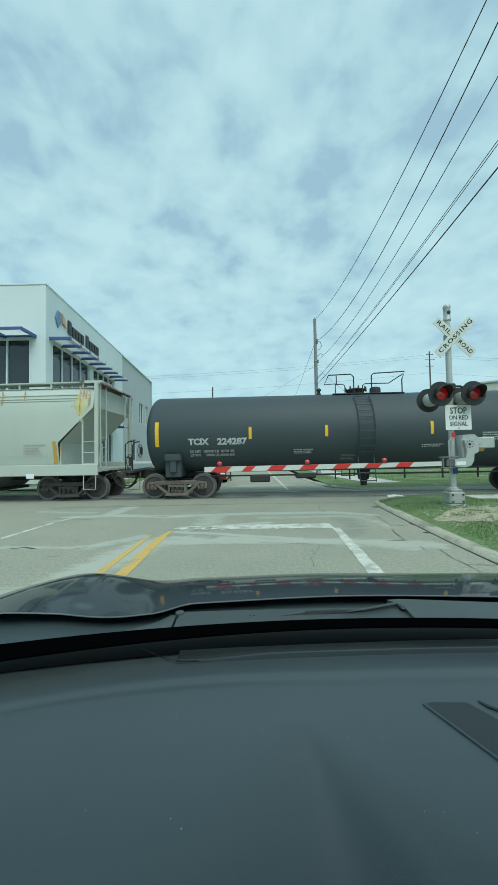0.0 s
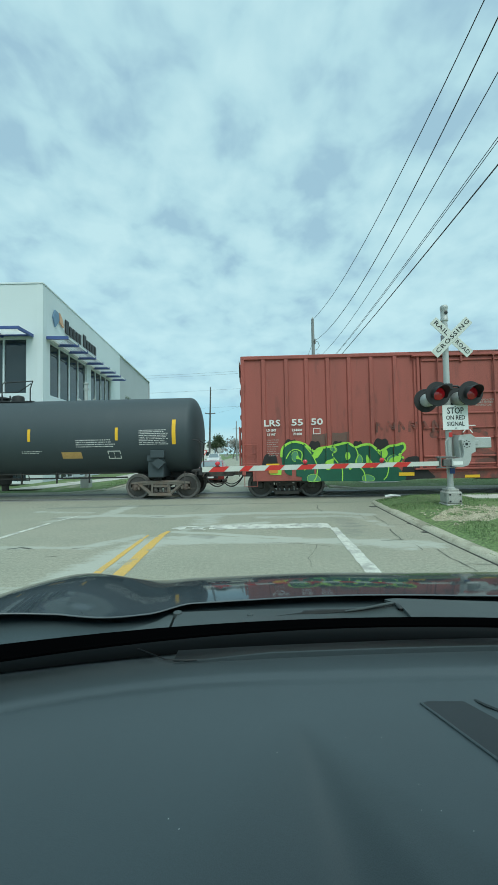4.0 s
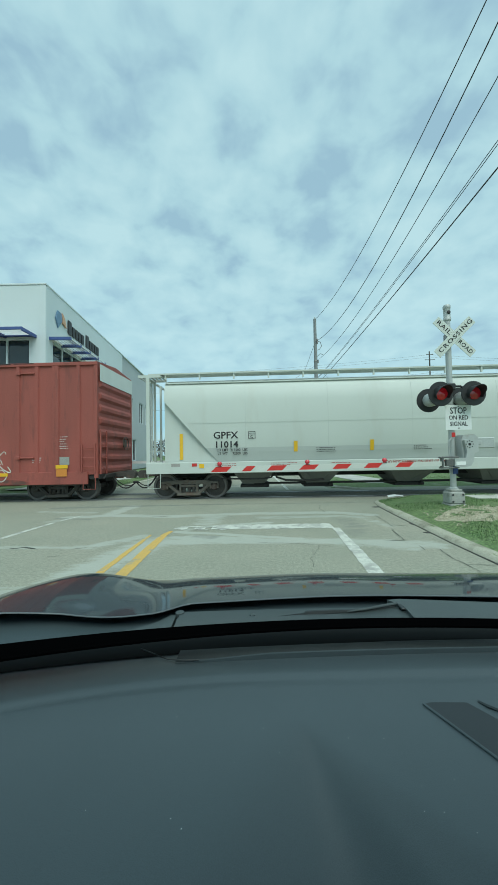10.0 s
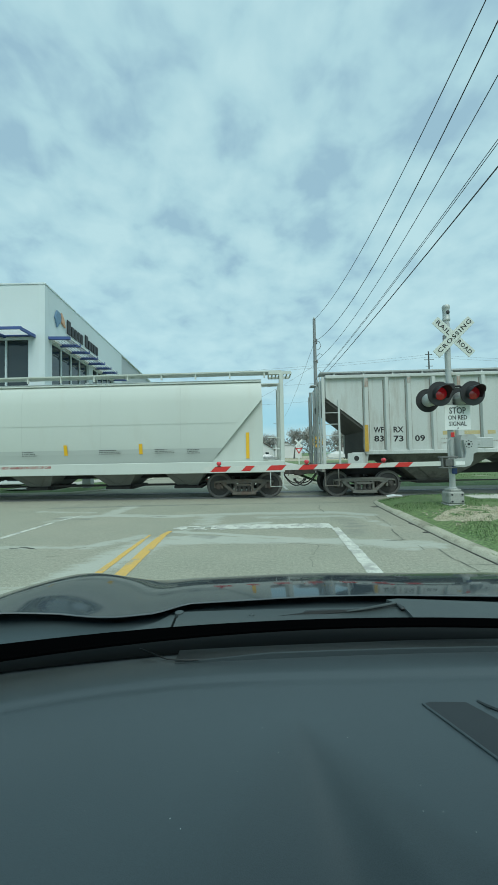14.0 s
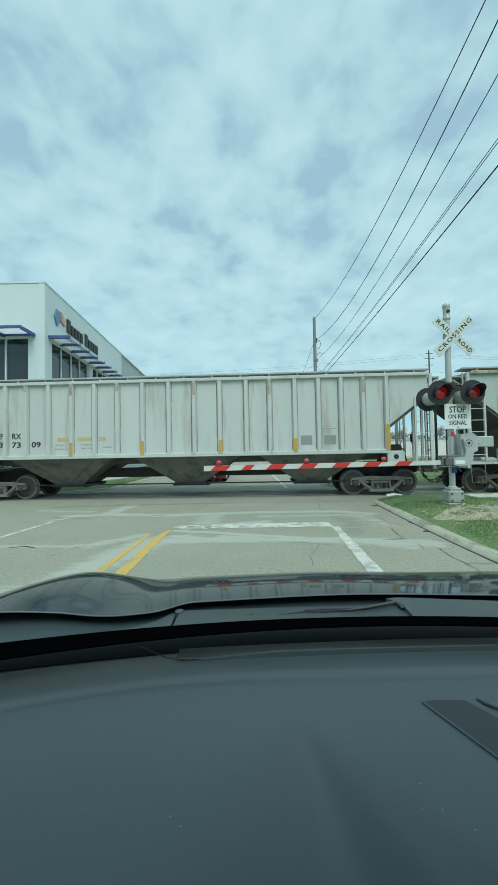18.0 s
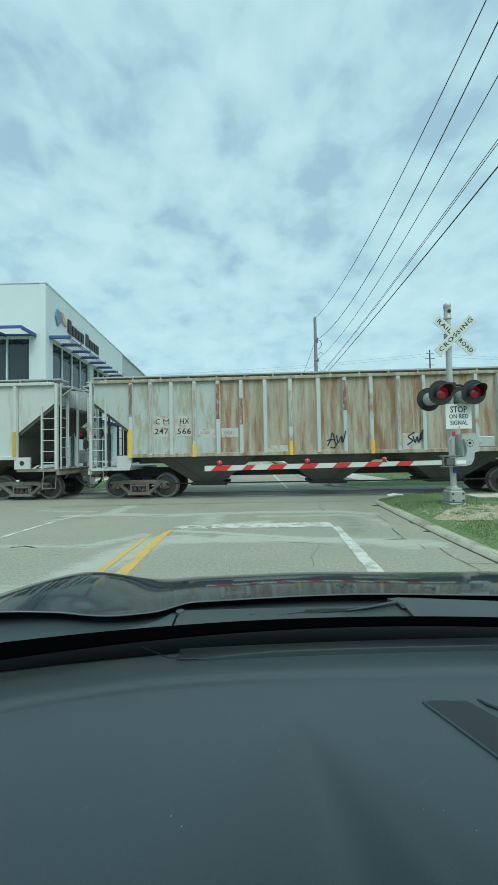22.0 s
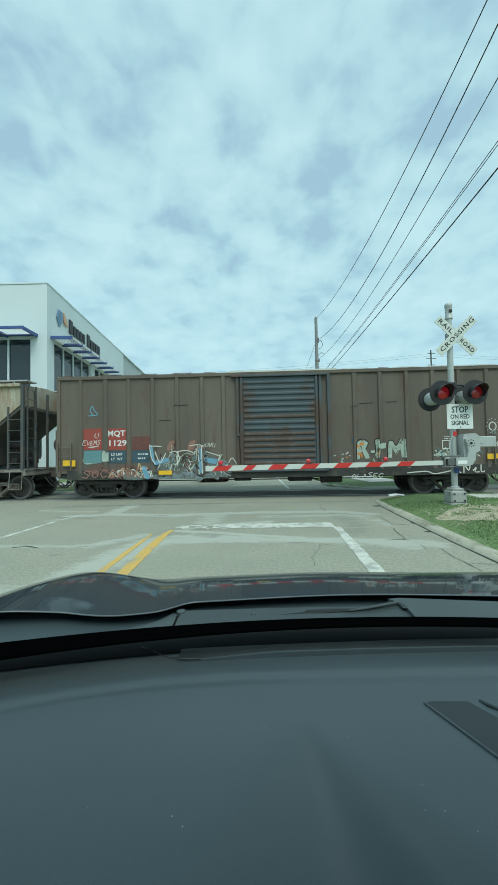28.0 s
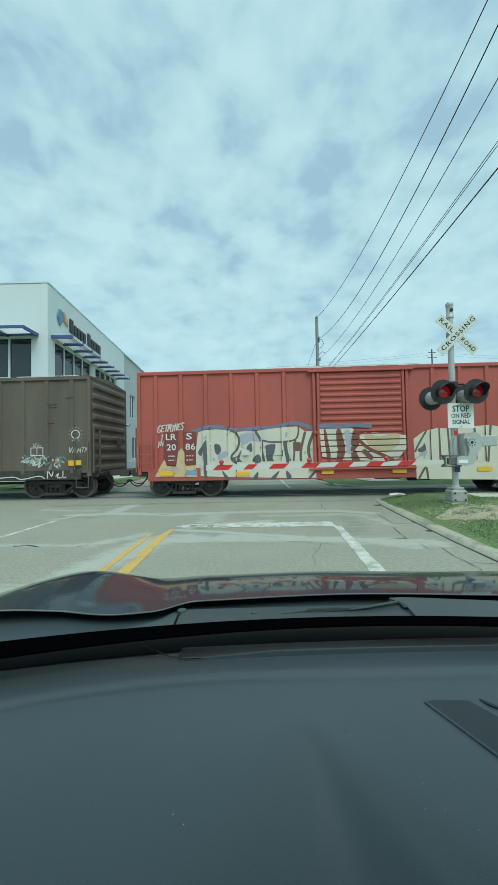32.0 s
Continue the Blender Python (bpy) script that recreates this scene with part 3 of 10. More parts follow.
marking("centre_line", ragged_strip([(-1.80, -1.64, -20), (-1.79, -1.62, 4.0), (-1.785, -1.61, 5.9), (-1.75, -1.62, 6.7), (-1.66, -1.58, 7.05)], 1), YELLOW, "worn yellow centre line painted on the road")
marking("centre_line", ragged_strip([(-2.12, -2.0, -20), (-2.09, -1.98, 4.0), (-2.05, -1.95, 5.5), (-2.01, -1.93, 6.3), (-1.97, -1.93, 6.75)], 2), YELLOW, "worn yellow centre line painted on the road")
def cross_strip(path, seed, z=0.005):
    """As ragged_strip, but running across the road: path of (x, near y, far y)."""
    rnd = random.Random(seed)
    rows = []
    for (x0, a0, b0), (x1, a1, b1) in zip(path, path[1:]):
        n = max(2, int(abs(x1 - x0) / 0.07))
        for k in range(n):
            t = k / n
            rows.append([(x0 + (x1 - x0) * t, a0 + (a1 - a0) * t + rnd.uniform(-0.03, 0.03), z), (x0 + (x1 - x0) * t, b0 + (b1 - b0) * t + rnd.uniform(-0.03, 0.03), z)])
    return Shape().sheet(rows)


marking("stop_line", cross_strip([(-0.82, 7.16, 7.50), (-0.6, 7.12, 7.54), (0.4, 7.1, 7.54), (1.79, 7.08, 7.52)], 3), ROADWHITE, "worn white stop line before the crossing")
for k, path in enumerate(([(-1.62, 7.25, 7.33), (-1.42, 7.16, 7.40), (-1.24, 7.2, 7.34)], [(-1.5, 7.40, 7.47), (-1.15, 7.40, 7.5), (-0.9, 7.46, 7.52)], [(-1.18, 7.2, 7.34), (-1.02, 7.17, 7.37), (-0.88, 7.24, 7.36)], [(-1.3, 7.09, 7.14), (-1.05, 7.08, 7.13), (-0.8, 7.1, 7.14)])):
    marking("stop_line", cross_strip(path, 20 + k), ROADWHITE, "scrap of the worn white stop line")
marking("edge_line", ragged_strip([(1.48, 1.68, -20), (1.50, 1.70, 4.5), (1.58, 1.76, 5.7), (1.64, 1.79, 6.5), (1.67, 1.82, 7.08)], 4, 0.012), ROADWHITE, "white edge line along the lane")
marking("edge_line", ragged_strip([(-4.98, -4.86, -20), (-4.93, -4.80, 6.4), (-4.72, -4.62, 8.2)], 5, 0.008), ROADWHITE, "faded white edge line across the road")
marking("edge_line", ragged_strip([(-4.66, -4.6, 8.4), (-4.45, -4.40, 9.1)], 6, 0.012), ROADWHITE, "faded white edge line across the road")
flat_patch("edge_line", [(1.55, 14.6), (1.67, 14.6), (1.72, 60), (1.6, 60)], 0.004, ROADWHITE, "white edge line beyond the crossing", "road marking")

# asphalt apron along the whole track
flat_patch("track_apron", [tuple(on_track(s, o)[:2]) for s, o in ((-400, -0.75), (400, -0.75), (400, 3.75), (-400, 3.75))], 0.001, ASPHALT, "grey asphalt apron along the track", "apron")


def near_ground(x, y):
    """Height of the grass behind the near kerb."""
    line = [(-60, 3.36), (4.9, 3.38), (7.2, 3.48), (8.4, 3.56), (9.6, 3.68), (10.2, 3.74), (10.6, 3.86), (10.9, 4.0), (12, 4.5)]
    k = max(0, min(len(line) - 2, sum(1 for a, _ in line if a <= y) - 1))
    (y0, x0), (y1, x1) = line[k], line[k + 1]
    if x < x0 + (x1 - x0) * (y - y0) / (y1 - y0) + 0.04:
        return -0.12
    edge = min(1, max(0, (11.0 - y) / 0.9))
    return 0.070 * min(1, max(0, (11.0 - y) / 1.0)) + 0.180 * min(1, max(0, (x - 3.65) / 1.2)) * edge


# verges behind the kerbs
verge = part("verge", grid_sheet(3.36, 9.72, 3.0, 11.0, 106, 80, lambda x, y: near_ground(x, y) + 0.012 * noise.noise(Vector((x * 2, y * 2, 0)))).sheet(
    grid_rows(9.72, 60, 3.0, 11.0, 20, 40, near_ground)).sheet(grid_rows(3.36, 9.72, -60, 3.0, 53, 60, near_ground)).sheet(grid_rows(9.72, 60, -60, 3.0, 20, 30, near_ground)), GRASS)
tagged(verge, "short green roadside grass with bare gravelly spots", "grass verge", kind="structure")
far_verge = part("far_verge", grid_sheet(3.55, 60, 14.9, 60, 40, 60, lambda x, y: 0.1 * min(1, (y - 14.9) / 0.7) + 0.01 * noise.noise(Vector((x, y, 3)))), GRASS)
tagged(far_verge, "bright green lawn beyond the tracks", "grass verge", kind="structure")
left_verge = part("far_verge_side", grid_sheet(-12, -6.45, 15.3, 60, 12, 60, lambda x, y: 0.1 * min(1, (y - 15.3) / 0.7) + 0.01 * noise.noise(Vector((x, y, 5)))), GRASS)
tagged(left_verge, "strip of lawn beside the building", "grass verge", kind="structure")


def kerb(path, name="kerb", label="rounded concrete kerb along the road"):
    prof = [(0.0, -0.1), (0.0, 0.012), (0.03, 0.045), (0.07, 0.066), (0.12, 0.074), (0.205, 0.078), (0.205, -0.1)]
    rings = []
    for i, p in enumerate(path):
        a, b = Vector(path[max(i - 1, 0)]), Vector(path[min(i + 1, len(path) - 1)])
        d = (b - a).normalized()
        r = Vector((d.y, -d.x))
        low = 0.3 if i in (0, len(path) - 1) else 1.0
        rings.append([(p[0] + r.x * u, p[1] + r.y * u, z * low if z > 0 else z) for u, z in prof])
    ob = part(name, Shape().loft(rings, True), KERBSTONE)
    return tagged(ob, label, "kerb", kind="structure")


kerb([(3.30, -40), (3.30, -39), (3.31, 0), (3.33, 4.9), (3.35, 5.8), (3.40, 6.6), (3.45, 7.4), (3.51, 8.4), (3.63, 9.8), (3.74, 10.4), (4.0, 10.9)])
flat_patch("kerb_joint", [(3.285, 4.0), (3.305, 4.9), (3.33, 5.8), (3.38, 6.6), (3.43, 7.4), (3.49, 8.4), (3.60, 9.8), (3.64, 9.8), (3.512, 8.4), (3.452, 7.4), (3.402, 6.6), (3.352, 5.8), (3.332, 4.9), (3.31, 4.0)], 0.006, plain("dark_open_joint", (0.05, 0.05, 0.045), rough=0.9), "dark open joint along the kerb", "road crack")
for cx_, cy_, rx, ry in ((3.50, 9.62, 0.10, 0.07), (3.47, 7.3, 0.09, 0.10), (3.35, 6.52, 0.08, 0.05)):
    flat_patch("crumbled_hole", [(cx_ + rx * (1 + 0.25 * math.sin(5 * a)) * math.cos(a), cy_ + ry * math.sin(a)) for a in [k * math.tau / 14 for k in range(14)]], 0.0075, bpy.data.materials["dark_open_joint"], "crumbled hole beside the kerb", "road crack")
flat_patch("concrete_pad", [(6.0, 9.05), (14, 8.9), (14, 9.75), (6.1, 9.85)], 0.262, CONCRETE, "pale concrete pad beside the track", "concrete pad", thick=0.1)
kerb([(4.6, 14.4), (4.0, 14.6), (3.6, 15.2), (3.4, 16.2), (3.1, 18), (3.0, 21), (3.0, 60)], label="concrete kerb curving round the far corner")
kerb([(-6.35, 60), (-6.35, 20), (-6.4, 15.6), (-6.9, 15.0), (-8.0, 14.7)], label="concrete kerb beside the far lane")
flat_patch("sidewalk", [(5.4, 15.7), (7.0, 15.7), (6.4, 22), (5.6, 60), (4.4, 60), (4.8, 22)], 0.125, CONCRETE, "pale concrete sidewalk across the lawn", "sidewalk")
flat_patch("sidewalk", [(-11.2, 15.7), (-9.6, 15.7), (-7.6, 22), (-7.2, 60), (-8.6, 60), (-9.2, 22)], 0.125, CONCRETE, "pale concrete sidewalk beside the building", "sidewalk")
# bare gravel round the signal, lying on the grass
rows = []
for k in range(25):
    y = 6.45 + 1.45 * k / 24
    left = 3.92 + 0.1 * math.sin(k * 0.45) + 0.004 * (k - 12) ** 2
    rows.append([(left + (11 - left) * i / 30, y + 0.3 * noise.noise(Vector((i * 0.31, k * 0.2, 5))), near_ground(left + (11 - left) * i / 30, y) + 0.004 + 0.014 * noise.noise(Vector((left + (11 - left) * i / 5, y * 5, 0)))) for i in range(31)])
tagged(part("gravel_patch", Shape().sheet(rows), GRAVEL), "bare gravel patch round the signal", "gravel", kind="structure")
# ---- the white building beyond the track ----
CX, CY, BH = -12.11, 20.4, 12.0
RUN = Vector((-1.70, 28.6, 0)).normalized()       # along its long side
LONG = 28.65
FRONT = 30.0


def building():
    b = thing("office_building", "white two-storey industrial office with navy sunshades", "building", pose(CX, CY, 0))
    turn = math.degrees(math.atan2(RUN.y, RUN.x))
    S = pose(0, 0, 0, 0, 0, turn)                  # x runs along the long side, y points into the building
    split = 14.9
    wins = [(0.85, 6.5, 5.35, 8.78), (7.3, 12.2, 5.35, 8.78), (1.5, 4.2, 0.1, 3.6), (5.2, 7.6, 0.1, 3.5), (8.6, 11.8, 0.5, 3.6)]

    def wall(name, x0, x1, h, openings, material, label, m, thick=0.35):
        xs = sorted({x0, x1, *[o[0] for o in openings], *[o[1] for o in openings]})
        zs = sorted({0.0, h, *[o[2] for o in openings], *[o[3] for o in openings]})
        sh, ids, nx, nz = Shape(), {}, len(xs) - 1, len(zs) - 1

        def solid(i, k):
            if not (0 <= i < nx and 0 <= k < nz):
                return False
            u, v = (xs[i] + xs[i + 1]) / 2, (zs[k] + zs[k + 1]) / 2
            return not any(o[0] < u < o[1] and o[2] < v < o[3] for o in openings)

        def corner(i, k, y):
            if (i, k, y) not in ids:
                ids[i, k, y] = len(sh.v)
                sh.v.append((xs[i], y, zs[k]))
            return ids[i, k, y]

        for i in range(nx):
            for k in range(nz):
                if solid(i, k):
                    for y in (0, thick):
                        sh.f.append((corner(i, k, y), corner(i + 1, k, y), corner(i + 1, k + 1, y), corner(i, k + 1, y)))
                    for di, dk, a, c in ((-1, 0, (i, k), (i, k + 1)), (1, 0, (i + 1, k), (i + 1, k + 1)), (0, -1, (i, k), (i + 1, k)), (0, 1, (i, k + 1), (i + 1, k + 1))):
                        if not solid(i + di, k + dk):
                            sh.f.append((corner(*a, 0), corner(*c, 0), corner(*c, thick), corner(*a, thick)))
        return part(name, sh, material, b, label, m, smooth=0)

    def window(x0, x1, z0, z1, lights, m, depth=0.16):
        w = part("window", Shape().box(x0, x1, depth, depth + 0.03, z0, z1), GLASS, b, "dark tinted window band", m, smooth=0)
        for k in range(lights + 1):
            x = x0 + (x1 - x0) * k / lights
            part("mullion", Shape().box(max(x - 0.05, x0), min(x + 0.05, x1), depth - 0.08, depth - 0.002, z0, z1), WALLWHITE, w, smooth=0)
        for z in (z0, z1 - 0.08):
            part("window_frame", Shape().box(x0, x1, depth - 0.09, depth - 0.004, z, z + 0.08), WALLWHITE, w, smooth=0)
        return w

    wall("side_wall", 0, split, BH, wins, WALLWHITE, "", S)
    far_wins = [(17.2, 19.2, 5.6, 8.2), (22.0, 24.0, 5.6, 8.2), (25.0, 26.4, 5.6, 8.2), (18.0, 20.5, 1.0, 3.5)]
    wall("grey_wall", split, LONG, BH - 0.02, far_wins, WALLGREY, "grey painted rear part of the wall", S @ pose(0, 0.12, 0))
    for k, w in enumerate(wins):
        window(*w, (4, 4, 3, 2, 4)[k], S)
    for w in far_wins:
        window(*w, 2, S @ pose(0, 0.12, 0))
    fw = [(-5.2, -1.0, 5.35, 8.75), (-11.5, -6.8, 5.35, 8.75), (-18, -13, 5.35, 8.75), (-5.2, -1.0, 0.1, 3.7), (-11.5, -6.8, 0.1, 3.7)]
    wall("front_wall", -FRONT, -0.001, BH - 0.01, fw, WALLWHITE, "", pose(0, 0, 0))
    for w in fw:
        window(*w, 3, pose(0, 0, 0))
    part("roof", Shape().prism([(-FRONT + 0.3, 0.36), (-0.5, 0.36), (-0.5 + RUN.x * 28, 28.2), (-FRONT, 28.2)], BH - 0.5, BH - 0.3, "z"), WALLGREY, b, smooth=0)
    part("coping", Shape().box(-0.02, LONG, -0.04, 0.4, BH, BH + 0.12, 0.02), WALLWHITE, b, "", S)
    part("coping", Shape().box(-FRONT, 0.03, -0.04, 0.4, BH, BH + 0.115, 0.02), WALLWHITE, b)
    part("rear_wall", Shape().box(-FRONT, RUN.x * LONG, RUN.y * LONG - 0.3, RUN.y * LONG, 0, BH - 0.02), WALLGREY, b, smooth=0)
    # navy sunshades: frame, outriggers and louvres
    def shade(x0, x1, z, m, out=1.25, label="navy metal sunshade with pale louvres", edge=TRIMBLUE, bar=0.05):
        sh = part("sunshade", Shape().box(x0, x1, -out, -out + 0.06, z - 0.05, z + (0.12 if edge is TRIMBLUE else 0.03), 0.01).box(x0, x1, -0.1, 0, z - 0.05, z + 0.05), edge, b, label, m)
        n = max(2, int((x1 - x0) / 1.4))
        for k in range(n + 1):
            x = x0 + (x1 - x0) * k / n
            part("outrigger", Shape().box(x - bar, x + bar, -out - 0.03, 0, z - 0.12, z + 0.06), TRIMBLUE, sh, smooth=0)
        for k in range(5):
            y = -out + 0.22 + k * (out - 0.3) / 5
            part("louvre", Shape().prism([(y, z - 0.02), (y + 0.13, z + 0.04), (y + 0.13, z + 0.055), (y, z)], x0, x1, "x"), SIGNWHITE, sh, smooth=0)
        return sh
    shade(0.45, 12.4, 8.90, S, edge=SIGNWHITE, bar=0.07)
    shade(0.75, 12.4, 4.35, S, edge=SIGNWHITE, bar=0.09)
    shade(-6.0, -0.6, 8.88, pose(0, 0, 0))
    shade(-14, -6.6, 8.88, pose(0, 0, 0))
    shade(-6.0, -0.6, 4.35, pose(0, 0, 0))
    # sign: a coloured emblem and rows of plain bars
    em = part("emblem", Shape().prism([(1.35, 9.88), (1.85, 10.48), (1.75, 10.93), (1.3, 10.98), (1.05, 10.43)], -0.10, -0.02), surf("sign_blue", (0.15, 0.25, 0.37), rough=0.5), b, "blue and orange emblem on the wall", S, smooth=0)
    part("emblem_half", Shape().prism([(1.95, 10.38), (2.45, 10.22), (2.25, 10.73), (1.9, 11.03), (1.8, 10.93)], -0.11, -0.02), surf("sign_orange", (0.62, 0.36, 0.22), rough=0.5), em, "", None, smooth=0)
    rnd = random.Random(4)
    x = 2.75
    for word in (5, 5):
        for k in range(word):
            w = 0.36 if k else 0.50
            h = 0.72 if k else 0.95
            part("sign_letter_bar", Shape().box(x, x + w, -0.09, -0.02, 9.98, 9.98 + h, 0.02), SIGNBLACK, b, "dark raised sign bar", S)
            x += w + 0.15
        x += 0.25
    for k in range(17):
        part("sign_small_bar", Shape().box(2.75 + k * 0.335, 2.75 + k * 0.335 + 0.21, -0.06, -0.02, 9.52, 9.72), surf("sign_grey", (0.2, 0.22, 0.26), rough=0.6) if k == 0 else bpy.data.materials["sign_grey"], b, "", S, smooth=0)
    # doors at street level
    dr = part("door", Shape().box(8.0, 8.55, 0.05, 0.1, 0.1, 3.0), surf("brown_door", (0.17, 0.075, 0.045), (0.14, 0.06, 0.04), rough=0.6, scale=2), b, "brown panel door", S, smooth=0)
    part("handle", Shape().box(8.05, 8.09, 0.02, 0.05, 1.0, 1.3), STEEL, dr, smooth=0)
    return b


building()

# ---- the crossing signal ----


def signal_lamp(parent, x, y, z, face=-1, lens=None, glow=True):
    """Round backing, hood, red lens and the grey housing behind; face: -1 towards the road user, 1 away."""
    lens = lens or LAMPRED
    disc = part("lamp_backing", Shape().lathe([(0.0, face * 0.0), (0.287, face * 0.0), (0.292, face * 0.012), (0.287, face * 0.024), (0.0, face * 0.024)], (x, y, z), "y", 36, False), BLACKPAINT, parent)
    part("lens", Shape().lathe([(0.15, face * 0.026), (0.145, face * 0.045), (0.09, face * 0.065), (0.0, face * 0.075)], (x, y, z), "y", 24, False), lens, disc, "glowing red signal lens")
    hood = Shape()
    rows = []
    for k in range(21):
        a = math.radians(-35 + 250 * k / 20)
        reach = 0.30 * (0.35 + 0.65 * max(0, math.sin(a)) ** 0.6)
        rows.append([(x + 0.165 * math.cos(a), y + face * 0.02, z + 0.165 * math.sin(a)), (x + 0.17 * math.cos(a), y + face * (0.03 + reach), z + 0.17 * math.sin(a) - 0.02),
                     (x + 0.176 * math.cos(a), y + face * (0.03 + reach), z + 0.176 * math.sin(a) - 0.02), (x + 0.172 * math.cos(a), y + face * 0.02, z + 0.172 * math.sin(a))])
    part("hood", hood.loft(rows, True), BLACKPAINT, disc)
    part("housing", Shape().lathe([(0.155, -face * 0.0), (0.165, -face * 0.03), (0.16, -face * 0.2), (0.13, -face * 0.27), (0.0, -face * 0.28)], (x, y, z), "y", 20, False), SILVER, disc, "grey lamp housing")
    return disc


def crossbuck(parent, x, y, z, label="white crossbuck with black lettering"):
    blades = []
    for k, (turn, words) in enumerate(((-44, ("RAIL", "ROAD")), (44, ("CROSSING",)))):
        yy = y - 0.012 * k
        bl = part("crossbuck_blade", Shape().box(-0.61, 0.61, -0.005, 0.005, -0.112, 0.112, 0.003), CROSSWHITE, parent, label, Matrix.Translation((x, yy, z)) @ Matrix.Rotation(-math.radians(turn), 4, "Y"))
        if k == 0:
            for word, u in ((words[0], -0.56), (words[1], 0.14)):
                lettering("lettering", word, 0.145, SIGNBLACK, bl, facing(u, -0.008, 0), 0.42, 1.1, "LEFT", 0.001)
        else:
            lettering("lettering", words[0], 0.145, SIGNBLACK, bl, facing(-0.53, -0.008, 0), 1.10, 1.25, "LEFT", 0.001)
        for u in (-0.06, 0.06):
            part("bolt", Shape().lathe([(0.012, -0.016), (0.012, 0.0)], (u, 0, 0), "y", 8), STEEL, bl)
        blades.append(bl)
    return blades


CLAMPGREY = surf("clamp_grey", (0.16, 0.165, 0.16), (0.10, 0.10, 0.10), rough=0.6, metal=0.4, scale=6)


def crossing_signal():
    X, Y = 4.91, 8.3
    sg = thing("crossing_signal", "silver railroad crossing signal with red lamps, crossbuck and lowered gate", "crossing signal", pose(X, Y, 0))
    part("foundation", Shape().box(-0.2, 0.2, -0.19, 0.19, 0.2, 0.27, 0.02).box(-0.185, 0.185, -0.175, 0.175, 0.262, 0.56, 0.035).box(-0.14, 0.14, -0.13, 0.13, 0.55, 0.62, 0.02), FOOTGREY, sg, "dirty grey box base of the mast")
    for a in (-0.12, 0.12):
        for z in (0.33, 0.49):
            part("cover_bolt", Shape().lathe([(0.022, -0.19), (0.022, -0.172)], (a, 0, z), "y", 8), BLACKPAINT, sg)
    for a in (-0.15, 0.15):
        for c in (-0.15, 0.15):
            part("anchor_bolt", Shape().lathe([(0.02, 0.22), (0.02, 0.32)], (a, c, 0), "z", 6), STEEL, sg)
    part("mast", Shape().lathe([(0.068, 0.52), (0.068, 4.75)], (0, 0, 0), "z", 18), SILVER, sg, "silver steel mast")
    part("mast_base_cone", Shape().lathe([(0.12, 0.54), (0.10, 0.58), (0.10, 0.64), (0.071, 0.66)], (0, 0, 0), "z", 16), SILVER, sg)
    part("bell", Shape().lathe([(0.07, 4.70), (0.088, 4.72), (0.088, 4.77), (0.078, 4.79), (0.078, 5.0), (0.088, 5.02), (0.088, 5.07), (0.07, 5.1), (0, 5.1)], (0, 0, 0), "z", 18, False), SILVER, sg, "warning bell on the mast top")
    part("bell_gong", Shape().lathe([(0.045, -0.085), (0.04, -0.092), (0.015, -0.1)], (0, 0, 4.9), "y", 14), BLACKPAINT, sg)
    for bl in crossbuck(sg, 0.1, -0.1, 4.28):
        pass
    part("clamp", Shape().lathe([(0.095, 4.2), (0.095, 4.36)], (0, 0, 0), "z", 16).box(-0.03, 0.1, -0.11, 0, 4.22, 4.34), STEEL, sg)
    # lamp arms and lamps
    part("lamp_arm", Shape().tube([(-0.40, -0.12, 2.95), (-0.2, -0.1, 3.06), (0, 0, 3.1), (0.2, -0.1, 3.08), (0.42, -0.12, 2.95)], 0.028, 8).box(-0.1, 0.1, -0.1, 0.1, 3.0, 3.16, 0.02), BLACKPAINT, sg)
    signal_lamp(sg, -0.40, -0.30, 2.87)
    signal_lamp(sg, 0.37, -0.30, 2.87, lens=DARKRED)
    signal_lamp(sg, -0.46, 0.12, 2.78, face=1)
    signal_lamp(sg, 0.30, 0.12, 2.80, face=1)
    # plate with the words
    pl = part("sign_plate", Shape().box(-0.31, 0.31, -0.008, 0.0, -0.30, 0.30, 0.003), SIGNWHITE, sg, "white plate with black words", pose(0.12, -0.1, 2.33))
    lettering("lettering", "STOP", 0.215, SIGNBLACK, pl, facing(0, -0.011, 0.155), 0.40, 1.0, "CENTER", 0.003)
    lettering("lettering", "ON RED", 0.145, SIGNBLACK, pl, facing(0, -0.011, -0.01), 0.46, 1.0, "CENTER", 0.002)
    lettering("lettering", "SIGNAL", 0.145, SIGNBLACK, pl, facing(0, -0.011, -0.16), 0.42, 1.0, "CENTER", 0.002)
    for z in (-0.26, 0.26):
        part("bolt", Shape().lathe([(0.016, -0.018), (0.016, 0.0)], (0, 0, z), "y", 8), STEEL, pl)
    part("warning_sticker", Shape().box(-0.04, 0.045, -0.083, -0.077, 1.86, 1.97), REDSHEET, sg, smooth=0)
    part("blue_tag", Shape().box(-0.06, 0.06, -0.12, -0.09, 0.98, 1.2, 0.01), surf("blue_tag", (0.04, 0.07, 0.22), rough=0.6), sg)
    # gate mechanism, counterweight and arm
    mech = part("gate_mechanism", Shape().prism([(0.12, 1.36), (0.30, 1.36), (0.40, 1.45), (0.50, 1.5), (0.50, 1.84), (0.40, 1.92), (0.14, 1.90), (0.10, 1.8)], -0.22, 0.12), SILVER, sg, "grey gate mechanism box", smooth=30)
    for k in range(8):
        a = k * math.tau / 8
        part("mechanism_bolt", Shape().lathe([(0.012, -0.31), (0.012, -0.29)], (0.24 + 0.08 * math.cos(a), 0, 1.68 + 0.08 * math.sin(a)), "y", 6), BLACKPAINT, mech)
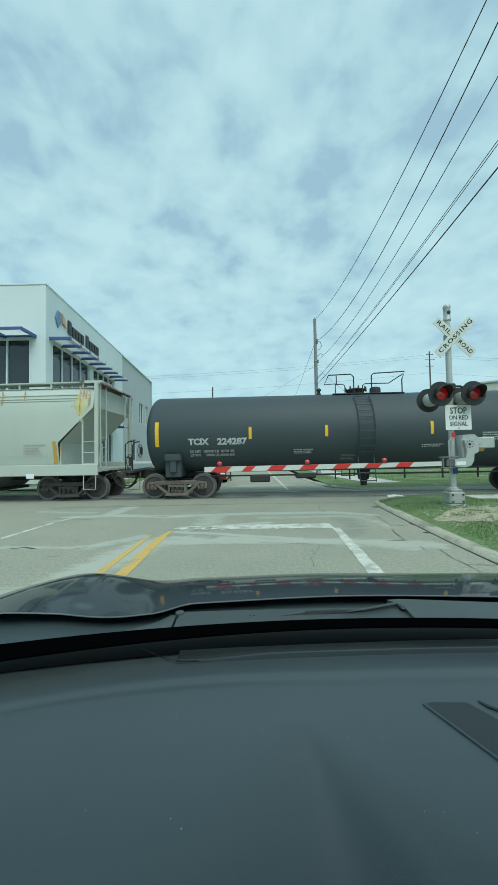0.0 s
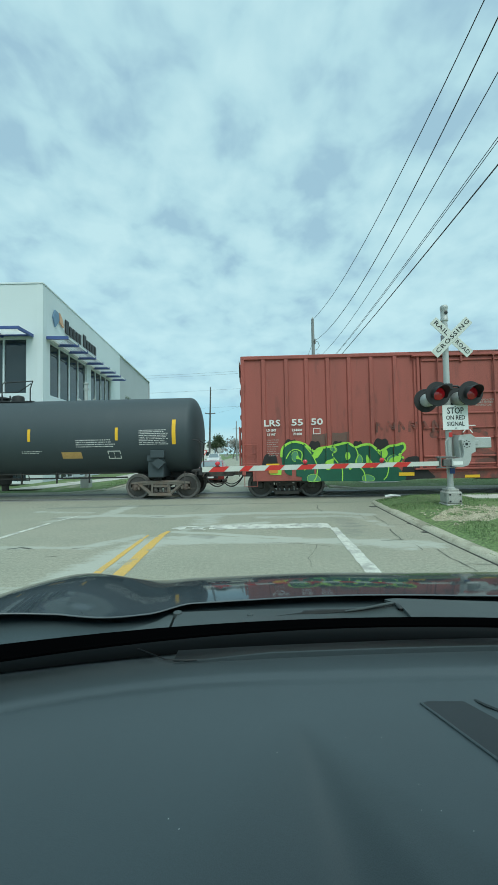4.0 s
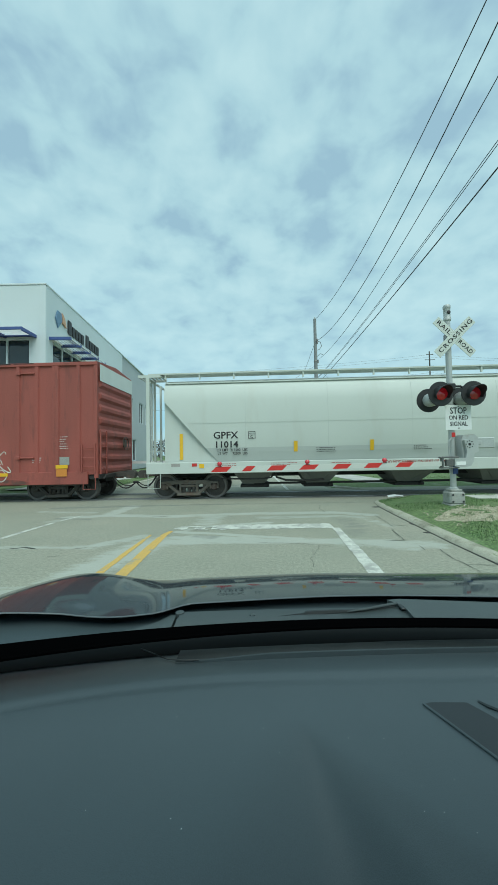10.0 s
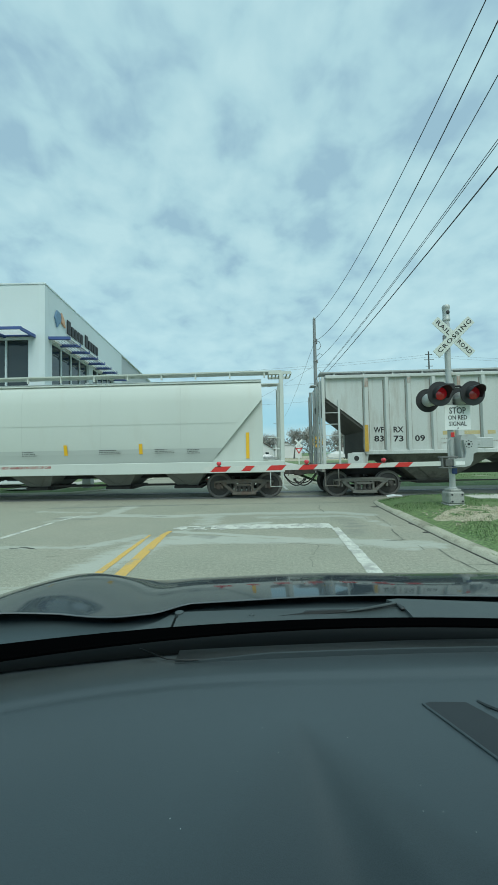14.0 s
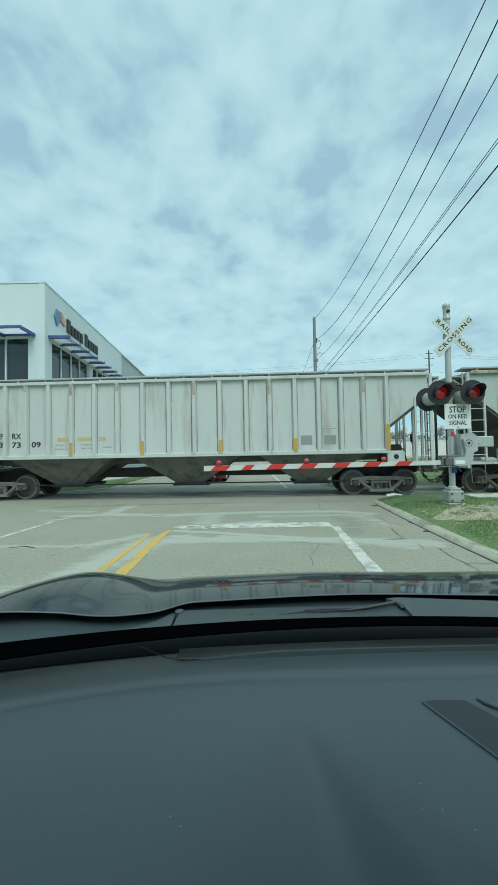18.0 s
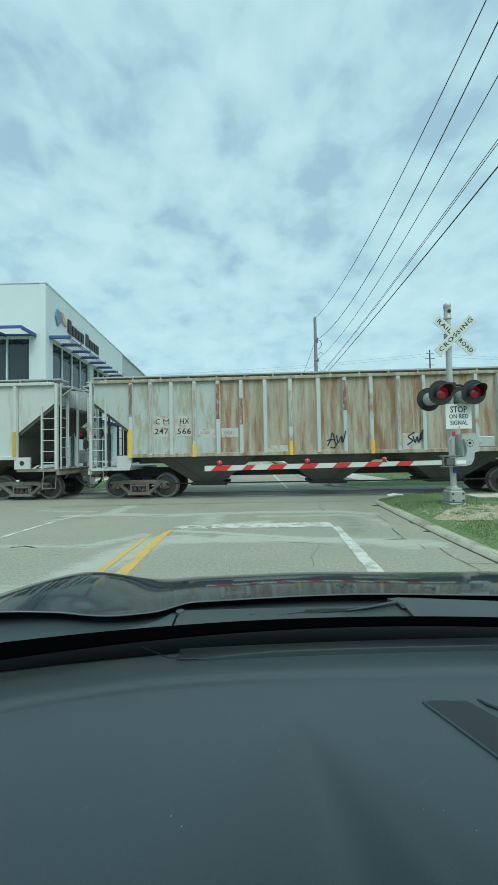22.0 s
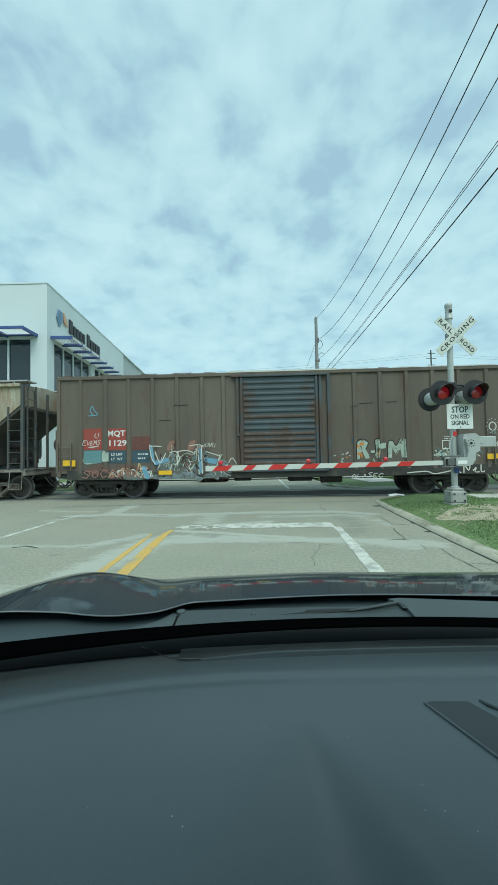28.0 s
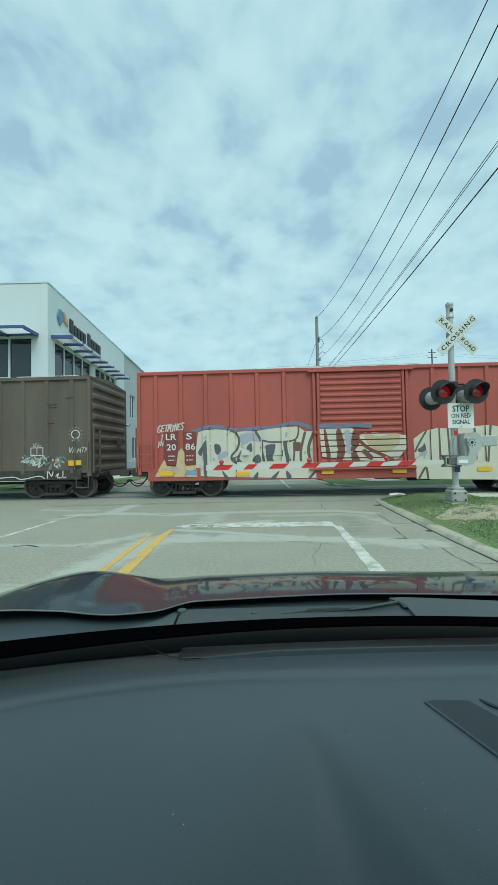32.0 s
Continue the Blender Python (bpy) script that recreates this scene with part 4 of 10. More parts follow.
    part("shaft_cover", Shape().lathe([(0.030, -0.31), (0.034, -0.29)], (0.24, 0, 1.68), "y", 12), BLACKPAINT, mech)
    part("counterweight", Shape().box(0.52, 0.95, -0.14, -0.08, 1.58, 1.84, 0.02).box(0.50, 0.62, -0.15, -0.06, 1.66, 1.76, 0.01), SILVER, sg, "flat grey counterweight plate")
    cl = part("arm_clamp", Shape().box(-0.44, 0.0, -0.28, -0.18, 1.12, 1.15, 0.008).box(-0.44, 0.0, -0.28, -0.18, 1.36, 1.40, 0.008).box(-0.40, -0.36, -0.29, -0.17, 1.12, 1.40, 0.008).box(-0.30, -0.1, -0.27, -0.18, 1.17, 1.33, 0.01), CLAMPGREY, sg, "dark steel clamp holding the gate arm")
    part("swing_arm", Shape().prism([(-0.12, 1.17), (0.10, 1.14), (0.26, 1.18), (0.33, 1.30), (0.36, 1.62), (0.22, 1.80), (0.12, 1.78), (0.18, 1.5), (0.14, 1.36), (-0.12, 1.34)], -0.30, -0.235), SILVER, sg, "curved grey arm of the gate mechanism", smooth=30)
    part("paper_tag", Shape().box(-0.09, 0.13, -0.306, -0.302, 1.2, 1.28), SIGNWHITE, sg, "small white label", smooth=0)
    tip = Vector((-0.99 - X, 7.55 - Y, 1.22))
    root = Vector((-0.36, -0.235, 1.235))
    way = tip - root
    L = way.length
    frame_ = Matrix.Translation(root) @ way.to_track_quat("X", "Z").to_matrix().to_4x4()
    body = part("gate_arm", Shape().loft([[(0, -0.02, -0.052), (0, 0.02, -0.052), (0, 0.02, 0.052), (0, -0.02, 0.052)], [(L, -0.015, -0.058), (L, 0.015, -0.058), (L, 0.015, 0.058), (L, -0.015, 0.058)]], True), ARMWHITE, sg, "white gate arm with slanted red stripes", frame_, smooth=0)
    # red bands, slanted
    for u0, w in ((0.142, 0.345), (0.277, 0.345), (0.41, 0.345), (0.548, 0.345), (0.68, 0.345), (0.807, 0.2), (0.903, 0.345)):
        u = L * u0
        h0 = 0.052 + 0.006 * (u / L)
        h1 = 0.052 + 0.006 * ((u + w) / L)
        part("red_stripe", Shape().add([(u - 0.06, 0.024, h0), (u + w - 0.06, 0.024, h1), (u + w + 0.06, 0.024, -h1), (u + 0.06, 0.024, -h0)], [(0, 1, 2, 3)]), REDSHEET, body, "red reflective stripe", smooth=0)
    for u in (0.258, 0.585, 0.94):
        lm = part("arm_lamp", Shape().lathe([(0.0, 0.0), (0.03, 0.004), (0.032, 0.022), (0.050, 0.038), (0.056, 0.062), (0.050, 0.088), (0.030, 0.106), (0.0, 0.112)], (L * u, 0, 0.053 + 0.006 * u), "z", 14, False), BRIGHTRED, body, "small red gate lamp")
        part("lamp_base", Shape().box(L * u - 0.05, L * u + 0.05, -0.03, 0.03, 0.046 + 0.006 * u, 0.058 + 0.006 * u), BLACKPAINT, body, smooth=0)
    part("conduit", Shape().tube([(-0.09, -0.05, 1.0), (-0.12, -0.09, 1.4), (-0.13, -0.09, 1.75), (-0.05, -0.1, 1.85)], 0.018, 6), SILVER, sg)
    return sg


crossing_signal()


def far_signal():
    X, Y = -7.62, 16.3
    sg = thing("crossing_signal", "silver crossing signal beyond the track, seen from behind", "crossing signal", pose(X, Y, 0))
    part("foundation", Shape().box(-0.2, 0.2, -0.2, 0.2, 0.05, 0.6, 0.03), SILVER, sg)
    part("mast", Shape().lathe([(0.075, 0.5), (0.075, 4.75)], (0, 0, 0), "z", 14), SILVER, sg)
    part("bell", Shape().lathe([(0.11, 4.72), (0.12, 4.8), (0.085, 4.82), (0.085, 4.98), (0.12, 5.0), (0.12, 5.06), (0, 5.1)], (0, 0, 0), "z", 14, False), SILVER, sg)
    for t in (-44, 44):
        part("crossbuck_blade", Shape().box(-0.61, 0.61, -0.005, 0.005, -0.112, 0.112), SILVER, sg, "", Matrix.Translation((0, 0.1, 3.85)) @ Matrix.Rotation(math.radians(t), 4, "Y"), smooth=0)
    part("lamp_arm", Shape().tube([(-0.4, 0, 2.75), (0, 0, 2.95), (0.4, 0, 2.75)], 0.028, 6), BLACKPAINT, sg)
    signal_lamp(sg, -0.38, 0.0, 2.62)
    signal_lamp(sg, 0.42, 0.0, 2.62, face=1)
    part("gate_mechanism", Shape().box(-0.45, -0.05, -0.15, 0.2, 1.2, 1.85, 0.04), SILVER, sg)
    part("gate_arm", Shape().box(0.2, 5.2, 0.28, 0.32, 1.18, 1.30), SIGNWHITE, sg, smooth=0)
    return sg


far_signal()

# ---- poles and wires ----


def pole(x, y, h, r, label, arms=(), lean=0.0, mat=POLEWOOD):
    p = thing("utility_pole", label, "utility pole", pose(x, y, 0, 0, lean, 0), group="utility poles")
    part("shaft", Shape().lathe([(r * 1.25, -0.1), (r, h * 0.5), (r * 0.75, h)], (0, 0, 0), "z", 12), mat, p)
    for z, w in arms:
        part("crossarm", Shape().box(-w / 2, w / 2, -0.16, -0.05, z - 0.06, z + 0.06, 0.01), mat, p)
        for u in (-0.45, 0.45):
            part("insulator", Shape().lathe([(0.03, z + 0.06), (0.06, z + 0.1), (0.05, z + 0.18), (0.02, z + 0.22)], (u * w, -0.1, 0), "z", 8), SILVER, p)
    return p


p1 = pole(4.82, 24.0, 11.0, 0.135, "tall grey wooden utility pole beside the road")
part("insulator", Shape().lathe([(0.05, 10.9), (0.08, 11.0), (0.03, 11.15)], (0, 0, 0), "z", 8), SILVER, p1)
part("wire_rack", Shape().box(0.1, 0.16, -0.16, 0.0, 9.2, 9.55, 0.01).tube([(0.13, -0.1, 9.4), (0.32, -0.12, 9.32), (0.42, -0.1, 9.05), (0.28, -0.1, 8.82), (0.13, -0.1, 8.75)], 0.02, 6).tube([(0.1, -0.1, 8.3), (0.3, -0.1, 8.5), (0.5, -0.1, 8.42)], 0.018, 6), STEEL, p1, "small rack with looped service leads")
part("pole_band", Shape().lathe([(0.125, 7.9), (0.135, 7.92), (0.135, 8.0), (0.125, 8.02)], (0, 0, 0), "z", 12).box(0.1, 0.2, -0.08, 0.08, 7.86, 8.06, 0.01), STEEL, p1)
pole(4.9, -6.0, 15.0, 0.17, "wooden utility pole behind the car")
DARKWOOD = surf("dark_pole_wood", (0.10, 0.10, 0.095), (0.07, 0.07, 0.066), rough=0.9, scale=2, stretch=(6, 6, 0.4), grain=0.2)
pole(-6.6, 60, 13.4, 0.15, "slim far wooden pole with a short crossarm", ((8.7, 1.8),), 1.7, DARKWOOD)
pole(45, 84, 26.0, 0.2, "tall far transmission pole with three crossarms", ((25.2, 1.7), (23.9, 2.4), (22.3, 1.7)), 0.0, DARKWOOD)


def wire(a, b, sag, r=0.009, name="overhead_wire", label="black overhead wire between the poles"):
    a, b = Vector(a), Vector(b)
    pts = [a.lerp(b, k / 40) - Vector((0, 0, 4 * sag * (k / 40) * (1 - k / 40))) for k in range(41)]
    ob = part(name, Shape().tube(pts, r, 5), CABLE)
    return tagged(ob, label, "cable", group="overhead wires")


# the near span: height at the far pole, slope and bend of each wire
for z, b, c, thick in ((10.95, -0.2057, 0.0100, 0.0125), (9.39, -0.2277, 0.0135, 0.0135), (7.96, -0.1278, 0.0093, 0.0098), (6.72, -0.0071, 0.0027, 0.0078), (6.66, -0.0060, 0.0026, 0.0078), (6.29, 0.0115, 0.0014, 0.0145)):
    pts = [(4.82 + 0.002 * u, 24 - u, z + b * u + c * u * u) for u in [0.5 * k for k in range(61)]]
    tagged(part("overhead_wire", Shape().tube(pts, thick, 5), CABLE), "black overhead wire between the poles", "cable", group="overhead wires")
# ---- wear on the road ----
PALE = surf("pale_road_patch", (0.42, 0.41, 0.34), (0.33, 0.32, 0.26), rough=0.9, scale=1.2, grain=0.25, bump=0.4, fine=45)
DARKPATCH = surf("dark_road_patch", (0.275, 0.27, 0.215), (0.32, 0.31, 0.25), rough=0.9, scale=1.5, grain=0.3, bump=0.5, fine=45)
CRACK = plain("crack_filler", (0.075, 0.08, 0.07), rough=0.9)


def ragged(cx_, cy_, rx, ry, seed, n=22, turn=0.0):
    rnd = random.Random(seed)
    k1, k2, k3 = rnd.random() * 6, rnd.random() * 6, rnd.random() * 6
    pts = []
    for i in range(n):
        a = i * math.tau / n
        r = 1 + 0.2 * math.sin(2 * a + k1) + 0.12 * math.sin(5 * a + k2) + 0.08 * math.sin(9 * a + k3)
        u, v = rx * r * math.cos(a), ry * r * math.sin(a)
        pts.append((cx_ + u * math.cos(turn) - v * math.sin(turn), cy_ + u * math.sin(turn) + v * math.cos(turn)))
    return pts


for k, (x, y, rx, ry, m, tn) in enumerate(((0.8, 16.6, 1.4, 0.5, PALE, 0), (-3.4, 17.0, 1.4, 0.6, DARKPATCH, 0))):
    flat_patch("road_patch", ragged(x, y, rx, ry, k + 3, turn=tn), 0.002 + 0.0001 * k, m, "worn patch in the road surface", "road patch", thick=0.01)


def crack(points, w=0.018, seed=1):
    """A wandering dark crack along a line of points."""
    rnd = random.Random(seed)
    fine = []
    for a, b in zip(points, points[1:]):
        a, b = Vector(a), Vector(b)
        n = max(2, int((b - a).length / 0.12))
        for i in range(n):
            p = a.lerp(b, i / n)
            fine.append((p.x + rnd.uniform(-0.016, 0.016), p.y + rnd.uniform(-0.016, 0.016)))
    fine.append(tuple(points[-1]))
    rows = []
    for i, p in enumerate(fine):
        d = (Vector(fine[min(i + 1, len(fine) - 1)]) - Vector(fine[max(i - 1, 0)])).normalized()
        h = w * rnd.uniform(0.3, 1.0) / 2
        rows.append([(p[0] - d.y * h, p[1] + d.x * h, 0.0075), (p[0] + d.y * h, p[1] - d.x * h, 0.0075)])
    ob = part("road_crack", Shape().sheet(rows), CRACK, smooth=0)
    return tagged(ob, "thin dark crack across the road", "road crack", group="road cracks", kind="structure")


for pts, w in ((((3.04, 8.4), (2.97, 7.6), (2.92, 7.15)), 0.02), (((2.9, 7.21), (3.28, 7.18)), 0.03), (((2.81, 6.85), (2.70, 6.35), (2.66, 6.02)), 0.026), (((2.68, 5.99), (2.29, 5.96)), 0.03), (((2.95, 5.4), (2.89, 4.9), (2.9, 4.62), (2.87, 4.2)), 0.022), (((2.90, 4.67), (3.31, 4.63)), 0.02),
               (((1.13, 5.75), (1.02, 5.4), (0.88, 5.06), (0.84, 4.7)), 0.014), (((2.75, 5.66), (2.70, 5.36)), 0.014), (((0.15, 6.04), (0.96, 5.87), (1.35, 5.67)), 0.016), (((2.03, 10.1), (1.91, 9.45), (1.93, 8.98)), 0.03), (((-4.12, 5.90), (-3.95, 5.99), (-3.66, 5.88)), 0.07), (((-2.98, 5.86), (-2.8, 5.89)), 0.03), (((-2.5, 8.72), (-2.1, 8.76)), 0.04), (((-3.2, 5.4), (-3.0, 5.43)), 0.02),
               (((-9, 10.75), (-4, 10.7), (0, 10.75), (3.4, 10.6)), 0.02), (((-1.3, 10.6), (-1.45, 9.7), (-1.5, 9.3)), 0.015), (((2.75, 8.6), (2.68, 7.9)), 0.012), (((0.88, 7.33), (1.12, 7.28)), 0.05), (((-1.3, 7.3), (-1.0, 7.36), (-0.72, 7.3)), 0.03), (((3.25, 6.5), (3.38, 6.53)), 0.03)):
    crack(pts, w * 0.7, len(pts) + int(pts[0][0] * 7))

# grass blades on the near verge
def tufts(x0, x1, y0, y1, n, z, h, seed, keep):
    rnd = random.Random(seed)
    sh = Shape()
    while n:
        x, y = rnd.uniform(x0, x1), rnd.uniform(y0, y1)
        n -= 1
        if not keep(x, y) or noise.noise(Vector((x * 0.9, y * 0.9, 4))) < -0.12:
            continue
        a, l, r = rnd.uniform(0, math.tau), rnd.uniform(0.4, 1) * h, 0.006
        dx, dy = math.cos(a), math.sin(a)
        g = z(x, y)
        sh.add([(x - dy * r, y + dx * r, g), (x + dy * r, y - dx * r, g), (x + dx * l * 0.5, y + dy * l * 0.5, g + l)], [(0, 1, 2)])
    return sh


def off_gravel(x, y):
    wob = 0.35 * noise.noise(Vector((x * 1.7, y * 1.7, 2)))
    return not (6.6 + 0.02 * x + wob < y < 7.75 + wob and x > 3.95 + wob) or noise.noise(Vector((x * 2.3, y * 2.3, 9))) > 0.22


bl = part("grass_blades", tufts(3.75, 8.5, 4.6, 10.8, 26000, near_ground, 0.055, 2, off_gravel), BLADE, smooth=0)
tagged(bl, "short green grass blades beside the kerb", "grass", kind="stuff")
bl = part("grass_blades", tufts(3.7, 16, 15.7, 24, 16000, lambda x, y: 0.1, 0.09, 5, lambda x, y: not 4.6 < x < 6.9), BLADE, smooth=0)
tagged(bl, "green lawn blades beyond the tracks", "grass", kind="stuff")
bl = part("grass_blades", tufts(-9.0, -6.5, 15.7, 24, 5000, lambda x, y: 0.1, 0.09, 6, lambda x, y: x > -7.6), BLADE, smooth=0)
tagged(bl, "green grass blades beside the far lane", "grass", kind="stuff")
sh = Shape()
rnd = random.Random(9)
for k in range(900):
    x, y = rnd.uniform(3.9, 10), rnd.uniform(6.5, 7.9)
    r = rnd.uniform(0.012, 0.035)
    g = near_ground(x, y) + 0.018
    sh.add([(x + r * math.cos(a + k), y + r * math.sin(a + k), g) for a in (0, 1.6, 3.1, 4.6)] + [(x, y, g + r * 0.8)], [(0, 1, 4), (1, 2, 4), (2, 3, 4), (3, 0, 4)])
tagged(part("gravel_stones", sh, GRAVEL, smooth=0), "loose pale gravel stones", "gravel", kind="stuff")
tagged(part("litter_paper", Shape().sheet([[(4.05, 10.1, 0.20), (4.3, 10.05, 0.24), (4.5, 10.1, 0.21)], [(4.1, 10.3, 0.23), (4.3, 10.3, 0.26), (4.55, 10.25, 0.23)]]), SIGNWHITE), "crumpled white paper lying on the grass", "litter")

# ---- the street beyond the crossing ----
# bark, far twigs and buds are greyed: distance haze put into the colour
BARK = surf("bark", (0.20, 0.19, 0.175), (0.15, 0.142, 0.132), rough=0.9, scale=3, grain=0.2)
LEAF = surf("spring_leaves", (0.055, 0.085, 0.035), (0.09, 0.12, 0.05), rough=0.7, scale=0.8, grain=0.35, fine=3)
WOODS = surf("hazy_far_twigs", (0.24, 0.245, 0.24), (0.19, 0.195, 0.185), rough=0.9, scale=0.2, grain=0.2, fine=1)
BUD = surf("hazy_grey_buds", (0.40, 0.39, 0.36), (0.34, 0.335, 0.31), rough=0.8, scale=0.6, grain=0.3, fine=3)
SIDING = surf("white_siding", (0.66, 0.67, 0.65), (0.6, 0.61, 0.6), rough=0.7, scale=0.5, grain=0.05)
SHINGLE = surf("brown_shingles", (0.13, 0.10, 0.085), (0.10, 0.085, 0.075), rough=0.9, scale=2, grain=0.25)


def tree(x, y, h, seed, leaves, leaf_mat, spread=0.32, label="bare spring tree with fine twigs"):
    rnd = random.Random(seed)
    t = thing("tree", label, "tree", pose(x, y, -0.1), group="street trees")
    wood, tips = Shape(), []

    def grow(p, d, length, r, level):
        n = 3
        pts = [p]
        for _ in range(n):
            d = (d + Vector((rnd.uniform(-1, 1), rnd.uniform(-1, 1), rnd.uniform(-0.2, 0.6))) * 0.16).normalized()
            pts.append(pts[-1] + d * length / n)
        wood.tube(pts, [r * (1 - 0.5 * k / n) for k in range(n + 1)], 5 if level < 2 else 3, False)
        if level >= 2:
            tips.extend(pts[1:])
        if level < 4:
            for _ in range(4 if level else 6):
                s = rnd.uniform(0.35, 1.0)
                q = pts[min(n, int(s * n) + (1 if level == 0 else 0))]
                a = rnd.uniform(0, math.tau)
                nd = (d * 0.8 + Vector((math.cos(a), math.sin(a), rnd.uniform(0.1, 0.7))) * (0.8 + spread)).normalized()
                grow(q, nd, length * rnd.uniform(0.5, 0.68), r * 0.45, level + 1)

    grow(Vector((0, 0, 0)), Vector((0, 0, 1)), h * 0.42, h * 0.022, 0)
    part("trunk", wood, BARK, t, smooth=0)
    crown = Shape()
    for p in tips:
        for _ in range(leaves):
            c = p + Vector((rnd.gauss(0, 1), rnd.gauss(0, 1), rnd.gauss(0, 1))) * h * 0.035
            s = h * rnd.uniform(0.005, 0.013)
            a, b = Vector((rnd.uniform(-1, 1), rnd.uniform(-1, 1), rnd.uniform(-1, 1))).normalized() * s, Vector((rnd.uniform(-1, 1), rnd.uniform(-1, 1), rnd.uniform(-1, 1))).normalized() * s
            crown.add([c - a, c + b, c + a, c - b], [(0, 1, 2, 3)])
    part("crown", crown, leaf_mat, t, smooth=0)
    return t


def house(x, y, w, d, h, label, turn=0):
    o = thing("house", label, "house", pose(x, y, -0.1, 0, 0, turn), group="far houses")
    part("wall", Shape().box(-w / 2, w / 2, 0, d, 0, h), SIDING, o, smooth=0)
    part("gable", Shape().prism([(-w / 2, h), (w / 2, h), (0, h + w * 0.32)], 0.02, d - 0.02), SIDING, o, smooth=0)
    part("roof", Shape().prism([(-w / 2 - 0.4, h - 0.15), (0, h + w * 0.32 + 0.05), (0, h + w * 0.32 + 0.25), (-w / 2 - 0.4, h + 0.05)], -0.4, d + 0.4).prism([(w / 2 + 0.4, h - 0.15), (0.0, h + w * 0.32 + 0.05), (0.0, h + w * 0.32 + 0.25), (w / 2 + 0.4, h + 0.05)], -0.4, d + 0.4), SHINGLE, o, smooth=0)
    for u in (-0.28, 0.24):
        win = part("window", Shape().box(w * u - 0.5, w * u + 0.5, -0.03, -0.005, h * 0.35, h * 0.75), GLASS, o, smooth=0)
        part("window_frame", Shape().box(w * u - 0.58, w * u - 0.5, -0.06, -0.004, h * 0.33, h * 0.77).box(w * u + 0.5, w * u + 0.58, -0.06, -0.004, h * 0.33, h * 0.77).box(w * u - 0.5, w * u + 0.5, -0.06, -0.004, h * 0.75, h * 0.77), SIGNWHITE, win, smooth=0)
    part("door", Shape().box(-0.45, 0.45, -0.04, -0.005, 0.1, 2.1), BOXBROWN, o, smooth=0)
    return o


house(3.4, 98, 8.0, 9, 2.6, "small white house with a brown gable roof", 0)
house(41.0, 135, 9, 8, 3.2, "white gabled house beyond the lawn", 0)
house(-16, 120, 9, 9, 3.4, "pale house half hidden by trees", 20)


def shed(name, x0, x1, y, d, h, mat, label, category, turn=0):
    """A plain clad building, turned about its left front corner."""
    o = thing(name, label, category, pose(x0, y, -0.1, 0, 0, turn) @ pose((x1 - x0) / 2, 0, 0))
    w = (x1 - x0) / 2
    part("wall", Shape().box(-w, w, 0, d, 0, h), mat, o, smooth=0)
    part("roof", Shape().box(-w - 0.2, w + 0.2, -0.2, d + 0.2, h, h + 0.25, 0.05), SILVER, o)
    for k in range(int(w * 2 / 3)):
        x = -w + 1.5 + k * 3
        part("wall_rib", Shape().box(x - 0.05, x + 0.05, -0.05, 0, 0.05, h - 0.02), mat, o, smooth=0)
    return o


PALEWALL = surf("cream_metal_siding", (0.62, 0.61, 0.54), (0.57, 0.56, 0.5), rough=0.6, scale=0.5, grain=0.04)
shed("warehouse", 27.2, 55, 40, 25, 9.3, PALEWALL, "cream metal-clad warehouse with a flat roof", "warehouse", -33.5)
shed("storage_shed", 36, 62, 92, 8, 4.2, SIDING, "long low white storage building", "shed")
shed("storage_shed", 8.5, 17, 110, 8, 4.0, SIDING, "low white building behind the street", "shed")
for k, (x, y, h, n, m, lab) in enumerate(((-6.2, 64, 7.5, 4, LEAF, "round green tree with dense young leaves"), (-13.5, 84, 9, 4, LEAF, "round green tree with dense young leaves"), (-4.6, 112, 9, 3, BUD, ""), (-0.5, 118, 10.5, 3, BUD, ""), (4, 130, 12, 3, BUD, ""), (9.5, 120, 12, 3, BUD, ""), (13, 98, 11, 3, BUD, ""), (16.5, 92, 11.5, 3, BUD, ""), (20, 96, 11, 3, BUD, ""), (25, 92, 12, 3, BUD, ""), (31, 120, 13, 3, BUD, ""), (43, 115, 13, 2, BUD, ""), (52, 118, 13, 2, BUD, ""), (-18, 95, 11, 3, BUD, ""), (37, 128, 13, 2, BUD, ""), (6, 150, 13, 2, BUD, ""), (70, 120, 13, 2, BUD, ""))):
    tree(x, y, h, k + 20, n, m, label=lab or "bare spring tree with fine twigs")
sh = Shape()
rnd = random.Random(77)
for k in range(15000):
    x, y = rnd.uniform(-190, 230), rnd.uniform(170, 215)
    hh = 9 + 3.5 * noise.noise(Vector((x * 0.05, 1, 1))) + 2 * noise.noise(Vector((x * 0.2, 2, 1)))
    z = rnd.uniform(0, 1) ** 0.7 * hh
    s = rnd.uniform(0.3, 0.8)
    a, b = Vector((rnd.uniform(-1, 1), rnd.uniform(-1, 1), rnd.uniform(-1, 1))).normalized() * s, Vector((rnd.uniform(-1, 1), rnd.uniform(-1, 1), rnd.uniform(-1, 1))).normalized() * s
    c = Vector((x, y, z))
    sh.add([c - a, c + b, c + a, c - b], [(0, 1, 2, 3)])
tagged(part("far_woods", sh, WOODS, smooth=0), "hazy brown line of far bare woods", "woods", kind="stuff")


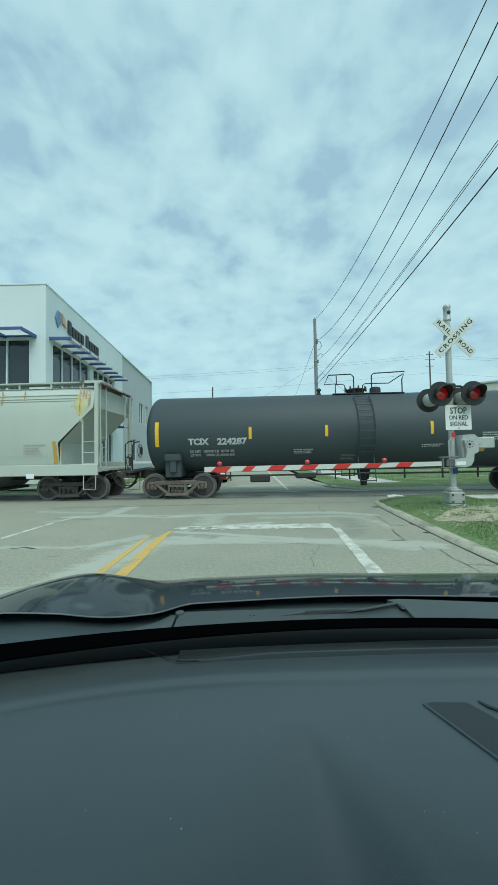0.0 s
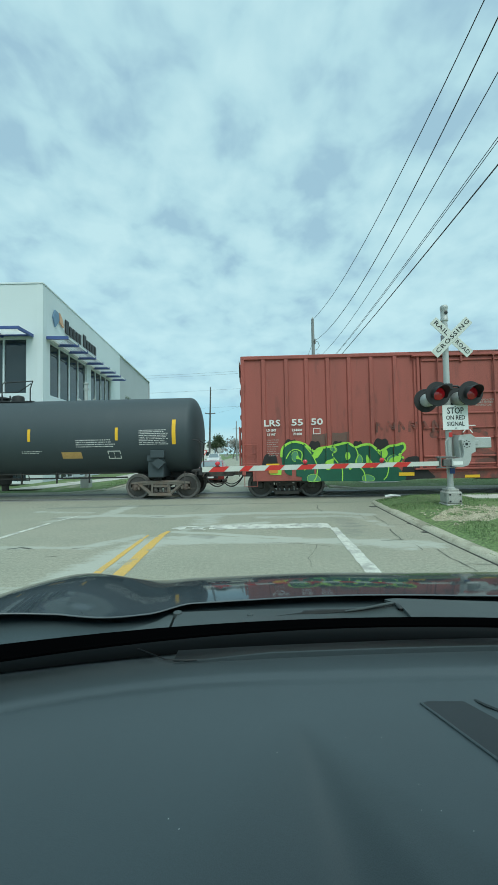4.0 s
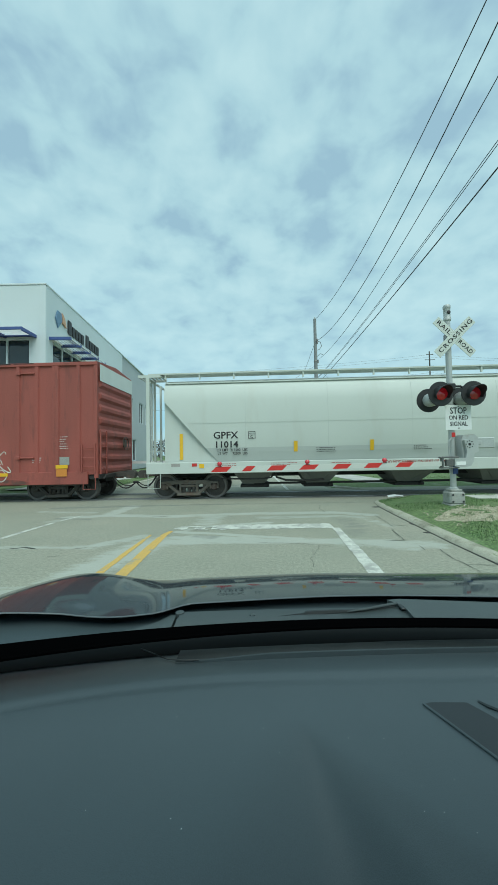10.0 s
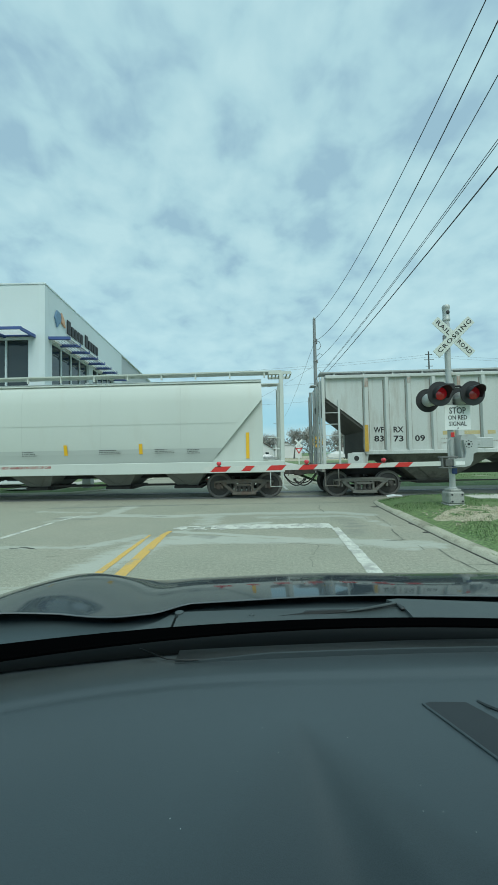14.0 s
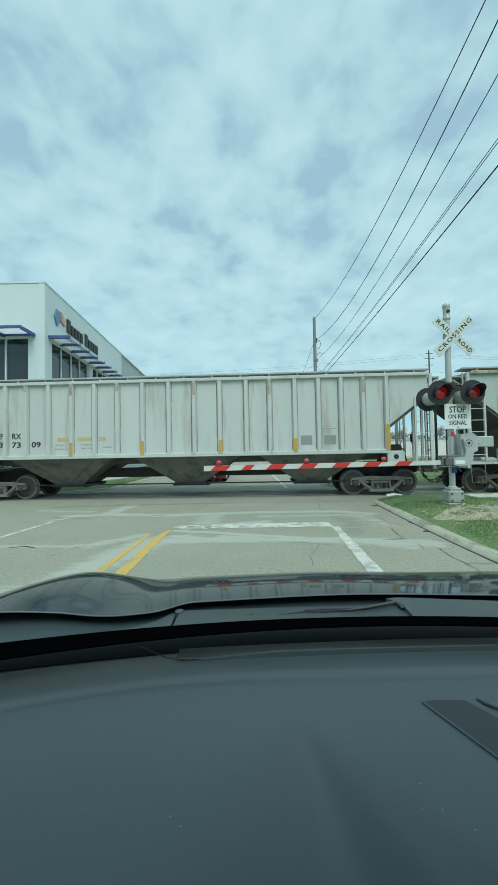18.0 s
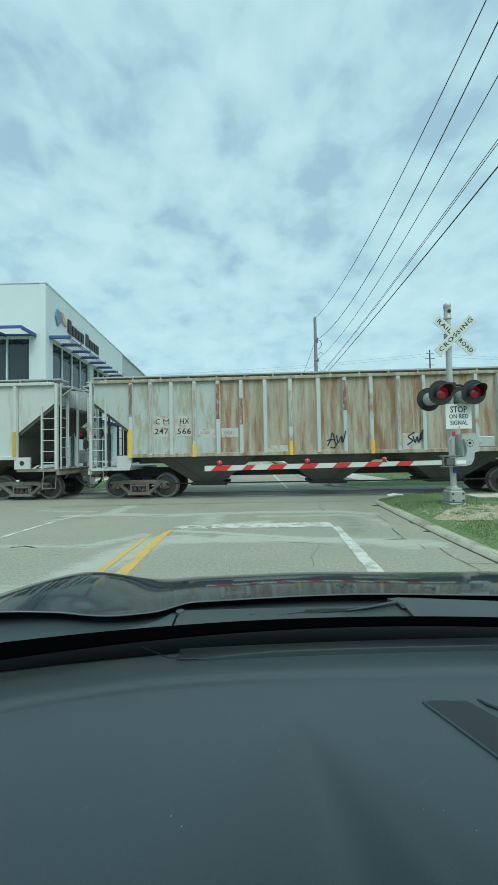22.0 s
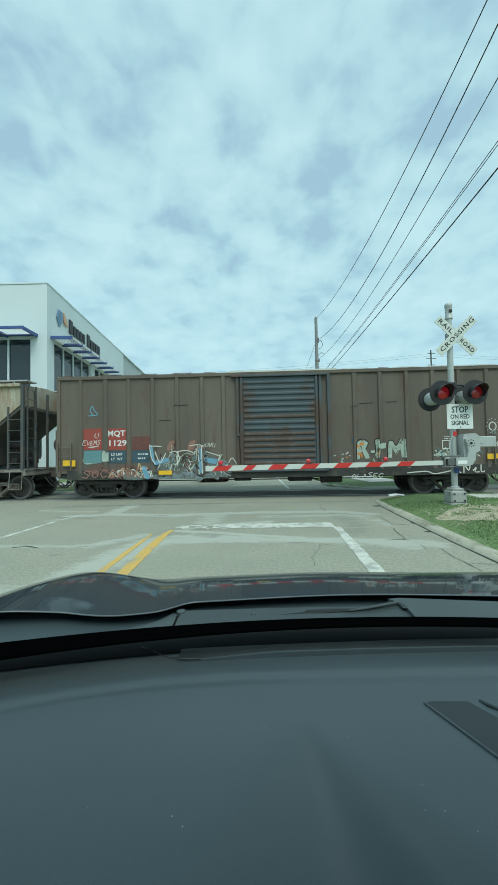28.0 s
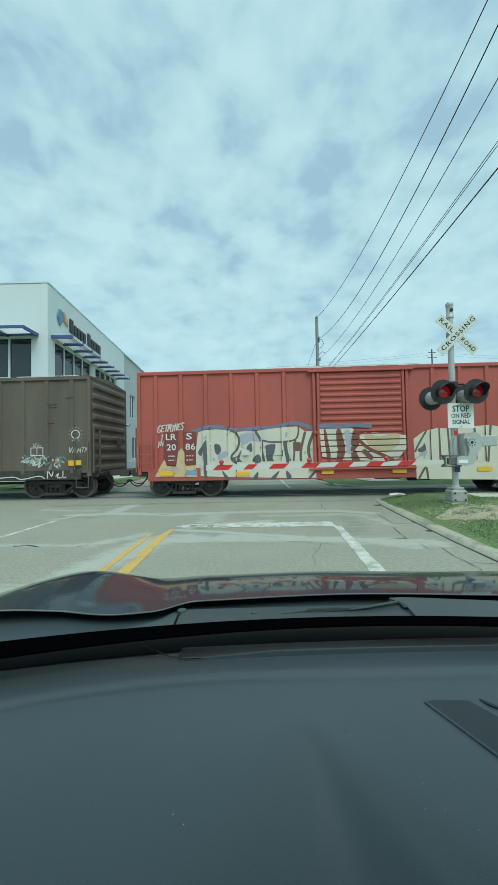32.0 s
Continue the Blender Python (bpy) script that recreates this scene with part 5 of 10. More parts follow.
def advance_sign():
    o = thing("road_sign", "round yellow railroad advance sign on a post", "road sign", pose(4.74, 23.5, 0))
    part("post", Shape().box(-0.03, 0.03, 0.02, 0.06, -0.1, 2.6), SILVER, o, smooth=0)
    d = part("disc", Shape().lathe([(0.0, -0.012), (0.405, -0.012), (0.407, 0), (0.405, 0.012), (0, 0.012)], (0, 0, 2.27), "y", 32, False), STRIPE, o, "yellow disc with a black cross")
    for t in (45, -45):
        part("cross_bar", Shape().box(-0.39, 0.39, -0.002, 0.002, -0.04, 0.04), SIGNBLACK, d, "", Matrix.Translation((0, -0.016 - 0.001 * (t > 0), 2.27)) @ Matrix.Rotation(radians(t), 4, "Y"), smooth=0)
    for u in (-0.26, 0.26):
        lettering("lettering", "R", 0.2, SIGNBLACK, d, facing(u, -0.016, 2.27), None, 1, "CENTER", 0.003)
    part("rim", Shape().lathe([(0.395, -0.014), (0.395, -0.017), (0.372, -0.017), (0.372, -0.014)], (0, 0, 2.27), "y", 32, False), SIGNBLACK, d)
    return o


advance_sign()


def yield_crossbuck(x, y):
    o = thing("crossbuck_post", "white crossbuck with a red yield sign at a second crossing", "road sign", pose(x, y, 0), group="far crossbucks")
    part("post", Shape().box(-0.05, 0.05, 0.02, 0.1, -0.1, 2.9), SIGNWHITE, o, smooth=0)
    for t in (45, -45):
        part("crossbuck_blade", Shape().box(-0.61, 0.61, -0.004, 0.004, -0.112, 0.112), SIGNWHITE, o, "", Matrix.Translation((0, -0.01 - 0.01 * (t > 0), 2.75)) @ Matrix.Rotation(radians(t), 4, "Y"), smooth=0)
    y = part("yield_plate", Shape().prism([(-0.46, 2.15), (0.46, 2.15), (0, 1.38)], -0.02, -0.01), REDSHEET, o, "red and white yield triangle", smooth=0)
    part("yield_field", Shape().prism([(-0.24, 2.03), (0.24, 2.03), (0, 1.62)], -0.026, -0.021), SIGNWHITE, y, smooth=0)
    return o


yield_crossbuck(6.25, 42.5)
yield_crossbuck(-6.3, 51.0)
flat_patch("parking_lot", [(4.5, 61), (95, 61), (95, 165), (4.5, 165)], -0.08, GRAVEL, "pale gravel lot before the far houses", "parking lot")
def tall_house(x, y, turn):
    """Two storeys, a cross gable, framed sash windows and a porch."""
    o = thing("house", "two-storey grey-green house with a dark gable roof", "house", pose(x, y, -0.1, 0, 0, turn), group="far houses")
    wallc = surf("grey_green_siding", (0.34, 0.37, 0.30), (0.30, 0.33, 0.27), rough=0.8, scale=0.5, grain=0.05)
    roofc = surf("charcoal_shingles", (0.075, 0.075, 0.078), (0.06, 0.06, 0.062), rough=0.9, scale=2, grain=0.2)
    part("wall", Shape().box(-5.0, 5.0, 0, 8, 0, 5.4), wallc, o, smooth=0)
    part("gable", Shape().prism([(-2.6, 5.4), (2.6, 5.4), (0, 7.9)], -0.6, 3.0), wallc, o, smooth=0)
    part("bay", Shape().box(-2.6, 2.6, -0.6, 0.1, 0, 5.41), wallc, o, smooth=0)
    part("roof", Shape().prism([(-0.5, 5.3), (4.0, 8.6), (8.5, 5.3), (8.5, 5.5), (4.0, 8.85), (-0.5, 5.5)], -5.4, 5.4, "x"), roofc, o, smooth=0)
    part("gable_roof", Shape().prism([(-3.0, 5.1), (0, 8.0), (3.0, 5.1), (3.0, 5.35), (0, 8.25), (-3.0, 5.35)], -1.0, 3.6), roofc, o, smooth=0)
    for u in (-3.9, -1.2, 1.2, 3.9):
        for z in (0.9, 3.5):
            front = -0.6 if abs(u) < 2 else 0.0
            win = part("window", Shape().box(u - 0.42, u + 0.42, front - 0.03, front - 0.004, z, z + 1.35), GLASS, o, smooth=0)
            part("window_frame", Shape().box(u - 0.54, u - 0.42, front - 0.06, front - 0.003, z - 0.1, z + 1.47).box(u + 0.42, u + 0.54, front - 0.06, front - 0.003, z - 0.1, z + 1.47).box(u - 0.42, u + 0.42, front - 0.06, front - 0.003, z + 1.35, z + 1.47).box(u - 0.42, u + 0.42, front - 0.06, front - 0.003, z - 0.1, z).box(u - 0.42, u + 0.42, front - 0.05, front - 0.031, z + 0.64, z + 0.70), SIGNWHITE, win, smooth=0)
    return o


tall_house(-17.2, 92, 6)
house(15.5, 140, 9, 8, 3.2, "white gabled house behind bare trees", -5)
pole(-2.3, 78, 9.0, 0.12, "thin far pole beside the street")
pole(-3.2, 105, 10.0, 0.14, "thin far pole beside the street", ((9.2, 2.0),))
pole(8.2, 96, 10.5, 0.14, "far wooden pole beyond the houses", ((9.8, 2.0),))
stop = thing("street_sign", "round white sign back on a thin post", "road sign", pose(-5.0, 62, 0))
part("post", Shape().box(-0.04, 0.04, 0, 0.05, -0.1, 2.6), SILVER, stop, smooth=0)
part("plate", Shape().lathe([(0, -0.01), (0.42, -0.01), (0.42, 0.01), (0, 0.01)], (0, 0, 2.35), "y", 8, False), SILVER, stop)

# far wires
for k, (za, zb) in enumerate(((25.2, 25.5), (20.7, 21.0), (16.2, 16.5), (24.6, 24.8))):
    wire((-140, 96, za + 2), (45, 84, za), 4.0, 0.016, "overhead_wire", "thin far wire across the street")
    wire((45, 84, za), (220, 70, zb), 5.0, 0.016, "overhead_wire", "thin far wire across the street")
wire((4.82, 24, 7.7), (-6.3, 60, 8.7), 0.8, 0.007)
wire((4.82, 24, 9.4), (8.2, 96, 9.8), 1.6, 0.012)
wire((4.82, 24, 7.6), (12.0, 30, 4.5), 0.3, 0.009)


def road_car(name, label, at, body_mat, w=1.8, l=4.5, h=1.45, tall=False):
    """A parked car seen from its nose: body, cabin, glass, lamps, grille, wheels."""
    c = thing(name, label, "car", at)
    k = h / 1.45
    prof = [(0.0, 0.32), (0.0, 0.55), (0.10, 0.72), (1.05, 0.92), (l - 0.5, 0.98), (l - 0.05, 0.85), (l, 0.4), (l - 0.2, 0.25), (0.15, 0.22)]
    part("body", Shape().loft([[(-w / 2 * f, y + (0.12 if abs(f) > 0.9 and y < 0.1 else 0), z * k) for y, z in prof] for f in (-1, -0.93, 0.0, 0.93, 1)], True), body_mat, c, smooth=40)
    cab = [(1.05, 0.90), (1.85, 1.42), (3.2, 1.45), (l - (0.3 if tall else 0.7), 0.97)]
    part("cabin", Shape().loft([[(-w / 2 * 0.92, y, z * k) if z < 1 else (-w / 2 * 0.74, y, z * k) for y, z in cab], [(w / 2 * 0.92, y, z * k) if z < 1 else (w / 2 * 0.74, y, z * k) for y, z in cab]], True), body_mat, c, smooth=30)
    part("windshield", Shape().sheet([[(-w * 0.42, 1.09, 0.935 * k), (w * 0.42, 1.09, 0.935 * k)], [(-w * 0.345, 1.78, 1.39 * k), (w * 0.345, 1.78, 1.39 * k)]]), SKYGLASS, c, smooth=0)
    part("grille", Shape().box(-w * 0.3, w * 0.3, -0.02, 0.06, 0.30 * k, 0.52 * k, 0.02), BLACKPAINT, c)
    for s in (-1, 1):
        part("headlamp", Shape().box(s * w * 0.30, s * w * 0.46, -0.015, 0.2, 0.56 * k, 0.68 * k, 0.03), plain("headlamp_glass", (0.75, 0.78, 0.78), rough=0.1) if "headlamp_glass" not in bpy.data.materials else bpy.data.materials["headlamp_glass"], c)
        part("mirror", Shape().box(s * w * 0.48, s * w * 0.58, 1.35, 1.5, 0.92 * k, 1.05 * k, 0.03), body_mat, c)
        for y in (0.85, l - 0.9):
            part("wheel", Shape().lathe([(0.18, -0.1), (0.30, -0.11), (0.32, -0.08), (0.32, 0.08), (0.30, 0.11), (0.18, 0.1)], (s * (w / 2 - 0.12), y, 0.32), "x", 18), RUBBER, c)
    part("plate_bar", Shape().box(-0.25, 0.25, -0.03, -0.015, 0.34 * k, 0.44 * k), SIGNWHITE, c, smooth=0)
    return c


road_car("car", "dark red car waiting beyond the crossing", pose(-2.06, 18.4, 0), surf("dark_red_car_paint", (0.27, 0.018, 0.022), (0.24, 0.016, 0.02), rough=0.15, scale=1, grain=0, bump=0, coat=0.6), w=1.62, l=4.3, h=1.18)
road_car("car", "white utility car parked down the street", pose(-5.0, 50, -0.02), surf("white_car_paint", (0.7, 0.71, 0.7), rough=0.2, scale=1, grain=0, bump=0, coat=0.5), w=1.85, l=4.6, h=1.7, tall=True)
road_car("car", "white pickup parked on the gravel lot", pose(24.0, 82, -0.06, 0, 0, 90), bpy.data.materials["white_car_paint"], w=1.9, l=5.2, h=1.8, tall=True)
road_car("car", "silver car parked before the houses", pose(6.6, 76, -0.1, 0, 0, 90), surf("silver_car_paint", (0.45, 0.46, 0.46), rough=0.25, metal=0.5, scale=1, grain=0, bump=0), w=1.8)
# ---- the train ----
# Way that the train has gone to the left, by the clock.
GONE = [(0, 0.150), (1, 3.526), (2, 7.078), (3, 10.388), (4, 13.79), (6, 20.40), (7, 23.87), (8, 27.15), (10, 33.882), (12, 40.468), (14, 47.078), (16, 53.617), (18, 60.084),
        (20, 66.472), (22, 72.777), (24, 79.116), (26, 85.358), (28, 91.676), (29, 95.08), (30, 98.53), (31, 101.95), (32, 105.58)]
CARS, WHEELSETS = [], []
WHEEL_R = 0.44


def gone(t):
    ts, ds = [a for a, _ in GONE], [b for _, b in GONE]
    i = max(0, min(len(ts) - 2, next((k for k in range(len(ts) - 1) if t <= ts[k + 1]), len(ts) - 2)))
    slope = [(ds[min(k + 1, len(ts) - 1)] - ds[max(k - 1, 0)]) / (ts[min(k + 1, len(ts) - 1)] - ts[max(k - 1, 0)]) for k in range(len(ts))]
    h = ts[i + 1] - ts[i]
    u = (t - ts[i]) / h
    return ((2 * u ** 3 - 3 * u ** 2 + 1) * ds[i] + (u ** 3 - 2 * u ** 2 + u) * h * slope[i] + (3 * u ** 2 - 2 * u ** 3) * ds[i + 1] + (u ** 3 - u ** 2) * h * slope[i + 1])


def freight_car(label, middle, category="freight car"):
    car = thing("freight_car", label, category, along(middle, CENTRE), group="cars of the freight train")
    CARS.append((car, middle))
    return car


def wheelset_mesh():
    sh = Shape()
    for side in (-1, 1):
        prof = [(0.075, 0.86), (0.10, 0.84), (0.10, 0.80), (0.13, 0.795), (0.15, 0.76), (0.34, 0.75), (0.355, 0.785), (WHEEL_R - 0.012, 0.79), (WHEEL_R, 0.775), (WHEEL_R + 0.003, 0.70), (WHEEL_R + 0.027, 0.685), (WHEEL_R + 0.02, 0.655), (0.36, 0.655), (0.34, 0.68), (0.15, 0.70), (0.13, 0.66), (0.085, 0.65)]
        sh.lathe([(r, side * t) for r, t in prof], n=28)
    sh.lathe([(0.075, -0.9), (0.085, -0.6), (0.08, 0), (0.085, 0.6), (0.075, 0.9)], n=10)
    me = mesh_of("wheelset", sh, WHEELSTEEL, 40)
    me.materials.append(RIMSTEEL)
    for f in me.polygons:
        if math.hypot(f.center.x, f.center.z) > 0.385:
            f.material_index = 1
    return me


WHEELSET = wheelset_mesh()


def bearing_mesh(material):
    sh = Shape().lathe([(0.115, -0.86), (0.115, -1.02), (0.10, -1.05), (0.055, -1.06), (0.05, -1.085)], n=16)
    for k in range(3):
        a = k * math.tau / 3 + 0.4
        sh.lathe([(0.017, -1.05), (0.017, -1.085)], (0.078 * math.cos(a), 0, 0.078 * math.sin(a)), n=6)
    return mesh_of("bearing_cap", sh, material, 40)


BEARING, BEARING_RUST = bearing_mesh(FRAMEGREY), bearing_mesh(RUSTCAP)


def side_frame_mesh(y0, y1):
    sh = Shape()
    B = 0.89
    # top chord, arched ends over the bearings, slanted legs, spring seat and columns
    sh.prism([(-B - 0.16, 0.44), (-B - 0.14, 0.60), (-B + 0.1, 0.63), (-0.55, 0.66), (0.55, 0.66), (B - 0.1, 0.63), (B + 0.14, 0.60), (B + 0.16, 0.44), (B + 0.11, 0.43), (B + 0.10, 0.55), (B - 0.10, 0.55), (B - 0.13, 0.46), (0.5, 0.53), (-0.5, 0.53), (-B + 0.13, 0.46), (-B + 0.10, 0.55), (-B - 0.10, 0.55), (-B - 0.11, 0.43)], y0, y1)
    for s in (-1, 1):
        sh.beam((s * 0.74, 0.53), (s * 0.33, 0.19), 0.10, y0 + 0.01, y1 - 0.01)
        sh.beam((s * 0.30, 0.20), (s * 0.30, 0.56), 0.07, y0 + 0.02, y1 - 0.02)
        sh.beam((s * (B - 0.13), 0.58), (s * (B - 0.13), 0.36), 0.05, y0, y1)
        sh.beam((s * (B + 0.13), 0.55), (s * (B + 0.13), 0.38), 0.05, y0, y1)
    sh.prism([(-0.42, 0.14), (0.42, 0.14), (0.38, 0.24), (-0.38, 0.24)], y0 - 0.03, y1 + 0.02)
    # raised flanges along the chords and the bolted-on wear plates
    out = y0 - 0.022 if y0 < 0 else y1 + 0.022
    face = y0 if y0 < 0 else y1
    for s in (-1, 1):
        sh.beam((s * 0.78, 0.555), (s * 0.36, 0.215), 0.032, out, face)
        sh.beam((s * 0.60, 0.60), (s * (B - 0.1), 0.585), 0.030, out, face)
        sh.beam((s * 0.27, 0.25), (s * 0.27, 0.53), 0.026, out, face)
        sh.lathe([(0.024, min(out, face)), (0.024, max(out, face))], (s * 0.2, 0, 0.19), "y", 8)
    sh.beam((-0.60, 0.61), (0.60, 0.61), 0.03, out, face)
    sh.box(-0.26, 0.26, y0 - 0.01, y1 + 0.01, 0.445, 0.50)
    return sh


def spring_mesh():
    coil = []
    for k in range(5):
        z = 0.255 + k * 0.045
        coil += [(0.052, z), (0.072, z + 0.010), (0.072, z + 0.024), (0.052, z + 0.034)]
    return mesh_of("spring", Shape().lathe(coil, (0, -1.0, 0), "z", n=10), FRAMEGREY, 40)


SPRINGS = spring_mesh()
SIDE_NEAR, SIDE_FAR = mesh_of("side_frame", side_frame_mesh(-1.06, -0.92), FRAMEGREY, 30), mesh_of("side_frame", side_frame_mesh(0.92, 1.06), FRAMEGREY, 30)
SIDE_MID = mesh_of("side_frame", side_frame_mesh(-1.06, -0.92), FRAMEMID, 30)
SIDE_PALE = mesh_of("side_frame", side_frame_mesh(-1.06, -0.92), FRAMEPALE, 30)
BOLSTER = mesh_of("truck", Shape().box(-0.2, 0.2, -1.04, 1.04, 0.40, 0.60, 0.03).lathe([(0.2, 0.6), (0.2, 0.72)], axis="z", n=14).beam((-0.62, 0.30), (-0.52, 0.62), 0.06, -0.55, 0.55).beam((0.62, 0.30), (0.52, 0.62), 0.06, -0.55, 0.55), GRIME, 30)


def truck(car, x, base=1.778, near=None):
    tr = new("truck", BOLSTER)
    tr.parent, tr.matrix_basis = car, pose(x, 0, 0)
    k = base / 1.778
    for nm, me in (("side_frame", near or SIDE_NEAR), ("side_frame", SIDE_FAR)):
        o = new(nm, me)
        o.parent = tr
        o.scale = (k, 1, 1)
    for u in (-0.17, 0.0, 0.17):
        o = new("spring", SPRINGS)
        o.parent, o.matrix_basis = tr, pose(u, 0, 0)
    for s in (-1, 1):
        o = new("wheelset", WHEELSET)
        o.parent, o.matrix_basis = tr, pose(s * base / 2, 0, WHEEL_R)
        WHEELSETS.append((o, s * base / 2))
        o = new("bearing_cap", BEARING_RUST if near is SIDE_MID else BEARING)
        o.parent, o.matrix_basis = tr, pose(s * base / 2, 0, WHEEL_R)
    return tr


def coupler(car, x, way):
    sh = Shape().box(x, x + way * 0.45, -0.09, 0.09, 0.76, 0.95, 0.02).prism([(x + way * 0.42, 0.72), (x + way * 0.72, 0.72), (x + way * 0.78, 0.80), (x + way * 0.78, 0.92), (x + way * 0.70, 1.0), (x + way * 0.42, 1.0)], -0.16, 0.13)
    cp = part("coupler", sh, GRIME, car)
    hose = Shape()
    for y, low, far, r in ((-0.42, 1.25, 0.80, 0.024), (-0.25, 0.95, 0.78, 0.018)):
        hose.tube([(x + way * far * u, y + 0.2 * u, 0.80 - 0.24 * u - low * u * (1 - u)) for u in [k / 10 for k in range(11)]], r, 8)
    hose.lathe([(0.04, -0.05), (0.045, 0.0), (0.04, 0.05)], (x + way * 0.78, -0.23, 0.57), "x", 8)
    part("air_hose", hose, UNDER, car)
    lever = Shape().tube([(x + way * 0.1, -1.3, 0.78), (x + way * 0.16, -1.25, 0.92), (x + way * 0.2, -0.5, 0.96), (x + way * 0.45, -0.15, 1.0)], 0.014, 6)
    part("uncoupling_lever", lever, GRIME, car)
    return cp


def rung_at(holder, a, b, material):
    return part("rung", Shape().tube([a, b], 0.013, 6), material, holder)


def ladder(car, x0, x1, z0, z1, y, step=0.38, material=None, rails=True):
    """Rungs across the side of a car, with or without their two stiles."""
    holder = car
    if rails:
        holder = part("ladder", Shape().box(x0 - 0.02, x0 + 0.02, y - 0.02, y + 0.02, z0, z1).box(x1 - 0.02, x1 + 0.02, y - 0.02, y + 0.02, z0, z1), material or GRIME, car, smooth=0)
    n = max(2, int(round((z1 - z0) / step)))
    for k in range(n):
        z = z0 + (k + 0.5) * (z1 - z0) / n
        rung_at(holder, (x0, y, z), (x1, y, z), material or GRIME)
    return holder


def end_ladder(car, x, y0, y1, z0, z1, step=0.38, material=None):
    """A ladder on a car's end."""
    holder = part("ladder", Shape().box(x - 0.02, x + 0.02, y0 - 0.02, y0 + 0.02, z0, z1).box(x - 0.02, x + 0.02, y1 - 0.02, y1 + 0.02, z0, z1), material or GRIME, car, smooth=0)
    n = max(2, int(round((z1 - z0) / step)))
    for k in range(n):
        z = z0 + (k + 0.5) * (z1 - z0) / n
        rung_at(holder, (x, y0, z), (x, y1, z), material or GRIME)
    return holder


def stripe(car, x, z0, z1, y, w=0.1, material=None):
    return part("reflector_stripe", Shape().box(x - w / 2, x + w / 2, y - 0.006, y, z0, z1), material or STRIPE, car, smooth=0)


def small_print(car, x, z, lines, widths, h, gap, y, material):
    """Rows of plain bars for writing too small to read."""
    sh = Shape()
    rnd = random.Random(round(x * 100 + z * 10))
    for k in range(lines):
        u = 0.0
        end = widths * (0.6 + 0.4 * rnd.random())
        while u < end:
            w = rnd.uniform(0.015, 0.05)
            sh.box(x + u, x + min(u + w, widths), y - 0.003, y, z - k * gap - h * 0.7, z - k * gap)
            u += w + rnd.choice((0.012, 0.014, 0.035))
    return tagged(part("stencil_block", sh, material, car, smooth=0), kind="stuff")


def brake_wheel(car, x, y, z, way):
    sh = Shape()
    ring = [(x + way * 0.06, y + 0.26 * math.cos(a), z + 0.26 * math.sin(a)) for a in [k * math.tau / 20 for k in range(21)]]
    sh.tube(ring, 0.014, 6)
    for k in range(3):
        a = k * math.tau / 3
        sh.tube([(x + way * 0.03, y, z), (x + way * 0.06, y + 0.26 * math.cos(a), z + 0.26 * math.sin(a))], 0.012, 5)
    sh.box(x - 0.02, x + way * 0.05, y - 0.12, y + 0.12, z - 0.15, z + 0.15, 0.02)
    return part("brake_wheel", sh, GRIME, car)


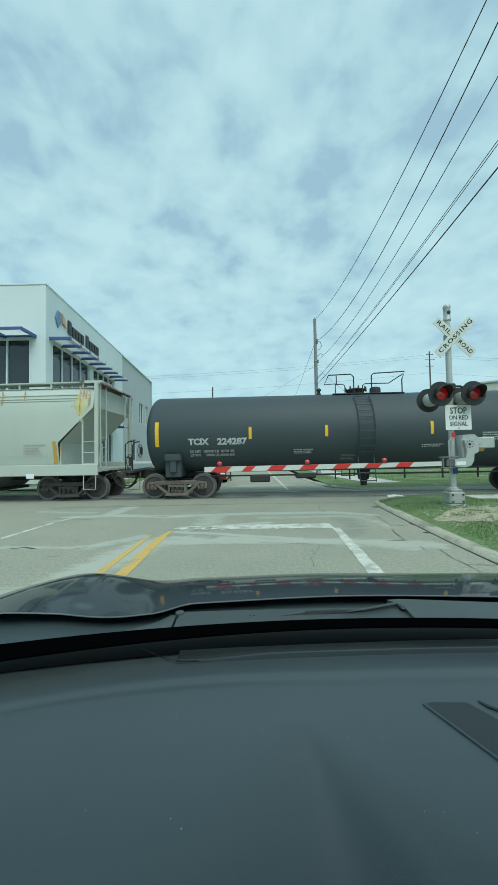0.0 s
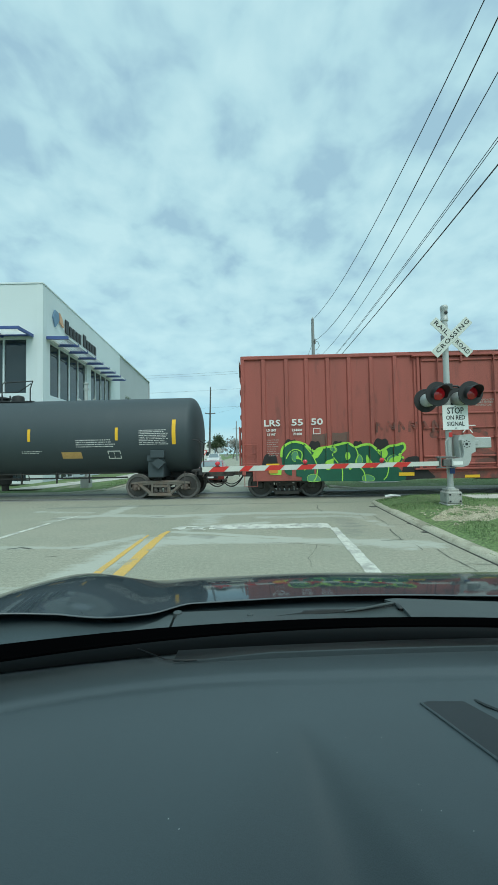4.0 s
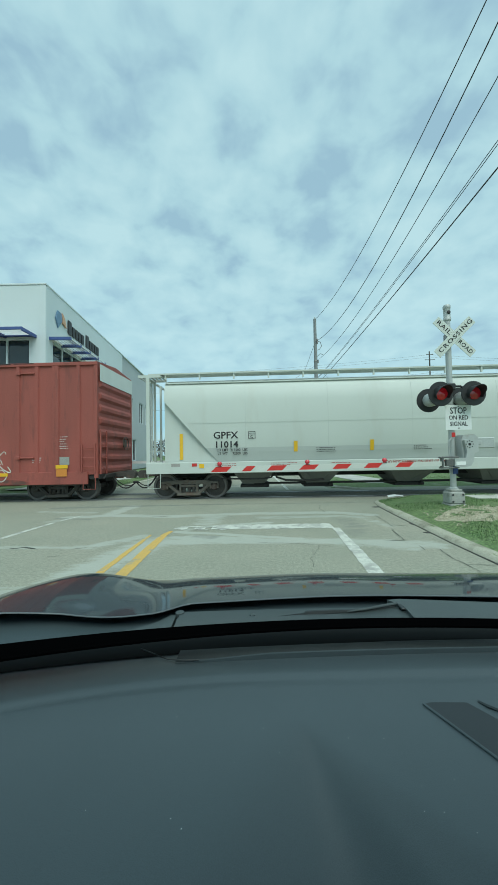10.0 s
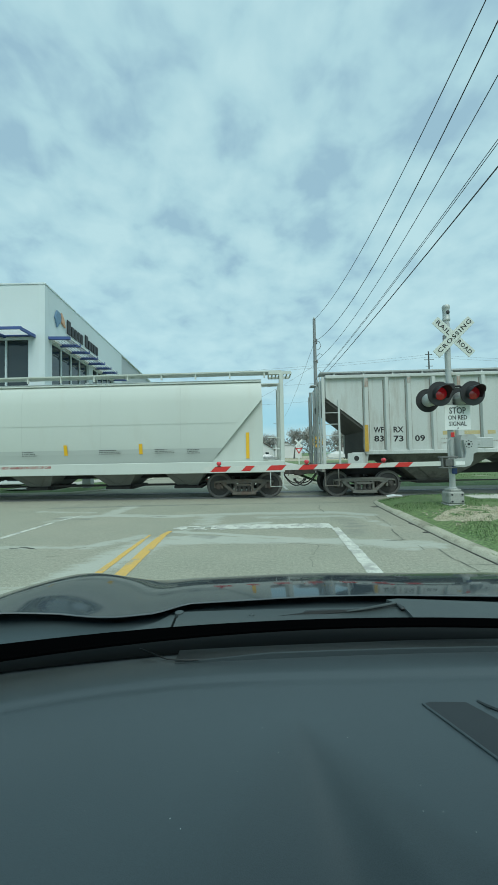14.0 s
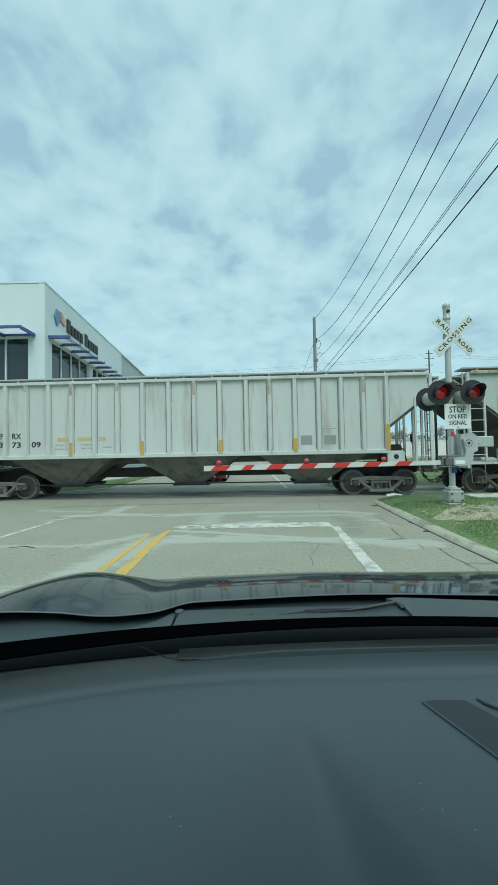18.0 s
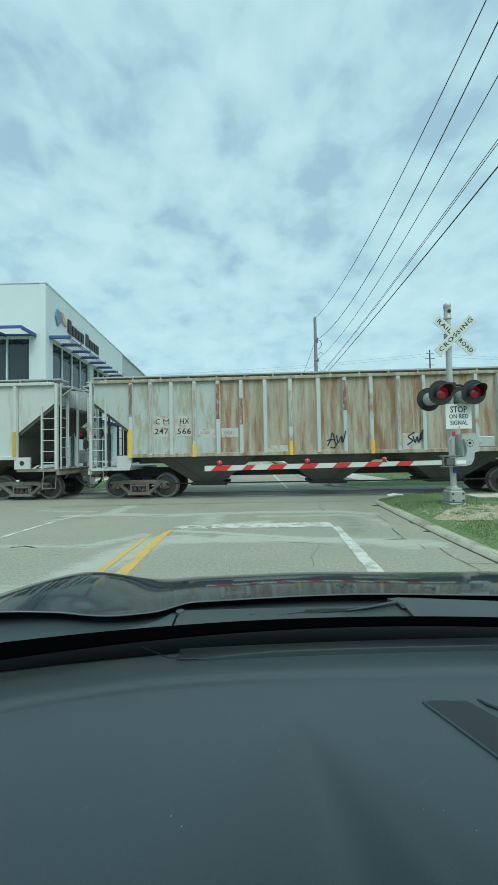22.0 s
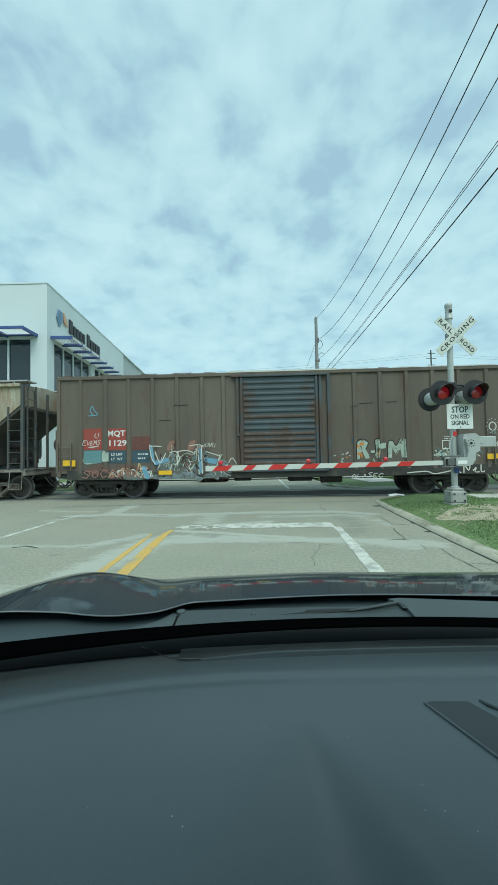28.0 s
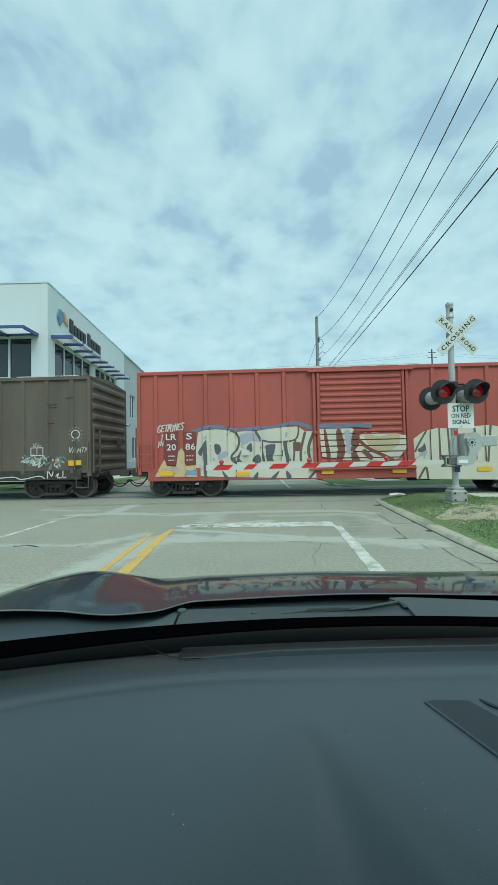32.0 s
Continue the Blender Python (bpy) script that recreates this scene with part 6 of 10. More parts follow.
def boxcar(label, s0, s1, top, wheels, posts, door, paint, sill_z=0.95, side_drop=0.62, pale_end=False, rail_mat=None, ribs_end=9, sill_mat=None):
    mid, half = (s0 + s1) / 2, (s1 - s0) / 2
    car = freight_car(label, mid, "boxcar")
    Y = CENTRE
    inner = Y - 0.05
    body = Shape()
    d0, d1 = door[0] - mid, door[1] - mid
    body.box(-half + 0.03, half - 0.03, -inner, inner, sill_z, top - 0.12)
    part("side_wall", body, paint, car)
    # side posts, thin pressed ribs
    for k, s in enumerate(posts):
        x = s - mid
        w = 0.055
        sh = Shape().prism([(x - w - 0.03, -inner + 0.003), (x - w, -Y), (x + w, -Y), (x + w + 0.03, -inner + 0.003)], sill_z, top - 0.14, "z")
        part("side_post", sh, paint, car, smooth=0)
        sh = Shape().prism([(x - w - 0.03, inner - 0.003), (x - w, Y), (x + w, Y), (x + w + 0.03, inner - 0.003)], sill_z, top - 0.14, "z")
        part("side_post", sh, paint, car, smooth=0)
    for s in (-1, 1):
        part("top_chord", Shape().box(-half, half, s * (inner - 0.02), s * (Y + 0.012), top - 0.15, top - 0.03, 0.015), paint, car)
        part("side_sill", Shape().box(-half + 0.35, half - 0.35, s * (inner - 0.03), s * (Y - 0.004), side_drop, sill_z + 0.1, 0.012), sill_mat or paint, car)
        part("corner_post", Shape().box(-half, -half + 0.12, s * (inner - 0.04), s * (Y + 0.004), sill_z - 0.12, top - 0.1, 0.012), paint, car)
        part("corner_post", Shape().box(half - 0.12, half, s * (inner - 0.04), s * (Y + 0.004), sill_z - 0.12, top - 0.1, 0.012), paint, car)
    roof = Shape()
    n = 14
    for k in range(n):
        a, b = -half + 2 * half * k / n + 0.02, -half + 2 * half * (k + 1) / n - 0.02
        roof.prism([(-Y + 0.02, top - 0.06), (-Y + 0.02, top - 0.02), (0, top + 0.12), (Y - 0.02, top - 0.02), (Y - 0.02, top - 0.06)], a, b, "x")
    roof.prism([(-Y + 0.03, top - 0.08), (-Y + 0.03, top - 0.035), (0, top + 0.1), (Y - 0.03, top - 0.035), (Y - 0.03, top - 0.08)], -half, half, "x")
    part("roof", roof, rail_mat or paint, car, smooth=0)
    # corrugated ends
    for s in (-1, 1):
        ew = part("end_wall", Shape().box(s * (half - 0.06), s * (half - 0.02), -inner, inner, sill_z - 0.1, top - 0.05), paint, car, smooth=0)
        for k in range(ribs_end):
            z = sill_z + 0.12 + (top - sill_z - 0.45) * k / (ribs_end - 1)
            h = (top - sill_z) / ribs_end * 0.36
            part("corrugation", Shape().loft([[(s * (half - 0.021), y, z - h), (s * (half + 0.05 * d), y, z - h * 0.35), (s * (half + 0.05 * d), y, z + h * 0.35), (s * (half - 0.021), y, z + h)] for y, d in ((-inner + 0.1, 0), (-inner + 0.2, 1), (inner - 0.2, 1), (inner - 0.1, 0))], True), paint, ew, smooth=0)
        if pale_end:
            part("end_panel", Shape().box(s * (half + 0.052), s * (half + 0.060), -inner + 0.05, inner - 0.05, top - 0.68, top - 0.1), CROSSWHITE, car, "pale board high on the end wall", smooth=0)
        ladder(car, s * half - (0.52 if s > 0 else -0.06), s * half - (0.06 if s > 0 else -0.52), sill_z + 0.1, sill_z + 1.05, -Y - 0.05, 0.36, paint)
        end_ladder(car, s * (half + 0.07), -Y + 0.1, -Y + 0.55, sill_z, sill_z + 1.5, 0.38, paint)
        part("end_sill", Shape().box(s * (half - 0.35), s * (half + 0.02), -Y + 0.1, Y - 0.1, 0.78, sill_z, 0.02), UNDER, car)
        sh = Shape().tube([(s * (half - 0.5), -Y + 0.02, sill_z), (s * (half - 0.5), -Y, 0.45), (s * (half - 0.08), -Y, 0.45), (s * (half - 0.08), -Y + 0.02, sill_z)], 0.014, 6)
        part("step", sh, paint, car)
        coupler(car, s * half, s)
    brake_wheel(car, half + 0.08, 0.55, sill_z + 1.1, 1)
    part("underframe", Shape().box(-half + 0.3, half - 0.3, -0.3, 0.3, 0.62, sill_z).box(-half + 2.6, half - 2.6, -Y + 0.3, Y - 0.3, sill_z - 0.12, sill_z), UNDER, car, smooth=0)
    gear = Shape().lathe([(0.0, -0.35), (0.2, -0.35), (0.2, 0.35), (0.0, 0.35)], (half * 0.25, -0.85, 0.66), "x", 14, False)
    gear.box(half * 0.05, half * 0.16, -1.1, -0.8, 0.55, 0.85, 0.03).tube([(-half * 0.65, -0.9, 0.62), (half * 0.65, -0.9, 0.62)], 0.02, 6)
    gear.box(-half * 0.2, -half * 0.12, -1.0, -0.7, 0.58, 0.8, 0.03)
    part("brake_gear", gear, UNDER, car)
    for w in wheels:
        truck(car, (w[0] + w[1]) / 2 - mid, 1.8)
    return car, mid, half, inner


def plug_door(car, d0, d1, top, sill, Y, material, kind, mid):
    x0, x1 = d0 - mid, d1 - mid
    door = part("sliding_door", Shape().box(x0, x1, -Y + 0.03, -Y - 0.02, sill + 0.05, top - 0.22, 0.012), material, car)
    if kind == "plug":
        for z in (1.10, 1.35, 2.28, 2.76, 3.43, 4.51):
            part("door_rail", Shape().box(x0 + 0.02, x1 - 0.02, -Y - 0.06, -Y - 0.02, z - 0.028, z + 0.028, 0.012), material, door)
        part("door_rail", Shape().box(x0 + 0.6, x1 - 0.55, -Y - 0.06, -Y - 0.02, 1.92, 1.97, 0.012), material, door)
        for s in (20.1, 21.9):
            part("lock_rod", Shape().tube([(s - mid, -Y - 0.085, sill - 0.02), (s - mid, -Y - 0.085, top - 0.12)], 0.024, 7), material, door)
            for z in (sill + 0.06, 1.95, 3.43, top - 0.2):
                part("rod_guide", Shape().box(s - mid - 0.055, s - mid + 0.055, -Y - 0.115, -Y - 0.04, z - 0.035, z + 0.035, 0.012), material, door)
        part("centre_plate", Shape().box(20.89 - mid, 21.14 - mid, -Y - 0.045, -Y - 0.018, 2.72, 3.47, 0.01), material, door)
        part("door_latch", Shape().box(20.85 - mid, 21.16 - mid, -Y - 0.075, -Y - 0.02, 1.45, 2.34, 0.02), material, door, "greasy latch plate")
        part("latch_handle", Shape().tube([(20.98 - mid, -Y - 0.11, 2.2), (20.98 - mid, -Y - 0.12, 1.55), (21.05 - mid, -Y - 0.11, 1.35)], 0.022, 7).lathe([(0.07, -Y - 0.12), (0.07, -Y - 0.07)], (20.99 - mid, 0, 2.03), "y", 12), material, door)
        part("roof_stop", Shape().box(20.84 - mid, 20.90 - mid, -Y - 0.09, -Y - 0.02, top - 0.42, top - 0.12, 0.01), material, door)
    else:
        n = 15
        z0, z1 = sill + 0.15, top - 0.3
        for k in range(n):
            z = z0 + (z1 - z0) * (k + 0.5) / n
            h = (z1 - z0) / n * 0.36
            part("corrugation", Shape().prism([(-Y - 0.016, z - h), (-Y - 0.06, z - h * 0.3), (-Y - 0.06, z + h * 0.3), (-Y - 0.016, z + h)], x0 + 0.12, x1 - 0.12, "x"), DOORRUST if material is DOORBLUE and (k < 6 or k == 8) else material, door, smooth=0)
        part("door_edge", Shape().box(x0, x0 + 0.08, -Y - 0.07, -Y - 0.02, sill + 0.05, top - 0.22, 0.01), material, door)
        part("door_edge", Shape().box(x1 - 0.08, x1, -Y - 0.07, -Y - 0.02, sill + 0.05, top - 0.22, 0.01), material, door)
        part("door_latch", Shape().box(x0 - 0.12, x0 + 0.05, -Y - 0.1, -Y - 0.03, sill + 1.15, sill + 1.25, 0.015).box(x0 - 0.02, x0 + 0.03, -Y - 0.1, -Y - 0.03, sill + 0.7, sill + 1.5, 0.01), material, door)
    for z in (sill + 0.0, top - 0.18):
        part("door_track", Shape().box(x0 - 0.3, x1 + 0.3, -Y - 0.1, -Y + 0.02, z - 0.03, z + 0.03, 0.01), material, car)
    for x in (x0 - 0.09, x1 + 0.09) + ((x1 + 0.36,) if material is DOORBLUE else ()):
        part("door_post", Shape().box(x - 0.05, x + 0.05, -Y - 0.045, -Y + 0.06, sill, top - 0.15, 0.012), material, car)
    return door


def tank_car():
    s0, s1 = -3.96, 12.05
    mid, half, R, Z = (s0 + s1) / 2, (s1 - s0) / 2, 1.415, 2.295
    car = freight_car("black tank car with yellow reflector stripes and railed platform", mid, "tank car")
    prof = [(0.0, -half)]
    for k in range(1, 9):
        a = k * math.pi / 16
        prof.append((R * math.sin(a) ** 0.7, -half + 0.40 * (1 - math.cos(a))))
    prof += [(r, -t) for r, t in reversed(prof)]
    prof = [(r, t + (0.38 if t < 0 else 0)) for r, t in prof]
    part("tank", Shape().lathe(prof, (0, 0, Z), "x", 72, False), TANKBLACK, car, smooth=40)
    for s in (-1, 1):
        x = s * (half - 1.45)
        part("saddle", Shape().box(x - 0.28, x + 0.28, -1.2, 1.2, 0.78, 1.5, 0.03).box(x - 0.30, x + 0.30, -1.24, -1.08, 1.35, 1.55, 0.02), TANKBLACK, car)
        part("stub_sill", Shape().box(s * (half - 2.4), s * (half + 0.25), -0.28, 0.28, 0.72, 1.02, 0.02), UNDER, car)
        part("end_platform", Shape().box(s * (half - 0.15), s * (half + 0.2), -1.45, 1.45, 0.98, 1.04).box(s * (half + 0.1), s * (half + 0.2), -1.45, 1.45, 0.86, 1.0), UNDER, car, smooth=0)
        rl = Shape()
        for y in (-1.4, -0.75):
            rl.tube([(s * (half + 0.15), y, 1.0), (s * (half + 0.15), y, 1.95), (s * (half + 0.02), y, 2.05), (s * (half - 0.12), y, 2.06)], 0.022, 6)
        rl.tube([(s * (half + 0.15), -1.4, 1.5), (s * (half + 0.15), -0.75, 1.5)], 0.018, 6)
        part("handrail", rl, BLACKPAINT, car)
        sh = Shape().tube([(s * (half + 0.0), -1.45, 1.0), (s * (half + 0.0), -1.5, 0.42), (s * (half + 0.0) + 0.38 * -s, -1.5, 0.42), (s * (half) + 0.38 * -s, -1.45, 1.0)], 0.014, 6)
        part("step", sh, GRIME, car)
        coupler(car, s * (half + 0.1), s)
    brake_wheel(car, -half - 0.15, 0.2, 1.75, -1)
    brake_wheel(car, -half - 0.12, -0.95, 1.35, -1)
    bx = -2.5 - mid
    part("placard_holder", Shape().box(bx - 0.27, bx + 0.27, -1.335, -1.29, 1.36, 1.60, 0.01).box(bx - 0.11, bx + 0.12, -1.3, -1.1, 0.95, 1.38, 0.02).box(bx - 0.2, bx + 0.2, -1.345, -1.33, 1.42, 1.55, 0.005), TANKBLACK, car)
    x = 10.7 - mid
    part("placard_holder", Shape().box(x - 0.24, x + 0.24, -1.36, -1.2, 1.47, 1.73, 0.01).prism([(x + 0.03, 1.08), (x + 0.27, 1.3), (x + 0.03, 1.46), (x - 0.21, 1.3)], -1.33, -1.2), TANKBLACK, car)
    # the platform with its rails, manway and valves
    zt = Z + R
    part("platform", Shape().box(-0.86, 1.7, -0.52, 0.52, zt - 0.07, zt - 0.03, 0.01), BLACKPAINT, car)
    for y in (-0.5,):
        r1 = Shape().tube([(-0.76, y, zt - 0.05), (-0.76, y, zt + 0.32), (-1.16, y, zt + 0.30), (-1.0, y, zt + 0.64), (-0.2, y, zt + 0.66), (-0.1, y, zt + 0.56), (-0.1, y, zt - 0.05)], 0.022, 7)
        part("handrail", r1, BLACKPAINT, car)
        part("rail_post", Shape().tube([(-0.72, y, zt + 0.3), (-0.72, y, zt + 0.65)], 0.018, 6), BLACKPAINT, car)
        r2 = Shape().tube([(0.54, y, zt - 0.05), (0.54, y, zt + 0.6), (0.62, y, zt + 0.67), (1.72, y, zt + 0.71), (1.62, y, zt + 0.42), (1.62, y, zt - 0.05)], 0.022, 7)
        r2.tube([(0.2, y, zt), (0.22, y, zt + 0.24), (0.3, y, zt + 0.3), (1.15, y, zt + 0.3), (1.66, y, zt + 0.62)], 0.018, 6)
        part("handrail", r2, BLACKPAINT, car)
        part("rail_post", Shape().tube([(-0.76, y, zt + 0.3), (-0.5, y, zt + 0.3), (-0.42, y, zt + 0.24), (-0.42, y, zt - 0.05)], 0.018, 6), BLACKPAINT, car)
    part("manway", Shape().lathe([(0.3, zt - 0.05), (0.3, zt + 0.12), (0.36, zt + 0.13), (0.36, zt + 0.17), (0.30, zt + 0.19), (0.2, zt + 0.22), (0, zt + 0.23)], (0.1, 0, 0), "z", 22, False), BLACKPAINT, car)
    for k in range(8):
        a = k * math.tau / 8
        part("manway_bolt", Shape().lathe([(0.03, zt + 0.1), (0.03, zt + 0.24), (0.015, zt + 0.27)], (0.1 + 0.38 * math.cos(a), 0.38 * math.sin(a), 0), "z", 7), BLACKPAINT, car)
    part("valve_cover", Shape().lathe([(0.2, zt), (0.2, zt + 0.17), (0.18, zt + 0.23), (0.05, zt + 0.27), (0, zt + 0.27)], (0.82, 0, 0), "z", 18, False), BLACKPAINT, car)
    part("relief_valve", Shape().lathe([(0.09, zt - 0.05), (0.09, zt + 0.05), (0.05, zt + 0.08), (0.06, zt + 0.16), (0.1, zt + 0.17), (0.09, zt + 0.22), (0.04, zt + 0.26)], (-1.28, 0, 0), "z", 12), BLACKPAINT, car)
    # ladder over the near side
    for sgn in (-1, 1):
        lad = Shape()
        for x in (-0.2, 0.33):
            lad.tube([(x, sgn * math.sin(a) * (R + 0.06), Z + math.cos(a) * (R + 0.06)) for a in [0.55 + k * 0.13 for k in range(14)]] + [(x, sgn * (R - 0.05), 0.55)], 0.017, 6)
        for k in range(11):
            a = 0.62 + k * 0.165
            if a < 2.2:
                lad.tube([(-0.2, sgn * math.sin(a) * (R + 0.07), Z + math.cos(a) * (R + 0.07)), (0.33, sgn * math.sin(a) * (R + 0.07), Z + math.cos(a) * (R + 0.07))], 0.011, 6)
        lad.tube([(-0.2, sgn * (R - 0.05), 0.58), (0.33, sgn * (R - 0.05), 0.58)], 0.018, 6).tube([(-0.2, sgn * (R - 0.05), 0.85), (0.33, sgn * (R - 0.05), 0.85)], 0.018, 6)
        part("ladder", lad, TANKBLACK, car)
    # rods, pipes and the outlet under the belly
    gear = Shape().tube([(-half + 2.6, -0.75, 0.78), (half - 2.6, -0.75, 0.78)], 0.03, 7).tube([(-half + 2.2, -0.95, 0.95), (half - 2.2, -0.95, 0.95)], 0.018, 6)
    gear.box(-3.9, -3.2, -1.0, -0.55, 0.55, 0.8, 0.04).box(-2.3, -1.6, -0.95, -0.6, 0.66, 0.82, 0.04)
    gear.lathe([(0.12, 0.3), (0.12, 0.5), (0.2, 0.55), (0.25, 0.95)], (0.3, 0, 0), "z", 12)
    for x in (-0.9, -0.4, 1.5, 2.8, -4.6, 4.0):
        gear.box(x - 0.018, x + 0.018, -0.8, -0.74, 0.6, 1.0)
    part("brake_gear", gear, UNDER, car)
    # stripes, lettering and notes on the curved side
    def skin(z, proud=0.004):
        return -math.sqrt(max(R * R - (z - Z) ** 2, 0.01)) - proud
    for s, z0, z1, w in ((-3.01, 1.84, 2.69, 0.13), (0.19, 2.05, 2.46, 0.10), (2.76, 2.09, 2.47, 0.10), (6.24, 2.1, 2.53, 0.10), (9.31, 2.09, 2.53, 0.10), (11.29, 1.92, 2.77, 0.13)):
        sh = Shape()
        x = s - mid
        zs = [z0 + (z1 - z0) * k / 6 for k in range(7)]
        sh.sheet([[(x - w / 2, skin(z), z), (x + w / 2, skin(z), z)] for z in zs])
        part("reflector_stripe", sh, STRIPE, car, smooth=0)
    def curved_text(nm, text, x, z, size, mat, width):
        ob = lettering(nm, text, size, mat, car, pose(0, 0, 0), width, 1.0, "LEFT", 0.015 if size > 0.2 else 0.005)
        for v in ob.data.vertices:
            zz = z + v.co.y
            v.co = Vector((x + v.co.x, skin(zz, 0.005 + 0.0 * v.co.z), zz))
        return ob
    curved_text("reporting_mark", "TCIX", -1.93 - mid, 1.98, 0.29, SIGNWHITE, 0.72)
    curved_text("car_number", "224287", -0.94 - mid, 1.98, 0.29, SIGNWHITE, 1.03)
    for words, x, w in (("LD", -1.89, 0.12), ("LMT", -1.72, 0.20), ("189000", -1.44, 0.36), ("LB", -1.03, 0.13), ("85700", -0.83, 0.28), ("KG", -0.50, 0.13)):
        curved_text("load_limit", words, x - mid, 1.66, 0.12, LETTERWHITE, w)
    curved_text("light_weight", "LT WT     74000 LB 33600 KG", -1.89 - mid, 1.53, 0.12, LETTERWHITE, 1.52)
    def fine_print(s, z, lines, w, h, gap, mat):
        sh = Shape()
        rnd = random.Random(int(s * 31 + z * 7))
        for k in range(lines):
            u = 0.0
            while u < w * rnd.uniform(0.8, 1.0):
                b = rnd.uniform(0.015, 0.05)
                za, zb = z - k * gap - h * 0.75, z - k * gap
                sh.add([(s - mid + u, skin(za, 0.005), za), (s - mid + min(u + b, w), skin(za, 0.005), za), (s - mid + min(u + b, w), skin(zb, 0.005), zb), (s - mid + u, skin(zb, 0.005), zb)], [(0, 1, 2, 3)])
                u += b + rnd.choice((0.012, 0.014, 0.035))
        tagged(part("stencil_block", sh, mat, car, smooth=0), kind="stuff")
    fine_print(1.66, 1.68, 3, 0.68, 0.035, 0.06, LETTERWHITE)
    fine_print(3.27, 1.48, 5, 0.5, 0.022, 0.05, FADED)
    fine_print(5.93, 1.77, 2, 0.7, 0.035, 0.06, LETTERWHITE)
    fine_print(7.88, 2.13, 4, 1.5, 0.04, 0.075, LETTERWHITE)
    fine_print(10.09, 2.43, 9, 1.04, 0.032, 0.06, LETTERWHITE)
    sh = Shape().sheet([[(7.32 - mid, skin(z, 0.004), z), (8.02 - mid, skin(z, 0.004), z)] for z in (1.49, 1.6, 1.72)])
    part("warning_plate", sh, surf("orange_plate", (0.55, 0.34, 0.12), (0.45, 0.28, 0.10), rough=0.6), car, "orange plate with faint writing", smooth=0)
    for a, b, c, d in ((8.95, 9.4, 1.71, 1.74), (8.95, 9.4, 1.46, 1.49), (8.95, 8.98, 1.49, 1.71), (9.16, 9.18, 1.49, 1.71), (9.37, 9.4, 1.49, 1.71)):
        part("test_stencil", Shape().sheet([[(a - mid, skin(z, 0.005), z), (b - mid, skin(z, 0.005), z)] for z in (c, d)]), LETTERWHITE, car, smooth=0)
    truck(car, (-3.31 - 1.53) / 2 - mid, near=SIDE_MID)
    truck(car, (9.83 + 11.59) / 2 - mid, near=SIDE_MID)
    return car


def hopper_gates(car, x, w_top, w_bot, z_top, z_bot, material, latch=True):
    sh = Shape().loft([[(x - w_top / 2, -1.36, z_top), (x + w_top / 2, -1.36, z_top), (x + w_top / 2, 1.36, z_top), (x - w_top / 2, 1.36, z_top)],
                       [(x - w_bot / 2, -0.7, z_bot), (x + w_bot / 2, -0.7, z_bot), (x + w_bot / 2, 0.7, z_bot), (x - w_bot / 2, 0.7, z_bot)]], True)
    bay = part("hopper_bay", sh, material, car, smooth=0)
    if latch:
        g = Shape().box(x - w_bot / 2 - 0.12, x + w_bot / 2 + 0.18, -0.78, 0.78, z_bot - 0.1, z_bot, 0.015)
        g.lathe([(0.05, -0.95), (0.05, -0.7)], (x + w_bot / 2 + 0.05, 0, z_bot - 0.03), "y", 8)
        part("outlet_gate", g, UNDER, bay)
        y = lambda z: -0.7 - 0.66 * (z - z_bot) / (z_top - z_bot)
        ribs = Shape()
        for u in (-1, 1):
            zt, zb, xt, xb = z_top - 0.14, z_bot + 0.06, x + u * w_top * 0.30, x + u * w_bot * 0.10
            ribs.loft([[(xt - 0.015, y(zt) - 0.004, zt), (xt, y(zt) - 0.025, zt), (xt + 0.015, y(zt) - 0.004, zt)], [(xb - 0.015, y(zb) - 0.004, zb), (xb, y(zb) - 0.025, zb), (xb + 0.015, y(zb) - 0.004, zb)]], True)
        part("bay_crease", ribs, material, bay, smooth=0)
    return bay


def roof_walk(car, half, zt, Y, mat, hatches=6):
    w = Shape().box(-half, half, -Y + 0.25, -Y + 0.75, zt + 0.16, zt + 0.2).box(-half, half, Y - 0.75, Y - 0.25, zt + 0.16, zt + 0.2)
    w.box(-half, half, -Y + 0.22, -Y + 0.26, zt + 0.16, zt + 0.205)
    part("running_board", w, mat, car, smooth=0)
    for k in range(hatches * 2 - 1):
        x = -half + 2 * half * (k + 0.5) / (hatches * 2 - 1)
        part("walk_bracket", Shape().beam((x, zt - 0.02), (x, zt + 0.17), 0.05, -Y + 0.24, -Y + 0.30), mat, car, smooth=0)
    part("hatch", Shape().box(-half + 0.8, half - 0.8, -0.3, 0.3, zt, zt + 0.14, 0.03), mat, car)


